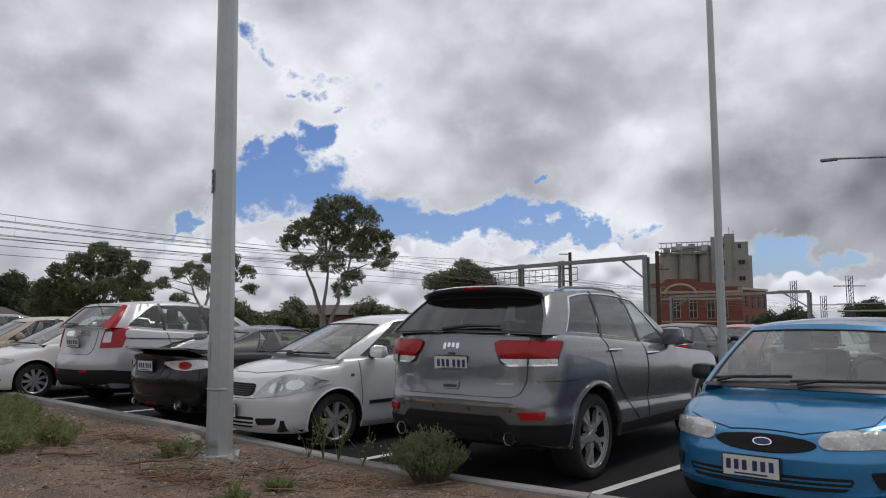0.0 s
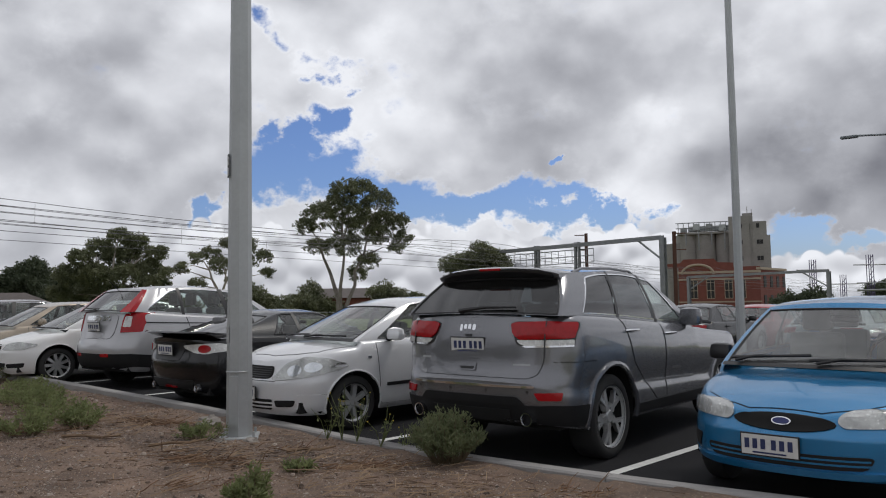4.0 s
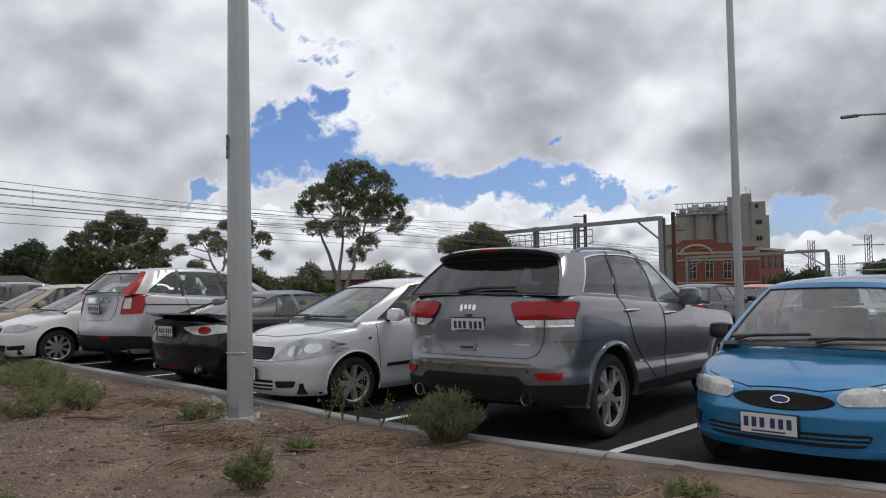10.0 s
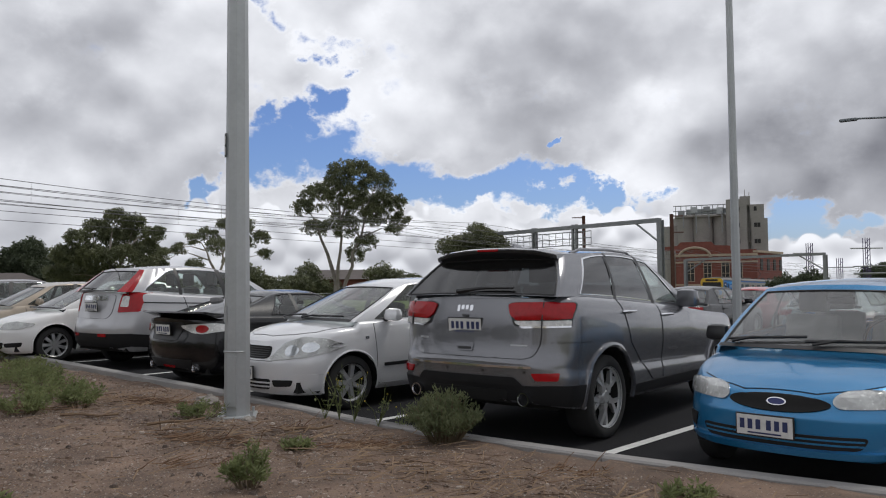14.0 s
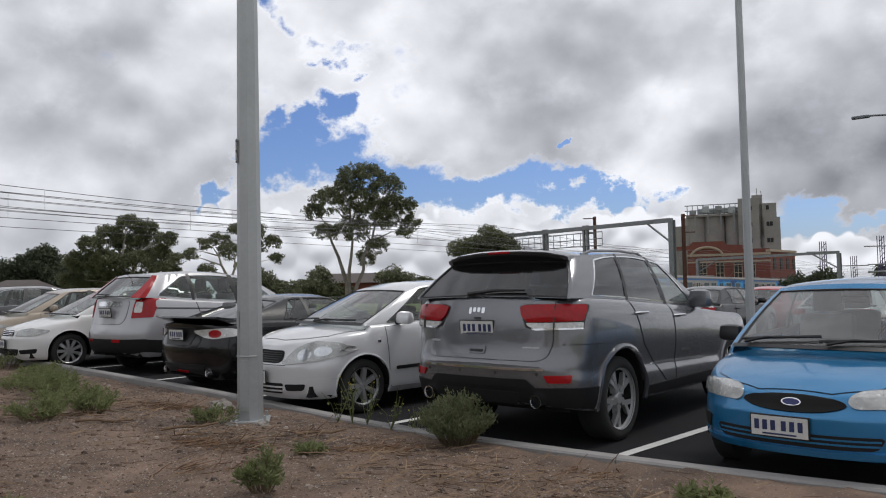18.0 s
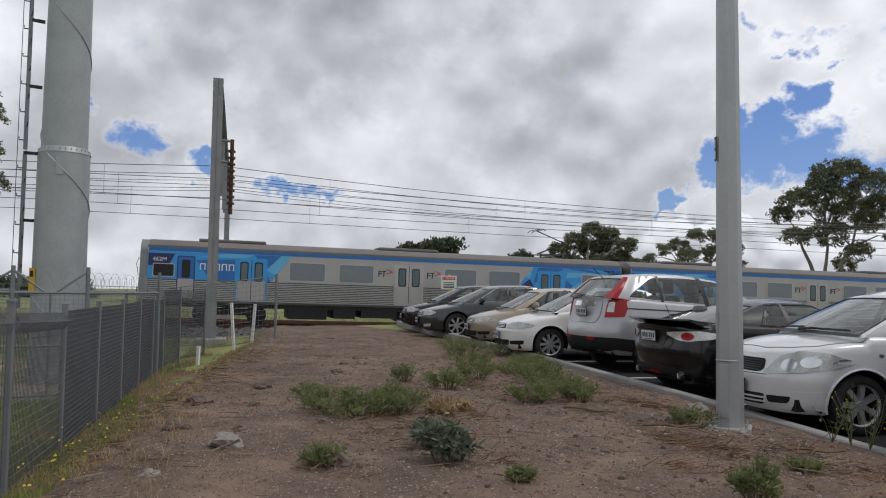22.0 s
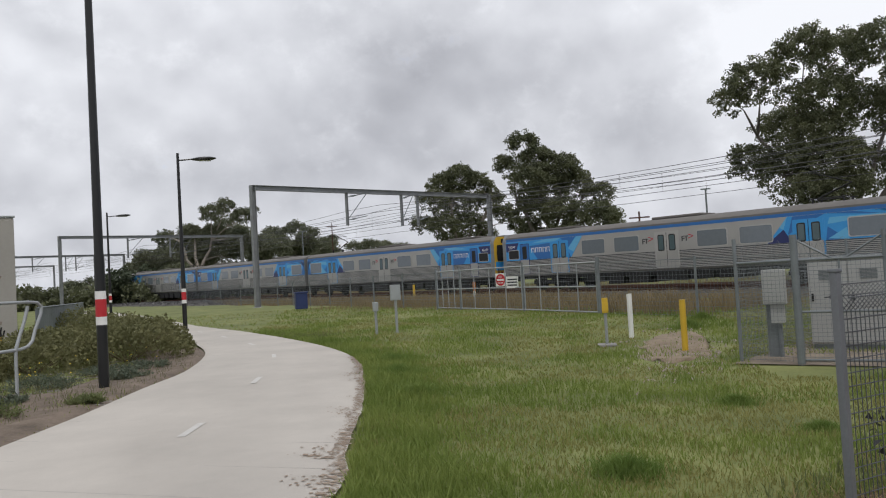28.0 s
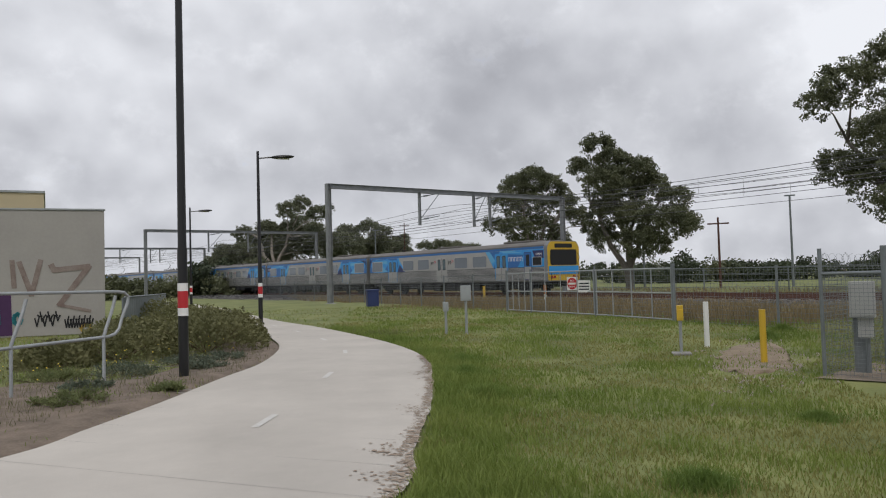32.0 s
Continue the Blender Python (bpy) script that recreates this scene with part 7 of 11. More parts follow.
# ---- the railway ----
def rz(s, n=37.2):
    y = 0.78 * s + 0.626 * n - 0.626 * 35.67
    return rail_z(0.78 * s)


def along(s, n, dz=0.0):
    x, y = -45.73 + 0.626 * s + (n - 35.67) * NX, 0.780 * s + (n - 35.67) * NY
    return (x, y, rail_z(0.78 * s) + dz)


def rail_z(y):
    return 0.07 - 0.005 * y - 0.0185 * max(y - 15, 0)


SS = [-420, -300, -220] + [-170 + 10 * k for k in range(40)] + [260, 330, 450]
rows = []
for s in SS:
    rows.append([along(s, n, z) for n, z in ((29.6, -0.75), (31.6, -0.30), (34.6, -0.17), (39.6, -0.17), (43.5, -0.20), (46.0, -0.75))])
verts = [p for r in rows for p in r]
faces = [(i * 6 + j, i * 6 + j + 1, i * 6 + j + 7, i * 6 + j + 6) for i in range(len(SS) - 1) for j in range(5)]
tagged(mesh_of("ballast_bed", verts, faces, M_BALLAST), "grey crushed stone track bed", kind="structure")
random.seed(5)
verts, faces = [], []
for k in range(9000):
    s, n = random.uniform(-75, 45), random.triangular(29.9, 36.0, 32.0)
    zz = -0.17 if n > 34.6 else lerp(-0.30, -0.17, (n - 31.6) / 3) if n > 31.6 else lerp(-0.75, -0.30, (n - 29.6) / 2)
    x, y, z = along(s, n, zz)
    r = random.uniform(0.05, 0.12)
    b = len(verts)
    for q in range(5):
        verts.append((x + random.uniform(-r, r), y + random.uniform(-r, r), z + random.uniform(-0.02, r)))
    faces += [(b, b + 1, b + 2), (b, b + 2, b + 3), (b, b + 3, b + 4), (b + 1, b + 2, b + 4)]
tagged(mesh_of("ballast_stones", verts, faces, mat("ballast stone", (0.10, 0.098, 0.10), 0.95, scale=3, bscale=12, color2=(0.24, 0.235, 0.23))), "loose grey ballast stones", kind="stuff")
for n in (36.48, 37.92, 41.2, 42.64):
    bm = B()
    rr = []
    for s in SS:
        rr.append([bm.verts.new(along(s, n + d, z)) for d, z in ((-0.07, -0.16), (-0.035, -0.02), (-0.035, 0.0), (0.035, 0.0), (0.035, -0.02), (0.07, -0.16))])
    for a, b in zip(rr, rr[1:]):
        for j in range(5):
            bm.faces.new((a[j], a[j + 1], b[j + 1], b[j]))
    tagged(part("rail", bm, M_RUST, None), "rusty brown steel rail", "rail", "rails")
verts, faces = [], []
for k in range(230):
    s = -80 + k * 0.7
    for n0 in (35.9, 40.6):
        b = len(verts)
        for ds, dn, dz in ((0, 0, -0.2), (0.22, 0, -0.2), (0.22, 2.6, -0.2), (0, 2.6, -0.2), (0, 0, -0.13), (0.22, 0, -0.13), (0.22, 2.6, -0.13), (0, 2.6, -0.13)):
            verts.append(along(s + ds, n0 + dn, dz))
        faces += [(b + 4, b + 5, b + 6, b + 7), (b, b + 1, b + 5, b + 4), (b + 3, b, b + 4, b + 7), (b + 1, b + 2, b + 6, b + 5)]
tagged(mesh_of("sleepers", verts, faces, M_KERB), "pale concrete railway sleepers", kind="stuff")


def hsection(bm, p0, p1, w, d, side):
    """A rolled steel H beam between two points."""
    p0, p1, side = Vector(p0), Vector(p1), Vector(side).normalized()
    ax = (p1 - p0).normalized()
    up = ax.cross(side).normalized()
    for o, ww, tt in ((d / 2 - 0.012, w, 0.024), (-d / 2 + 0.012, w, 0.024), (0, 0.02, d)):
        q = []
        for e in (p0, p1):
            c = e + up * o
            q.append([bm.verts.new(c + side * a * ww / 2 + up * b * tt / 2) for a, b in ((-1, -1), (1, -1), (1, 1), (-1, 1))])
        for i in range(4):
            bm.faces.new((q[0][i - 1], q[0][i], q[1][i], q[1][i - 1]))
        bm.faces.new(q[0])
        bm.faces.new(q[1])
    bmesh.ops.recalc_face_normals(bm, faces=bm.faces[:])


def portal(s, n0=24.0, n1=46.2, hgt=8.0, skew=0.0, arms=(31.5, 36.6, 38.2), zb=None, label="grey steel overhead wire portal across the tracks"):
    p = thing("wire_portal", None, label, "wire portal", "overhead wire portals")
    for n in (n0, n1):
        x, y, z = along(s + skew * (n - n0), n)
        z0 = ground_z(x, y) - 0.1 if zb is None else zb
        bm = B()
        hsection(bm, (x, y, z0), (x, y, rz(s) + hgt), 0.30, 0.34, (TX, TY, 0))
        part("upright", bm, M_STEEL, p)
        bm = B()
        q = lambda r, zz: [bm.verts.new((x + r * a, y + r * b, zz)) for a, b in ((1, 1), (-1, 1), (-1, -1), (1, -1))]
        a, b, c = q(0.30, z0 + 0.06), q(0.30, z0 + 0.10), q(0.20, z0 + 0.14)
        for u_, v_ in ((a, b), (b, c)):
            for i in range(4):
                bm.faces.new((u_[i - 1], u_[i], v_[i], v_[i - 1]))
        bmesh.ops.recalc_face_normals(bm, faces=bm.faces[:])
        part("foot", bm, M_STEEL, p)
        bm = B()
        box(bm, 0.9, 0.9, 0.5, 0, 0, 0, pose(x, y, z0 - (0.2 if s > 0 else 0.42), 0, 0, 51), bevel=0.03)
        part("footing", bm, M_KERB, p, "pale concrete footing")
    bm = B()
    a, b = Vector(along(s, n0, hgt - 0.15)), Vector(along(s + skew * (n1 - n0), n1, hgt - 0.15))
    hsection(bm, a, b, 0.26, 0.34, (TX, TY, 0))
    part("beam", bm, M_STEEL, p)
    if s > 0:
        x, y = along(s, n0)[:2]
        for zz in (5.95, 5.3):
            part("bracket", tube(B(), [(x, y, zz), (x + TX * 0.50, y + TY * 0.50, zz)], 0.045, 6), M_STEEL, p)
        part("insulator_string", tube(B(), [(x + TX * 0.46, y + TY * 0.46, 6.0), (x + TX * 0.46, y + TY * 0.46, 3.7)], 0.06, 8), M_RUST, p)
        for k in range(9):
            part("insulator", tube(B(), [(x + TX * 0.46, y + TY * 0.46, 4.0 + 0.2 * k), (x + TX * 0.46, y + TY * 0.46, 4.06 + 0.2 * k)], 0.11, 10), M_RUST, p)
    s0 = s
    for n in arms:
        s = s0 + skew * (n - n0)
        bm = B()
        x, y, z = along(s, n, hgt - 0.2)
        hsection(bm, (x, y, z), (x, y, z - 2.5), 0.16, 0.18, (TX, TY, 0))
        part("dropper_post", bm, M_STEEL, p)
        bm = B()
        e = 1.8 if n < 33 else 1.2
        for zz in (-0.6, -2.3):
            c0, c1 = along(s, n, hgt + zz), along(s, n + e, hgt + zz + 0.35)
            tube(bm, [c0, c1], 0.035, 6)
            for f in (0.25, 0.33, 0.41):
                m = Vector(c0).lerp(Vector(c1), f)
                tube(bm, [m - Vector((0, 0, 0.02)), m + Vector((0.02, 0.02, 0.02))], 0.085, 8)
        tube(bm, [along(s, n, hgt - 2.3), along(s, n + e, hgt - 0.3)], 0.03, 6)
        part("cantilever_arm", bm, M_GALV_DK, p)


for s, skew in ((27.95, 0.011), (-17.6, 0.0), (-64.2, 0.0), (-110.0, 0.0), (-156.0, 0.0), (-202.0, 0.0)):
    portal(s, skew=skew)

# overhead wires
for n, hs in ((33.2, 6.8), (37.2, 7.05), (41.9, 7.0)):
    for h, sag, name in ((hs, 0.7, "catenary_wire"), (5.35, 0.05, "contact_wire"), (hs - 0.55, 0.35, "feeder_wire")):
        bm = B()
        pts = []
        for s in range(-420, 301, 4):
            f = ((s - 28.0) / 45.8) % 1.0
            pts.append(along(s, n + 0.12 * (1 if h > 6 else -1), h - sag * 4 * f * (1 - f)))
        tube(bm, pts, 0.014, 4, caps=False)
        tagged(part(name, bm, M_WIRE, None), "thin dark overhead railway wire", "wire", "overhead wires")
    bm = B()
    for k in range(-30, 24):
        s = k * 9.16 + 5.1
        f = ((s - 28.0) / 45.8) % 1.0
        tube(bm, [along(s, n, hs - 0.7 * 4 * f * (1 - f)), along(s, n, 5.33)], 0.007, 3, caps=False)
    tagged(part("dropper_wires", bm, M_WIRE, None), "thin vertical dropper wires", kind="stuff")
for n, h in ((45.5, 7.3), (45.5, 7.9)):
    bm = B()
    pts = []
    for s in range(-420, 301, 4):
        f = ((s - 28.0) / 45.8) % 1.0
        pts.append(along(s, n, h - 0.8 * 4 * f * (1 - f)))
    tube(bm, pts, 0.014, 4, caps=False)
    tagged(part("feeder_wire", bm, M_WIRE, None), "thin dark overhead railway wire", "wire", "overhead wires")

# ---- fences and the telecom compound ----
def mesh_panel(bm, a, b, z0a, z0b, h, step=0.05, hstep=0.2, r=0.0022, roll=False, skip=0.0):
    """Welded wire mesh between two posts."""
    a, b = Vector(a), Vector(b)
    L = (b - a).length
    d = (b - a) / L
    nrm = Vector((-d.y, d.x))
    n = int(L / step)
    for k in range(1, n):
        p = a + d * (k * L / n)
        zb = lerp(z0a, z0b, k / n) + 0.04
        zt = lerp(z0a, z0b, k / n) + h
        if roll:
            o = nrm * 0.07
            pts = [(p.x, p.y, zb), (p.x, p.y, zt - 0.17), (p.x + o.x, p.y + o.y, zt - 0.09), (p.x, p.y, zt - 0.02), (p.x - o.x, p.y - o.y, zt - 0.09), (p.x, p.y, zt - 0.17)]
        else:
            pts = [(p.x, p.y, zb), (p.x, p.y, zt)]
        tube(bm, pts, r, 4, caps=False)
    z = 0.06
    while z < h - (0.16 if roll else 0.0):
        tube(bm, [(a.x, a.y, z0a + z), (b.x, b.y, z0b + z)], r * 1.25, 4, caps=False)
        z += hstep
    if roll:
        for o, zz in ((0.07, 0.09), (-0.07, 0.09), (0, 0.02)):
            tube(bm, [(a.x + nrm.x * o, a.y + nrm.y * o, z0a + h - zz), (b.x + nrm.x * o, b.y + nrm.y * o, z0b + h - zz)], r * 1.25, 4, caps=False)


def post(bm, x, y, z, h, s=0.044):
    box(bm, s, s, h, 0, 0, 0, pose(x, y, z, 0, 0, 43), bevel=0.006)
    box(bm, s + 0.012, s + 0.012, 0.02, 0, 0, h, pose(x, y, z, 0, 0, 43), bevel=0.004)


M_FENCE = mat("dull grey fence coating", (0.095, 0.10, 0.112), 0.5, metal=0.3, vary=0.15, scale=3)
NEAR = [(-4.82, 1.35), (-5.73, 2.52), (-7.2, 3.68), (-8.6, 4.83), (-9.9, 5.93), (-11.2, 7.03), (-12.5, 8.13), (-13.8, 9.23), (-14.9, 10.4), (-15.6, 11.6)]
M_FPOST = mat("grey fence post", (0.20, 0.21, 0.225), 0.5, metal=0.3, vary=0.15, scale=3)
fence = thing("mesh_fence", None, "grey fine welded mesh fence between square posts", "fence", "fences")
for i, (x, y) in enumerate(NEAR):
    z = -0.22 if i > 1 else -0.16
    bm = B()
    post(bm, x, y, z - 0.1, 1.55 if i < 8 else 1.75)
    part("post", bm, M_FPOST, fence)
    if i:
        bm = B()
        mesh_panel(bm, NEAR[i - 1], (x, y), -0.16 if i < 3 else -0.22, z, 1.40 if i < 8 else 1.6, r=0.0028, step=0.040 if i < 3 else 0.026, hstep=0.075 if i < 3 else 0.05, roll=i < 3)
        part("mesh_panel", bm, M_FENCE, fence)
# torn leaves caught in the mesh
bm = B()
for k in range(14):
    c = Vector((-5.10, 1.60, 0.35)) + Vector((random.uniform(-0.03, 0.03), random.uniform(-0.03, 0.03), random.uniform(-0.14, 0.12)))
    q = [c + Vector((random.uniform(-0.03, 0.03), random.uniform(-0.03, 0.03), random.uniform(-0.03, 0.03))) for _ in range(3)]
    bm.faces.new([bm.verts.new(p) for p in q])
tagged(part("litter", bm, M_TRIM, None), "dark torn plastic scrap caught in mesh", "litter")

# the compound
comp = thing("compound_fence", None, "galvanised security fence and gates with razor wire", "fence", "fences")
CORN = [(-12.72, 2.38), (-12.15, 3.10), (-11.75, 4.18), (-11.30, 5.10), (-10.95, 6.0), (-12.6, 8.3), (-17.6, 9.6), (-18.2, 5.8)]
for i, (x, y) in enumerate(CORN):
    bm = B()
    tube(bm, [(x, y, -0.35), (x, y, 1.70)], 0.03 if i != 1 else 0.055, 10)
    part("post", bm, M_GALV_DK, comp)
    j = (i + 1) % len(CORN)
    bm = B()
    mesh_panel(bm, CORN[i], CORN[j], -0.22, -0.22, 1.54, step=0.06, hstep=0.06, r=0.0022)
    part("mesh_panel", bm, M_GALV_DK, comp)
    for zz in (-0.14, 0.56, 1.32):
        if i in (1, 2, 3) or zz > 1:
            part("rail", tube(B(), [(*CORN[i], zz), (*CORN[j], zz)], 0.02, 8), M_GALV_DK, comp)
    if i in (1, 2, 3):
        a, b = Vector((*CORN[i], 0)), Vector((*CORN[j], 0))
        m = a.lerp(b, 0.5)
        for q0, q1 in ((a + Vector((0, 0, 1.64)), a.lerp(b, 0.42) + Vector((0, 0, 1.33))), (b + Vector((0, 0, 1.64)), b.lerp(a, 0.42) + Vector((0, 0, 1.33))), (m + Vector((0, 0, -0.14)), m + Vector((0, 0, 1.32)))):
            part("gate_brace", tube(B(), [q0, q1], 0.018, 6), M_GALV_DK, comp)
    # razor coil
    a, b = Vector((*CORN[i], 1.50)), Vector((*CORN[j], 1.50))
    n = max(3, int((b - a).length / 0.28))
    d = (b - a).normalized()
    bm = B()
    tube(bm, [a.lerp(b, k / (n * 12)) + d * 0.0 + Vector((-d.y, d.x, 0)) * 0.05 * math.cos(k * math.pi / 6) + Vector((0, 0, 0.13 * math.sin(k * math.pi / 6))) for k in range(n * 12 + 1)], 0.0022, 4)
    part("razor_coil", bm, M_GALV_DK, comp)
# concrete slab, cabinets
M_SANDY = mat("sandy gravel", (0.16, 0.125, 0.092), 0.95, scale=2.2, bump=0.6, bscale=40, color2=(0.33, 0.275, 0.21), detail=10)
speckle(M_SANDY, 40, 0.45, 0.25, (0.30, 0.29, 0.275))
slab_ob = mesh_of("compound_slab", [(-12.5, 2.2, -0.2), (-10.9, 5.6, -0.2), (-12.7, 8.2, -0.2), (-17.5, 9.4, -0.2), (-18, 5.8, -0.2)], [(0, 1, 2, 3, 4)], M_SANDY)
tagged(slab_ob, "sandy gravel compound floor", kind="structure")
M_CAB = mat("pale grey cabinet enamel", (0.38, 0.385, 0.375), 0.45, vary=0.06, scale=1.5)


def cabinet(x, y, z, w, d, h, turn, label, doors=2, plinth=0.1):
    c = thing("equipment_cabinet", pose(x, y, z, 0, 0, turn), label, "cabinet", "equipment cabinets")
    bm = B()
    box(bm, w, d, h - plinth, 0, 0, plinth, bevel=0.012)
    box(bm, w + 0.05, d + 0.05, 0.05, 0, 0, h, bevel=0.012)
    part("body", bm, M_CAB, c)
    bm = B()
    box(bm, w - 0.06, d - 0.06, plinth, 0, 0, 0)
    part("plinth", bm, M_GALV_DK, c)
    for k in range(doors):
        dw = w / doors
        xc = -w / 2 + dw * (k + 0.5)
        bm = B()
        box(bm, dw - 0.02, 0.02, h - plinth - 0.06, xc, -d / 2 - 0.008, plinth + 0.03, bevel=0.006)
        dd = part("door", bm, M_CAB, c)
        bm = B()
        for q in range(8):
            box(bm, dw * 0.42, 0.012, 0.012, xc, -d / 2 - 0.022, h - 0.32 + q * 0.022)
        part("vent", bm, M_GALV_DK, dd)
        bm = B()
        box(bm, 0.035, 0.03, 0.13, xc - dw * 0.4, -d / 2 - 0.025, h * 0.55, bevel=0.008)
        part("lock", bm, M_TRIM, dd)
    return c


cabinet(-14.08, 4.50, -0.22, 1.22, 0.75, 1.50, 64, "large pale grey two-door equipment cabinet")
mb = thing("meter_box", pose(-13.1, 3.02, -0.22, 0, 0, 72), "pale grey meter box on a steel post", "meter box")
bm = B()
box(bm, 0.34, 0.28, 0.55, 0, 0, 0.86, bevel=0.01)
part("box", bm, M_CAB, mb)
bm = B()
box(bm, 0.30, 0.012, 0.49, 0, -0.146, 0.89, bevel=0.004)
part("door", bm, M_CAB, mb)
bm = B()
box(bm, 0.20, 0.16, 0.30, 0.03, 0, 0.56, bevel=0.008)
part("lower_box", bm, M_CAB, mb)
bm = B()
box(bm, 0.16, 0.08, 0.9, -0.06, 0.05, 0)
tube(bm, [(0.05, 0, 0), (0.05, 0, 0.55)], 0.03, 8)
part("post", bm, M_GALV_DK, mb)

# marker posts
for x, y, h, r, m, label in ((-17.16, 1.02, 0.98, 0.055, M_WHITE, "white marker post in the grass"), (-14.38, 1.76, 0.93, 0.055, M_YELLOW, "yellow marker post in the grass")):
    p = thing("marker_post", pose(x, y, -0.22), label, "marker post")
    bm = B()
    tube(bm, [(0, 0, -0.1), (0, 0, h)], r, 16)
    part("post", bm, m, p, smooth=40)
    bm = B()
    tube(bm, [(0, 0, h), (0, 0, h + 0.012)], r * 1.04, 16)
    part("cap", bm, m, p)
p = thing("marker_post", pose(-15.85, 0.45, -0.22), "grey post with an orange head on a concrete pad", "marker post")
bm = B()
tube(bm, [(0, 0, 0), (0, 0, 0.75)], 0.03, 10)
part("post", bm, M_GALV, p)
bm = B()
box(bm, 0.12, 0.12, 0.30, 0, 0, 0.68, bevel=0.01)
part("head", bm, M_YELLOW, p, "orange plastic head")
bm = B()
box(bm, 0.05, 0.125, 0.18, 0.045, 0, 0.72, bevel=0.006)
part("reflector", bm, M_YELLOW, p)
bm = B()
box(bm, 0.38, 0.38, 0.06, 0, 0, 0.0, bevel=0.02)
part("pad", bm, M_KERB, p)
for x, y, h, white in ((-42.77, -5.83, 1.3, True), (-47.7, -10.4, 1.25, False)):
    p = thing("marker_post", pose(x, y, soft_ground(x, y)), "orange-topped white marker post by the track" if white else "yellow marker post by the track", "marker post")
    part("post", tube(B(), [(0, 0, -0.1), (0, 0, h * 0.6)], 0.07, 10), M_WHITE if white else M_YELLOW, p, smooth=40)
    part("head", tube(B(), [(0, 0, h * 0.6), (0, 0, h)], 0.085, 10), M_AMBER if white else M_YELLOW, p, smooth=40)
for x, y, hp, w, hb in ((-19.3, -5.25, 0.62, 0.14, 0.24), (-19.32, -4.71, 0.88, 0.26, 0.40)):
    p = thing("signal_box", pose(x, y, -0.05, 0, 0, 20), "small grey terminal box on a steel post", "terminal box")
    bm = B()
    tube(bm, [(0, 0, 0), (0, 0, hp + 0.2)], 0.035, 8)
    part("post", bm, M_GALV, p)
    bm = B()
    box(bm, 0.16, w, hb, 0, 0, hp, bevel=0.01)
    bx = part("box", bm, M_GALV, p)
    bm = B()
    box(bm, 0.012, w * 0.85, hb * 0.8, 0.085, 0, hp + hb * 0.1)
    part("lid", bm, M_GALV, bx)
M_BIN = mat("dark blue plastic", (0.02, 0.035, 0.12), 0.5)
p = thing("litter_bin", pose(-38.9, -14.7, -0.05, 0, 0, 30), "dark blue square litter bin by the railway fence", "bin")
bm = B()
box(bm, 0.62, 0.62, 0.85, 0, 0, 0.1, bevel=0.04)
part("bin_body", bm, M_BIN, p)
bm = B()
box(bm, 0.68, 0.68, 0.1, 0, 0, 0.92, bevel=0.03)
part("lid", bm, M_BIN, p)

# the fence along the railway, with its gates
RF = [(-14.2, 12.6), (-15.9, 9.7), (-18.6, 6.0), (-21.0, 3.0), (-23.35, 0.55), (-26.55, -1.92), (-30.0, -4.66), (-31.6, -5.9), (-34.3, -8.0), (-36.9, -10.1), (-39.5, -12.1), (-42.2, -14.2), (-45, -16.4), (-48, -18.7), (-51, -21.0), (-55, -24.2), (-60, -28), (-66, -32.8), (-73, -38), (-82, -45)]
rf = thing("railway_fence", None, "galvanised wire mesh fence along the railway", "fence", "fences")
gate = thing("railway_gate", None, "double galvanised mesh gate in the railway fence", "gate")
for i, (x, y) in enumerate(RF):
    g = 4 <= i <= 7
    z = ground_z(x, y)
    bm = B()
    tube(bm, [(x, y, z - 0.1), (x, y, z + (1.72 if g else 1.62))], 0.06 if i in (4, 7) else 0.035, 8)
    part("post", bm, M_GALV_DK, gate if g else rf)
    if i and (x, y) != RF[0]:
        px, py = RF[i - 1]
        zp = ground_z(px, py)
        isg = 5 <= i <= 7
        bm = B()
        mesh_panel(bm, (px, py), (x, y), zp, z, 1.55, step=0.12 if i > 3 else 0.10, hstep=0.12, r=0.003)
        part("mesh_panel", bm, M_GALV_DK, gate if isg else rf)
        if isg:
            for zz in (0.08, 0.85, 1.58):
                part("gate_rail", tube(B(), [(px, py, zp + zz), (x, y, z + zz)], 0.024, 8), M_GALV, gate)
            for f in (0.02, 0.25, 0.5, 0.75, 0.98):
                xx, yy = lerp(px, x, f), lerp(py, y, f)
                part("gate_bar", tube(B(), [(xx, yy, z + 0.08), (xx, yy, z + 1.58)], 0.02, 8), M_GALV, gate)
        else:
            bm = B()
            tube(bm, [(px, py, zp + 1.56), (x, y, z + 1.56)], 0.012, 6)
            part("top_wire", bm, M_GALV_DK, rf)
# the red sign on the gate
gx, gy = -27.6, -2.75
sg = thing("no_entry_sign", pose(gx, gy, 1.12, 90, 0, 57.5), "round red no entry sign on the gate", "sign")
bm = B()
tube(bm, [(0, 0, 0.05), (0, 0, 0.07)], 0.33, 4)
bmesh.ops.rotate(bm, verts=bm.verts[:], cent=(0, 0, 0), matrix=Matrix.Rotation(math.pi / 4, 3, "Z"))
part("backing", bm, M_WHITE, sg)
bm = B()
tube(bm, [(0, 0, 0.07), (0, 0, 0.078)], 0.21, 32)
part("red_disc", bm, M_RED, sg)
bm = B()
box(bm, 0.32, 0.07, 0.008, 0, 0, 0.076)
part("white_bar", bm, M_WHITE, sg)
words("word_no", "NO", 0.095, M_WHITE, pose(0, 0.105, 0.081), sg)
words("word_entry", "ENTRY", 0.085, M_WHITE, pose(0, -0.115, 0.081), sg)
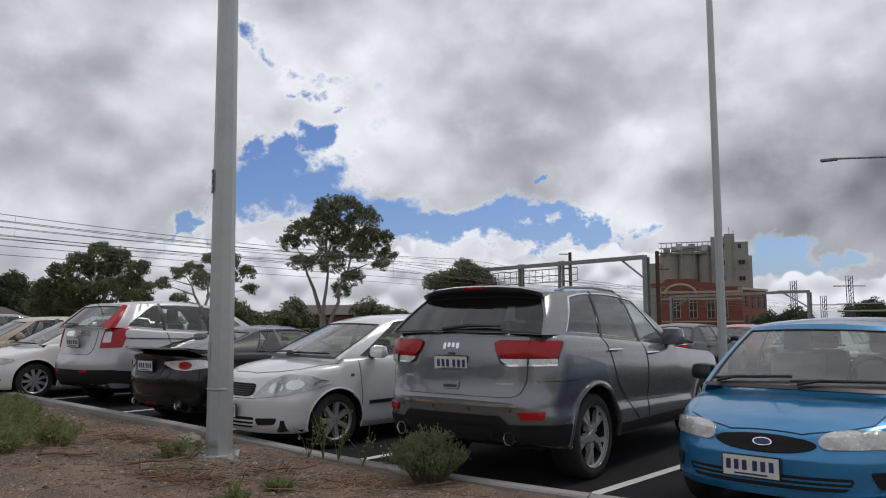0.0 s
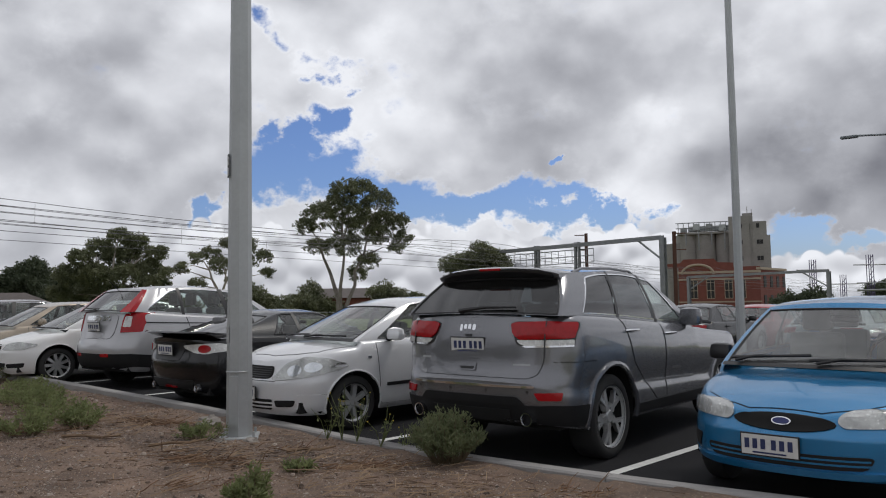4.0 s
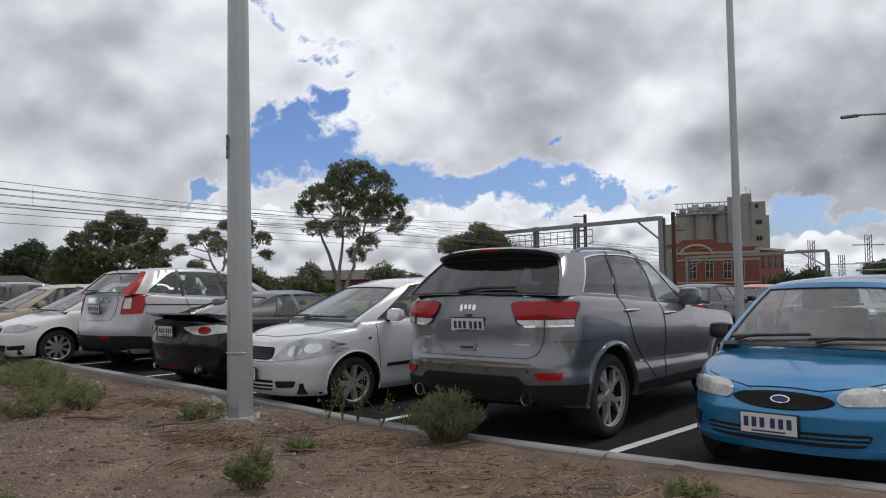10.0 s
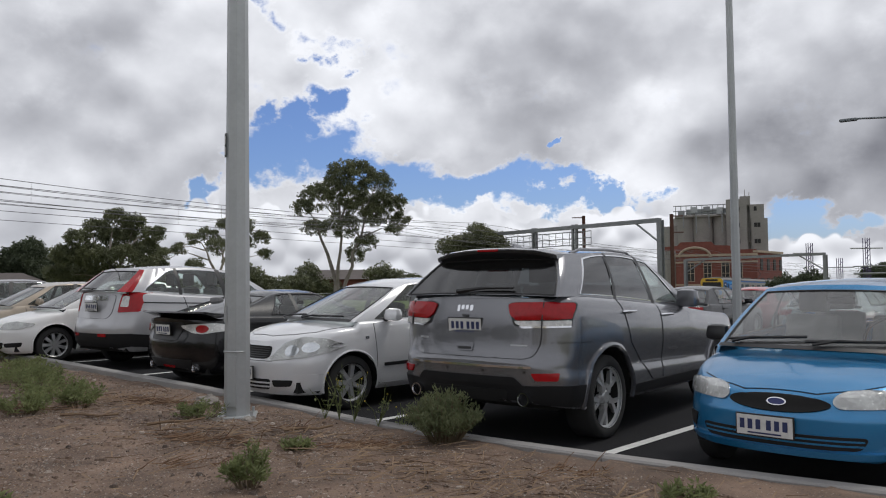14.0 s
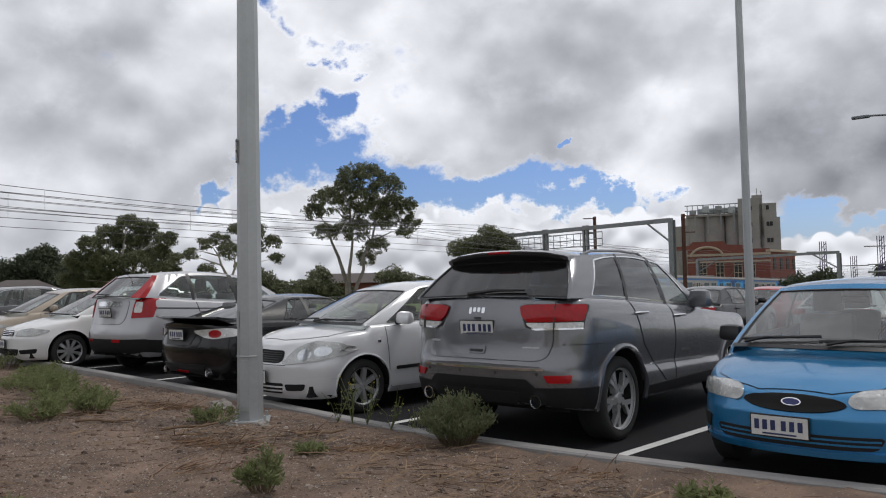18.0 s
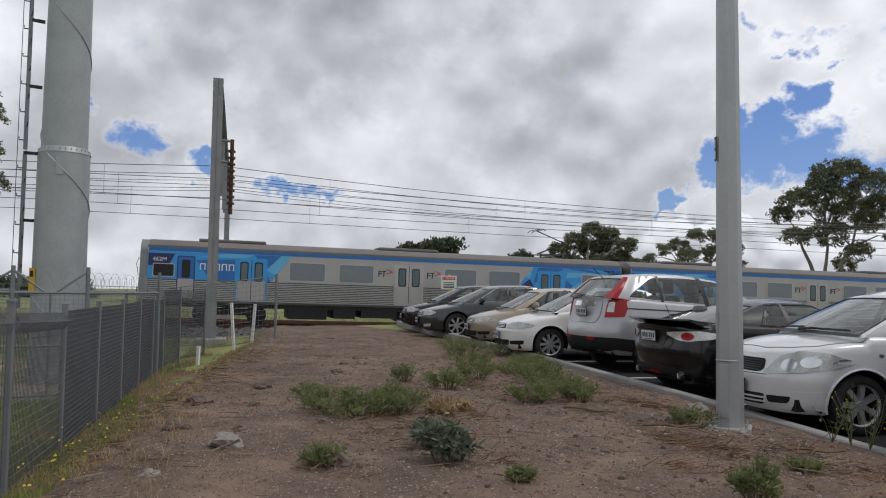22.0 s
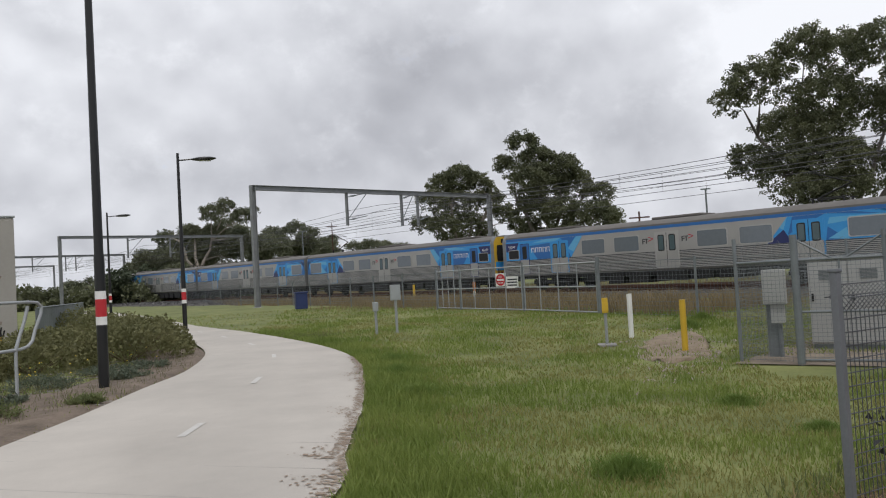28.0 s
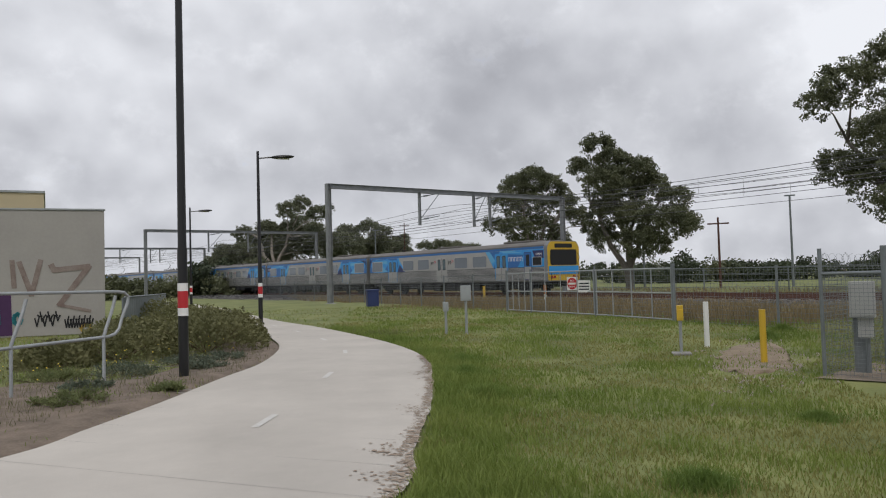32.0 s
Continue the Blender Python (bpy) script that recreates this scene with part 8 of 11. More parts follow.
sg2 = thing("notice_sign", pose(gx + 0.585, gy + 0.465, 1.02, 90, 0, 57.5), "small white notice with lines of bars", "sign")
bm = B()
box(bm, 0.52, 0.42, 0.012, 0, 0, 0.06)
part("board", bm, M_WHITE, sg2)
bm = B()
for yy in (0.1, 0.0, -0.1):
    box(bm, 0.42, 0.045, 0.006, 0, yy, 0.071)
part("bars", bm, M_PTINK, sg2)
# the warning sign on a yellow post beyond the car park
p = thing("danger_sign", pose(-20.3, 28.6, -0.05, 0, 0, 36), "red and white danger sign on a yellow post", "sign")
bm = B()
tube(bm, [(0, 0, -0.6), (0, 0, 2.3)], 0.06, 8)
part("post", bm, M_YELLOW, p)
bm = B()
box(bm, 0.72, 0.03, 0.62, 0, -0.06, 1.62)
bd = part("board", bm, M_WHITE, p)
bm = B()
box(bm, 0.60, 0.01, 0.14, 0, -0.08, 2.05)
part("red_panel", bm, M_RED, bd)
words("word_danger", "DANGER", 0.13, M_WHITE, pose(0, -0.088, 2.12, 90, 0, 0), bd)
bm = B()
for zz in (1.90, 1.82, 1.74, 1.68):
    box(bm, 0.5, 0.01, 0.035, 0, -0.08, zz)
part("bars", bm, M_PTINK, bd)
# plain white stakes by the bank
for x, y, h, tilt in ((-14.70, 12.30, 1.05, 4), (-14.9, 11.95, 1.3, -5), (-13.12, 9.58, 0.55, 2)):
    z = ground_z(x, y)
    bm = B()
    box(bm, 0.06, 0.06, h, 0, 0, 0, pose(x, y, z - 0.05, 0, tilt, 20), bevel=0.006)
    tagged(part("stake", bm, M_WHITE, None), "thin white timber stake", "stake")

# ---- the path and what stands beside it ----
LEFT = [(4.0, -9.5), (-1.0, -7.0), (-3.8, -5.7), (-5.55, -5.36), (-6.7, -5.54), (-8.3, -5.84), (-10.4, -6.34), (-12.4, -6.78), (-15.2, -7.90), (-17.7, -9.4), (-21.0, -11.75), (-26.0, -15.5), (-38, -25), (-50, -35), (-64, -48)]
RIGHT = [(4.0, -5.6), (-1.0, -3.2), (-3.4, -2.0), (-5.2, -1.75), (-6.65, -2.12), (-8.76, -2.60), (-11.1, -3.25), (-13.0, -3.88), (-15.0, -4.88), (-18.2, -7.08), (-22.4, -10.37), (-27.4, -14.65), (-39.4, -23.8), (-51.4, -33.8), (-65.4, -46.6)]


def dense(pts, n):
    out = []
    for i in range(len(pts) - 1):
        p0, p1, p2, p3 = (Vector(pts[max(0, min(len(pts) - 1, i + k))]) for k in (-1, 0, 1, 2))
        for k in range(n):
            t = k / n
            out.append(0.5 * ((2 * p1) + (p2 - p0) * t + (2 * p0 - 5 * p1 + 4 * p2 - p3) * t * t + (3 * p1 - p0 - 3 * p2 + p3) * t ** 3))
    out.append(Vector(pts[-1]))
    return out


def low_z(x, y):
    return ground_z(x, y) + 0.028


lf, rt = dense(LEFT, 8), dense(RIGHT, 8)
verts, faces = [], []
K = 8
for a, b in zip(lf, rt):
    for k in range(K + 1):
        p = a.lerp(b, k / K)
        j = 0.05 * noise.noise((p.x * 1.7, p.y * 1.7, 7)) if k == K else 0
        verts.append((p.x + j, p.y + j, low_z(p.x, p.y) + 0.012))
for i in range(len(lf) - 1):
    for k in range(K):
        faces.append((i * (K + 1) + k, i * (K + 1) + k + 1, (i + 1) * (K + 1) + k + 1, (i + 1) * (K + 1) + k))
ob = mesh_of("pavement", verts, faces, M_CONCRETE, smooth=True)
if ob.data.polygons[0].normal.z < 0:
    ob.data.flip_normals()
tagged(ob, "pale concrete shared path with soil on its edge", kind="structure")
pavement = ob
# saw cut joints and the worn centre line
for i in range(8, len(lf) - 30, 5):
    a, b = lf[i], rt[i]
    d = (b - a).normalized()
    q = Vector((-d.y, d.x)) * 0.0022
    pts = [a + q, b + q, b - q, a - q]
    o = mesh_of("joint", [(p.x, p.y, low_z(p.x, p.y) + 0.0155) for p in pts], [(0, 1, 2, 3)], M_KERB)
    tagged(o, "narrow saw-cut joint across the concrete path", kind="structure")
M_FADED = mat("faded path line", (0.52, 0.50, 0.47), 0.85, scale=9, bscale=60, color2=(0.66, 0.65, 0.62))
run, nxt = 0.0, 1.2
for i0 in range(0, 100):
    a, b = lf[i0].lerp(rt[i0], 0.5), lf[i0 + 1].lerp(rt[i0 + 1], 0.5)
    while nxt < run + (b - a).length:
        d = (b - a).normalized()
        c = a + d * (nxt - run)
        q = Vector((-d.y, d.x)) * 0.04
        p4 = [c + q, c + d * 0.7 + q, c + d * 0.7 - q, c - q]
        o = mesh_of("centre_line", [(p.x, p.y, low_z(p.x, p.y) + 0.017) for p in p4], [(3, 2, 1, 0)], M_FADED)
        tagged(o, "faded white centre dash on the path", kind="structure")
        nxt += 3.6
    run += (b - a).length
# bare gravelly verge beside the path
M_VERGE = mat("stony verge soil", (0.085, 0.064, 0.046), 0.95, scale=2.6, bump=1.0, bscale=34, color2=(0.25, 0.195, 0.15), detail=12)


def verge(name, pts_a, pts_b, label, lift=0.03):
    """A strip of bare soil between two ragged lines."""
    verts, faces = [], []
    n_ = 10
    for a, b in zip(pts_a, pts_b):
        for k in range(n_ + 1):
            p = a.lerp(b, k / n_)
            edge_ = 0.35 * noise.noise((p.x * 0.9, p.y * 0.9, 3)) + 0.2 * noise.noise((p.x * 2.9, p.y * 2.9, 6)) if k == n_ else 0
            p = p + (b - a).normalized() * edge_ * 2
            verts.append((p.x, p.y, low_z(p.x, p.y) + (lift + 0.03 * noise.noise((p.x * 1.7, p.y * 1.7, 4)) if 0 < k < n_ else -0.02)))
    m_ = n_ + 1
    for i in range(len(pts_a) - 1):
        for k in range(n_):
            faces.append((i * m_ + k, i * m_ + k + 1, (i + 1) * m_ + k + 1, (i + 1) * m_ + k))
    o = mesh_of(name, verts, faces, M_VERGE, smooth=True)
    if sum(f.normal.z for f in o.data.polygons) < 0:
        o.data.flip_normals()
    tagged(o, label, kind="structure")


verge("verge", [lf[i] for i in range(8, 70)], [lf[i] + (lf[i] - rt[i]).normalized() * (3.2 if i < 48 else 1.4) for i in range(8, 70)], "bare stony soil verge beside the path")
ring_ = [2 * math.pi * k / 40 for k in range(41)]
verge_main = M_VERGE
M_VERGE = mat("sandy soil", (0.17, 0.125, 0.085), 0.95, scale=2.6, bump=0.6, bscale=34, color2=(0.33, 0.265, 0.19), detail=12)
verge("soil_patch", [Vector((-15.3, 1.75))] * 41, [Vector((-15.3 + 2.6 * math.cos(a), 1.75 + 0.62 * math.sin(a) - 0.4 * math.cos(a))) for a in ring_], "bare rubbly soil round the marker posts", 0.004)
M_VERGE = verge_main
# soil washed onto the edge
M_WASH = mat("washed soil", (0.25, 0.185, 0.135), 0.95, scale=4, bscale=40, color2=(0.42, 0.345, 0.275))
random.seed(12)
verts, faces = [], []
for k in range(2600):
    i = random.uniform(10, 60)
    f = 1 - abs(random.gauss(0, 0.03)) * (1.6 if noise.noise((i * 0.37, 2, 5)) > 0.1 else 0.6)
    i0, fi = int(i), i - int(i)
    p = lf[i0].lerp(lf[i0 + 1], fi).lerp(rt[i0].lerp(rt[i0 + 1], fi), f)
    r = random.uniform(0.004, 0.022) * (2.2 if k % 17 == 0 else 1)
    b = len(verts)
    n = 7
    for q in range(n):
        a = 2 * math.pi * q / n
        rr = r * random.uniform(0.4, 1.3)
        x, y = p.x + rr * math.cos(a), p.y + rr * math.sin(a)
        verts.append((x, y, low_z(x, y) + 0.0175 + 0.002 * (k % 3)))
    faces.append(tuple(range(b, b + n)))
tagged(mesh_of("soil_patches", verts, faces, M_WASH), "brown soil patches along the path edge", kind="stuff")


def path_light(x, y, turn, h=6.1):
    p = thing("path_light", pose(x, y, ground_z(x, y), 0, 0, turn), "black path light pole with red and white bands", "path light", "path lights")
    bm = B()
    tube(bm, [(0, 0, -0.05), (0, 0, 2.0)], 0.075, 16)
    part("lower_pole", bm, M_POST_BLACK, p, smooth=40)
    bm = B()
    tube(bm, [(0, 0, 2.0), (0, 0, h)], 0.066, 16, 0.045)
    part("upper_pole", bm, M_POST_BLACK, p, smooth=40)
    for z0, z1, m in ((0.98, 1.10, M_WHITE), (1.10, 1.36, M_RED), (1.36, 1.48, M_WHITE)):
        bm = B()
        tube(bm, [(0, 0, z0), (0, 0, z1)], 0.079, 16)
        part("band", bm, m, p, smooth=40)
    bm = B()
    tube(bm, [(0, 0, h - 0.25), (0.5, 0, h - 0.20)], 0.025, 8)
    part("arm", bm, M_POST_BLACK, p)
    bm = B()
    bmesh.ops.create_uvsphere(bm, u_segments=20, v_segments=10, radius=1, matrix=pose(0.85, 0, h - 0.19, 0, -3, 0) @ Matrix.Diagonal((0.42, 0.17, 0.07, 1)))
    part("lamp_head", bm, M_POST_BLACK, p, "flat oval lamp head", smooth=True)
    bm = B()
    box(bm, 0.4, 0.2, 0.012, 0.88, 0, h - 0.262)
    part("lamp_glass", bm, M_CAB, p)


path_light(-10.45, -7.02, 200, 8.2)
path_light(-24.0, -13.2, 120)
path_light(-39.3, -26.2, 120)

# handrail of bent pipe
hr = thing("handrail", None, "bent galvanised pipe handrail beside the path", "handrail")
H0, H1 = Vector((-8.28, -8.1, 0)), Vector((-9.70, -7.85, 0))
d = (H1 - H0).normalized()
for q in (H0 - d * 1.6, H0, H1):
    bm = B()
    up = Vector((-d.y, d.x, 0)) * -0.10
    tube(bm, [q + Vector((0, 0, -0.1)), q + Vector((0, 0, 0.70)), q + Vector((0, 0, 0.86)) + d * 0.06, q + d * 0.16 + Vector((0, 0, 1.10)), q + d * 0.22 + Vector((0, 0, 1.30))], 0.024, 10)
    part("post", bm, M_GALV, hr, smooth=True)
bm = B()
e = H1 + d * 0.28
loop = [H0 - d * 3.2 + Vector((0, 0, 0.62)), e - d * 0.25 + Vector((0, 0, 0.70))]
arc = [e - d * 0.2 + Vector((0, 0, 0.70)), e - d * 0.08 + Vector((0, 0, 0.73)), e + Vector((0, 0, 0.80)), e + d * 0.05 + Vector((0, 0, 0.95)), e + d * 0.16 + Vector((0, 0, 1.18)), e + d * 0.18 + Vector((0, 0, 1.28)), e + d * 0.10 + Vector((0, 0, 1.345)), e - d * 0.05 + Vector((0, 0, 1.36)), H0 - d * 3.2 + Vector((0, 0, 1.42))]
tube(bm, [loop[0]] + arc, 0.024, 10)
part("rail", bm, M_GALV, hr, smooth=True)

# the graffiti-covered concrete wall, the cream building behind, and a low fence
wall = thing("graffiti_wall", None, "grey concrete wall with faded red and blue graffiti", "wall")
W0, W1 = Vector((-15.4, -24.1, 0)), Vector((-20.98, -17.1, 0))
d = (W1 - W0).normalized()
n = Vector((-d.y, d.x, 0))
if n.dot(-W0) < 0:
    n = -n
ang = math.degrees(math.atan2(d.y, d.x))
Lw = (W1 - W0).length
for k in range(3):
    bm = B()
    box(bm, Lw / 3 - 0.015, 0.18, 3.95, 0, 0, 0, pose(*(W0 + d * (Lw * (k + 0.5) / 3) - n * 0.1), 0, 0, ang), bevel=0.01)
    part("panel", bm, M_RENDERWALL, wall)
bm = B()
box(bm, Lw + 0.05, 0.24, 0.05, 0, 0, 3.96, pose(*(W0 + d * Lw / 2 - n * 0.1), 0, 0, ang))
part("capping", bm, M_GALV, wall)
M_GRAF = mat("faded red spray paint", (0.17, 0.115, 0.10), 0.9, scale=3, bscale=25, color2=(0.31, 0.265, 0.24))
M_GRAFD = mat("black spray paint", (0.018, 0.018, 0.02), 0.9)
M_GRAFT = mat("teal spray paint", (0.03, 0.20, 0.24), 0.9)
M_GRAFY = mat("yellow spray paint", (0.45, 0.30, 0.06), 0.9)
M_GRAFP = mat("violet spray paint", (0.07, 0.03, 0.09), 0.9)


def spray(pts, r, material, name="graffiti_stroke"):
    """A flat stroke on the wall: distances back from its far end and heights."""
    b2 = B()
    P = [W1 - d * a * 0.56 + Vector((0, 0, h)) + n * 0.004 for a, h in pts]
    for i in range(len(P) - 1):
        s = (P[i + 1] - P[i]).normalized()
        c = s.cross(n).normalized() * r
        q = [P[i] - s * r * 0.6 + c, P[i + 1] + s * r * 0.6 + c, P[i + 1] + s * r * 0.6 - c, P[i] - s * r * 0.6 - c]
        b2.faces.new([b2.verts.new(v + n * 0.0012 * (i % 3)) for v in q])
    part(name, b2, material, wall)


spray([(4.7, 2.35), (4.6, 1.55)], 0.07, M_GRAF)
spray([(4.35, 2.30), (3.75, 1.30), (3.30, 2.35)], 0.075, M_GRAF)
spray([(2.75, 2.20), (2.62, 2.05), (0.85, 2.15), (2.35, 0.95)], 0.085, M_GRAF)
spray([(2.4, 0.95), (0.8, 0.72)], 0.05, M_GRAF)
for k in range(9):
    spray([(3.6 - 0.13 * k, 0.55 + 0.2 * ((k * 7) % 3) / 2), (3.5 - 0.13 * k, 0.30 + 0.15 * ((k * 5) % 3)), (3.38 - 0.13 * k, 0.62)], 0.022, M_GRAFD)
for k in range(10):
    spray([(2.1 - 0.14 * k, 0.48), (2.02 - 0.14 * k, 0.22), (1.9 - 0.14 * k, 0.58 - 0.1 * (k % 2))], 0.022, M_GRAFD)
for a in range(8):
    spray([(4.45 + 0.18 * math.cos(a * 0.8), 0.55 + 0.16 * math.sin(a * 0.8)), (4.45 + 0.18 * math.cos(a * 0.8 + 0.8), 0.55 + 0.16 * math.sin(a * 0.8 + 0.8))], 0.06, M_GRAFT)
for a in range(8):
    spray([(1.0 + 0.28 * math.cos(a * 0.8), 0.18 + 0.10 * math.sin(a * 0.8)), (1.0 + 0.28 * math.cos(a * 0.8 + 0.8), 0.18 + 0.1 * math.sin(a * 0.8 + 0.8))], 0.05, M_GRAFY)
spray([(5.2, 1.2), (5.15, 0.2)], 0.25, M_GRAFP)
spray([(5.7, 1.3), (5.6, 0.5)], 0.2, M_GRAFT)
M_CREAM = mat("cream render", (0.50, 0.42, 0.28), 0.9, vary=0.06, scale=0.6)
bld = thing("building", None, "cream rendered flat-roofed building behind the wall", "building")
bm = B()
box(bm, 16, 12, 5.95, 0, 0, 0, pose(-28.1, -37.1, 0, 0, 0, -47), bevel=0.02)
part("wall", bm, M_CREAM, bld)
bm = B()
box(bm, 16.1, 12.1, 0.10, 0, 0, 5.95, pose(-28.1, -37.1, 0, 0, 0, -47))
part("parapet", bm, M_GALV, bld)
for k in range(4):
    bm = B()
    box(bm, 1.9, 0.1, 0.9, -5.6 + 3.4 * k, 6.02, 3.9, pose(-28.1, -37.1, 0, 0, 0, -47))
    w = part("window", bm, M_TWIN, bld)
    bm = B()
    for q in (-0.95, 0.0, 0.95):
        box(bm, 0.06, 0.14, 1.0, -5.6 + 3.4 * k + q, 6.03, 3.85, pose(-28.1, -37.1, 0, 0, 0, -47))
    part("frame", bm, M_WHITE, w)
lowf = thing("low_fence", None, "low weathered grey paling fence", "fence", "fences")
for k in range(28):
    q = Vector((-21.2, -16.6, 0)).lerp(Vector((-29, -20.6, 0)), k / 27)
    bm = B()
    box(bm, 0.31, 0.03, 1.15, 0, 0, -0.05, pose(q.x, q.y, 0, 0, 0, 27), bevel=0.008)
    part("paling", bm, M_GALV_DK, lowf)
bm = B()
tube(bm, [(-21.1, -16.5, 1.12), (-29.1, -20.65, 1.12)], 0.03, 8)
part("top_rail", bm, M_GALV_DK, lowf)

# ---- trees ----
def leaf_cloud(rng, centres, radii, counts, size, flat=0.7, droop=0.5):
    """Corners of many small drooping leaves round the clump centres."""
    c = np.repeat(np.array(centres), counts, axis=0)
    r = np.repeat(np.array(radii), counts)[:, None]
    n = len(c)
    p = rng.normal(size=(n, 3))
    p /= np.linalg.norm(p, axis=1)[:, None]
    p *= rng.uniform(0.15, 1.0, (n, 1)) ** 0.45
    p[:, 2] *= flat
    p = c + p * r
    s = size * rng.uniform(0.6, 1.4, (n, 1))
    d = rng.uniform(-1, 1, (n, 3))
    d[:, 2] -= droop
    d /= np.linalg.norm(d, axis=1)[:, None] + 1e-6
    w = np.cross(d, rng.uniform(-1, 1, (n, 3)))
    w *= s * 0.30 / (np.linalg.norm(w, axis=1)[:, None] + 1e-6)
    return np.stack([p, p + d * s * 0.45 + w, p + d * s, p + d * s * 0.45 - w], axis=1).reshape(-1, 3)


def quads(name, co_, material, parent=None):
    """One mesh of loose four-cornered leaves."""
    n = len(co_) // 4
    me = bpy.data.meshes.new(name)
    me.vertices.add(4 * n)
    me.vertices.foreach_set("co", co_.astype(np.float32).ravel())
    me.loops.add(4 * n)
    me.loops.foreach_set("vertex_index", np.arange(4 * n, dtype=np.int32))
    me.polygons.add(n)
    me.polygons.foreach_set("loop_start", np.arange(0, 4 * n, 4, dtype=np.int32))
    me.polygons.foreach_set("loop_total", np.full(n, 4, dtype=np.int32))
    me.update()
    me.validate()
    me.materials.append(material)
    ob = new(name, me)
    ob.parent = parent
    return ob


def gum_tree(x, y, z, lobes, seed, label, right, trunk_r=0.4, leaf=0.34, per=95, fork=0.3, material=None, name="gum_tree", bark=None, depth=0.9, stems=3, droop=0.5):
    """lobes: (sideways, up, radius) of the leaf masses; right: the sideways direction."""
    rnd = random.Random(seed)
    lobes = [(a, h, r * (1.18 if leaf > 0.29 else 1.0 if trunk_r < 0.36 else 1.07)) for a, h, r in lobes]
    t = thing(name, pose(x, y, z), label, "tree", "trees")
    R = Vector((*right, 0)).normalized()
    F = Vector((-R.y, R.x, 0))
    H = max(l[1] for l in lobes)
    bm = B()
    tips = []
    for a, h, r in lobes:
        tips.append(R * a + F * rnd.uniform(-1, 1) * max(abs(l[0]) for l in lobes) * 0.6 * depth + Vector((0, 0, h - 0.18 * r)))
    # stems, then limbs to each mass
    stem_pts = []
    for k in range(stems):
        tip = R * ((k - (stems - 1) / 2) * H * 0.16 + rnd.uniform(-0.3, 0.3)) + F * rnd.uniform(-1, 1) * H * 0.08 + Vector((0, 0, H * rnd.uniform(0.60, 0.72)))
        pts = []
        for i in range(7):
            f = i / 6
            bend = Vector((rnd.uniform(-1, 1), rnd.uniform(-1, 1), 0)) * 0.03 * H * math.sin(math.pi * f)
            side = max(0.0, (f - fork) / (1 - fork))
            pts.append(Vector((tip.x * side + bend.x, tip.y * side + bend.y, tip.z * f)))
        tube(bm, pts, trunk_r * (0.8 if k else 1.0), 8, trunk_r * 0.28)
        stem_pts.append(pts)
    for tip in tips:
        best = min((p for s in stem_pts for p in s[2:]), key=lambda p: (p - tip).length + (3 if p.z > tip.z else 0))
        mid = best.lerp(tip, 0.5) + Vector((rnd.uniform(-0.4, 0.4), rnd.uniform(-0.4, 0.4), rnd.uniform(0, 0.5)))
        tube(bm, [best, best.lerp(mid, 0.6), mid, tip], trunk_r * 0.30, 5, trunk_r * 0.05)
        for _ in range(3):
            q = tip + Vector((rnd.uniform(-1, 1), rnd.uniform(-1, 1), rnd.uniform(-0.3, 0.8))) * 0.9
            tube(bm, [mid.lerp(tip, 0.6), q], trunk_r * 0.09, 4, trunk_r * 0.03)
    part("trunk", bm, bark or M_BARK, t, smooth=True)
    rng = np.random.default_rng(seed)
    cs, rs, ns = [], [], []
    clump = leaf * 2.1 if leaf > 0.2 else 0.31
    for (a, h, r), tip in zip(lobes, tips):
        sub = max(5, int(per * 0.1 * (r / clump) ** 2))
        for _ in range(sub):
            v = Vector((rnd.gauss(0, 1), rnd.gauss(0, 1), rnd.gauss(0, 1))).normalized() * rnd.uniform(0.2, 1) ** 0.36 * r * rnd.choice((0.95, 1.0, 1.2))
            k_ = clump * rnd.uniform(0.5, 1.35)
            cs.append(tuple(tip + Vector((v.x, v.y, (abs(v.z) if rnd.random() < 0.45 else v.z) * 0.8))))
            rs.append(k_)
            ns.append(int(16 * (k_ / leaf) ** 1.9 * (0.62 if leaf > 0.2 else 0.85)))
    quads("crown", leaf_cloud(rng, cs, rs, ns, leaf, 0.78, droop), material or M_LEAF, t)
    return t


def ellipse_lobes(rnd, w, h0, h1, n, r):
    out = []
    for _ in range(int(n * 1.8)):
        a = rnd.uniform(0, 2 * math.pi)
        q = math.sqrt(rnd.uniform(0, 1))
        out.append((w / 2 * q * math.cos(a), lerp(h0, h1, 0.5) + (h1 - h0) / 2 * q * math.sin(a), r * rnd.uniform(0.7, 1.3)))
    return out


def side_of(az):
    a = math.radians(az)
    return (math.cos(a), math.sin(a))


RT = random.Random(77)
# the open-crowned gum beyond the car park
k = 17.8
gum_tree(-11.6, 74.1, -1.2, [((px - 592) / k, (522 - py) / k + 1.4, r / k) for px, py, r in ((600, 306, 28), (630, 300, 26), (660, 322, 28), (690, 356, 22), (703, 384, 16), (560, 350, 28), (536, 368, 17), (545, 397, 19), (582, 330, 26), (620, 345, 24),
         (640, 352, 24), (600, 366, 24), (668, 348, 22), (655, 376, 24), (610, 392, 22), (582, 402, 20), (640, 425, 20), (618, 445, 17), (690, 402, 14))], 3, "tall open-crowned gum tree with pale forked trunks", side_of(6), 0.30, 0.17, 42, 0.12, stems=3, bark=M_BARK_DK)
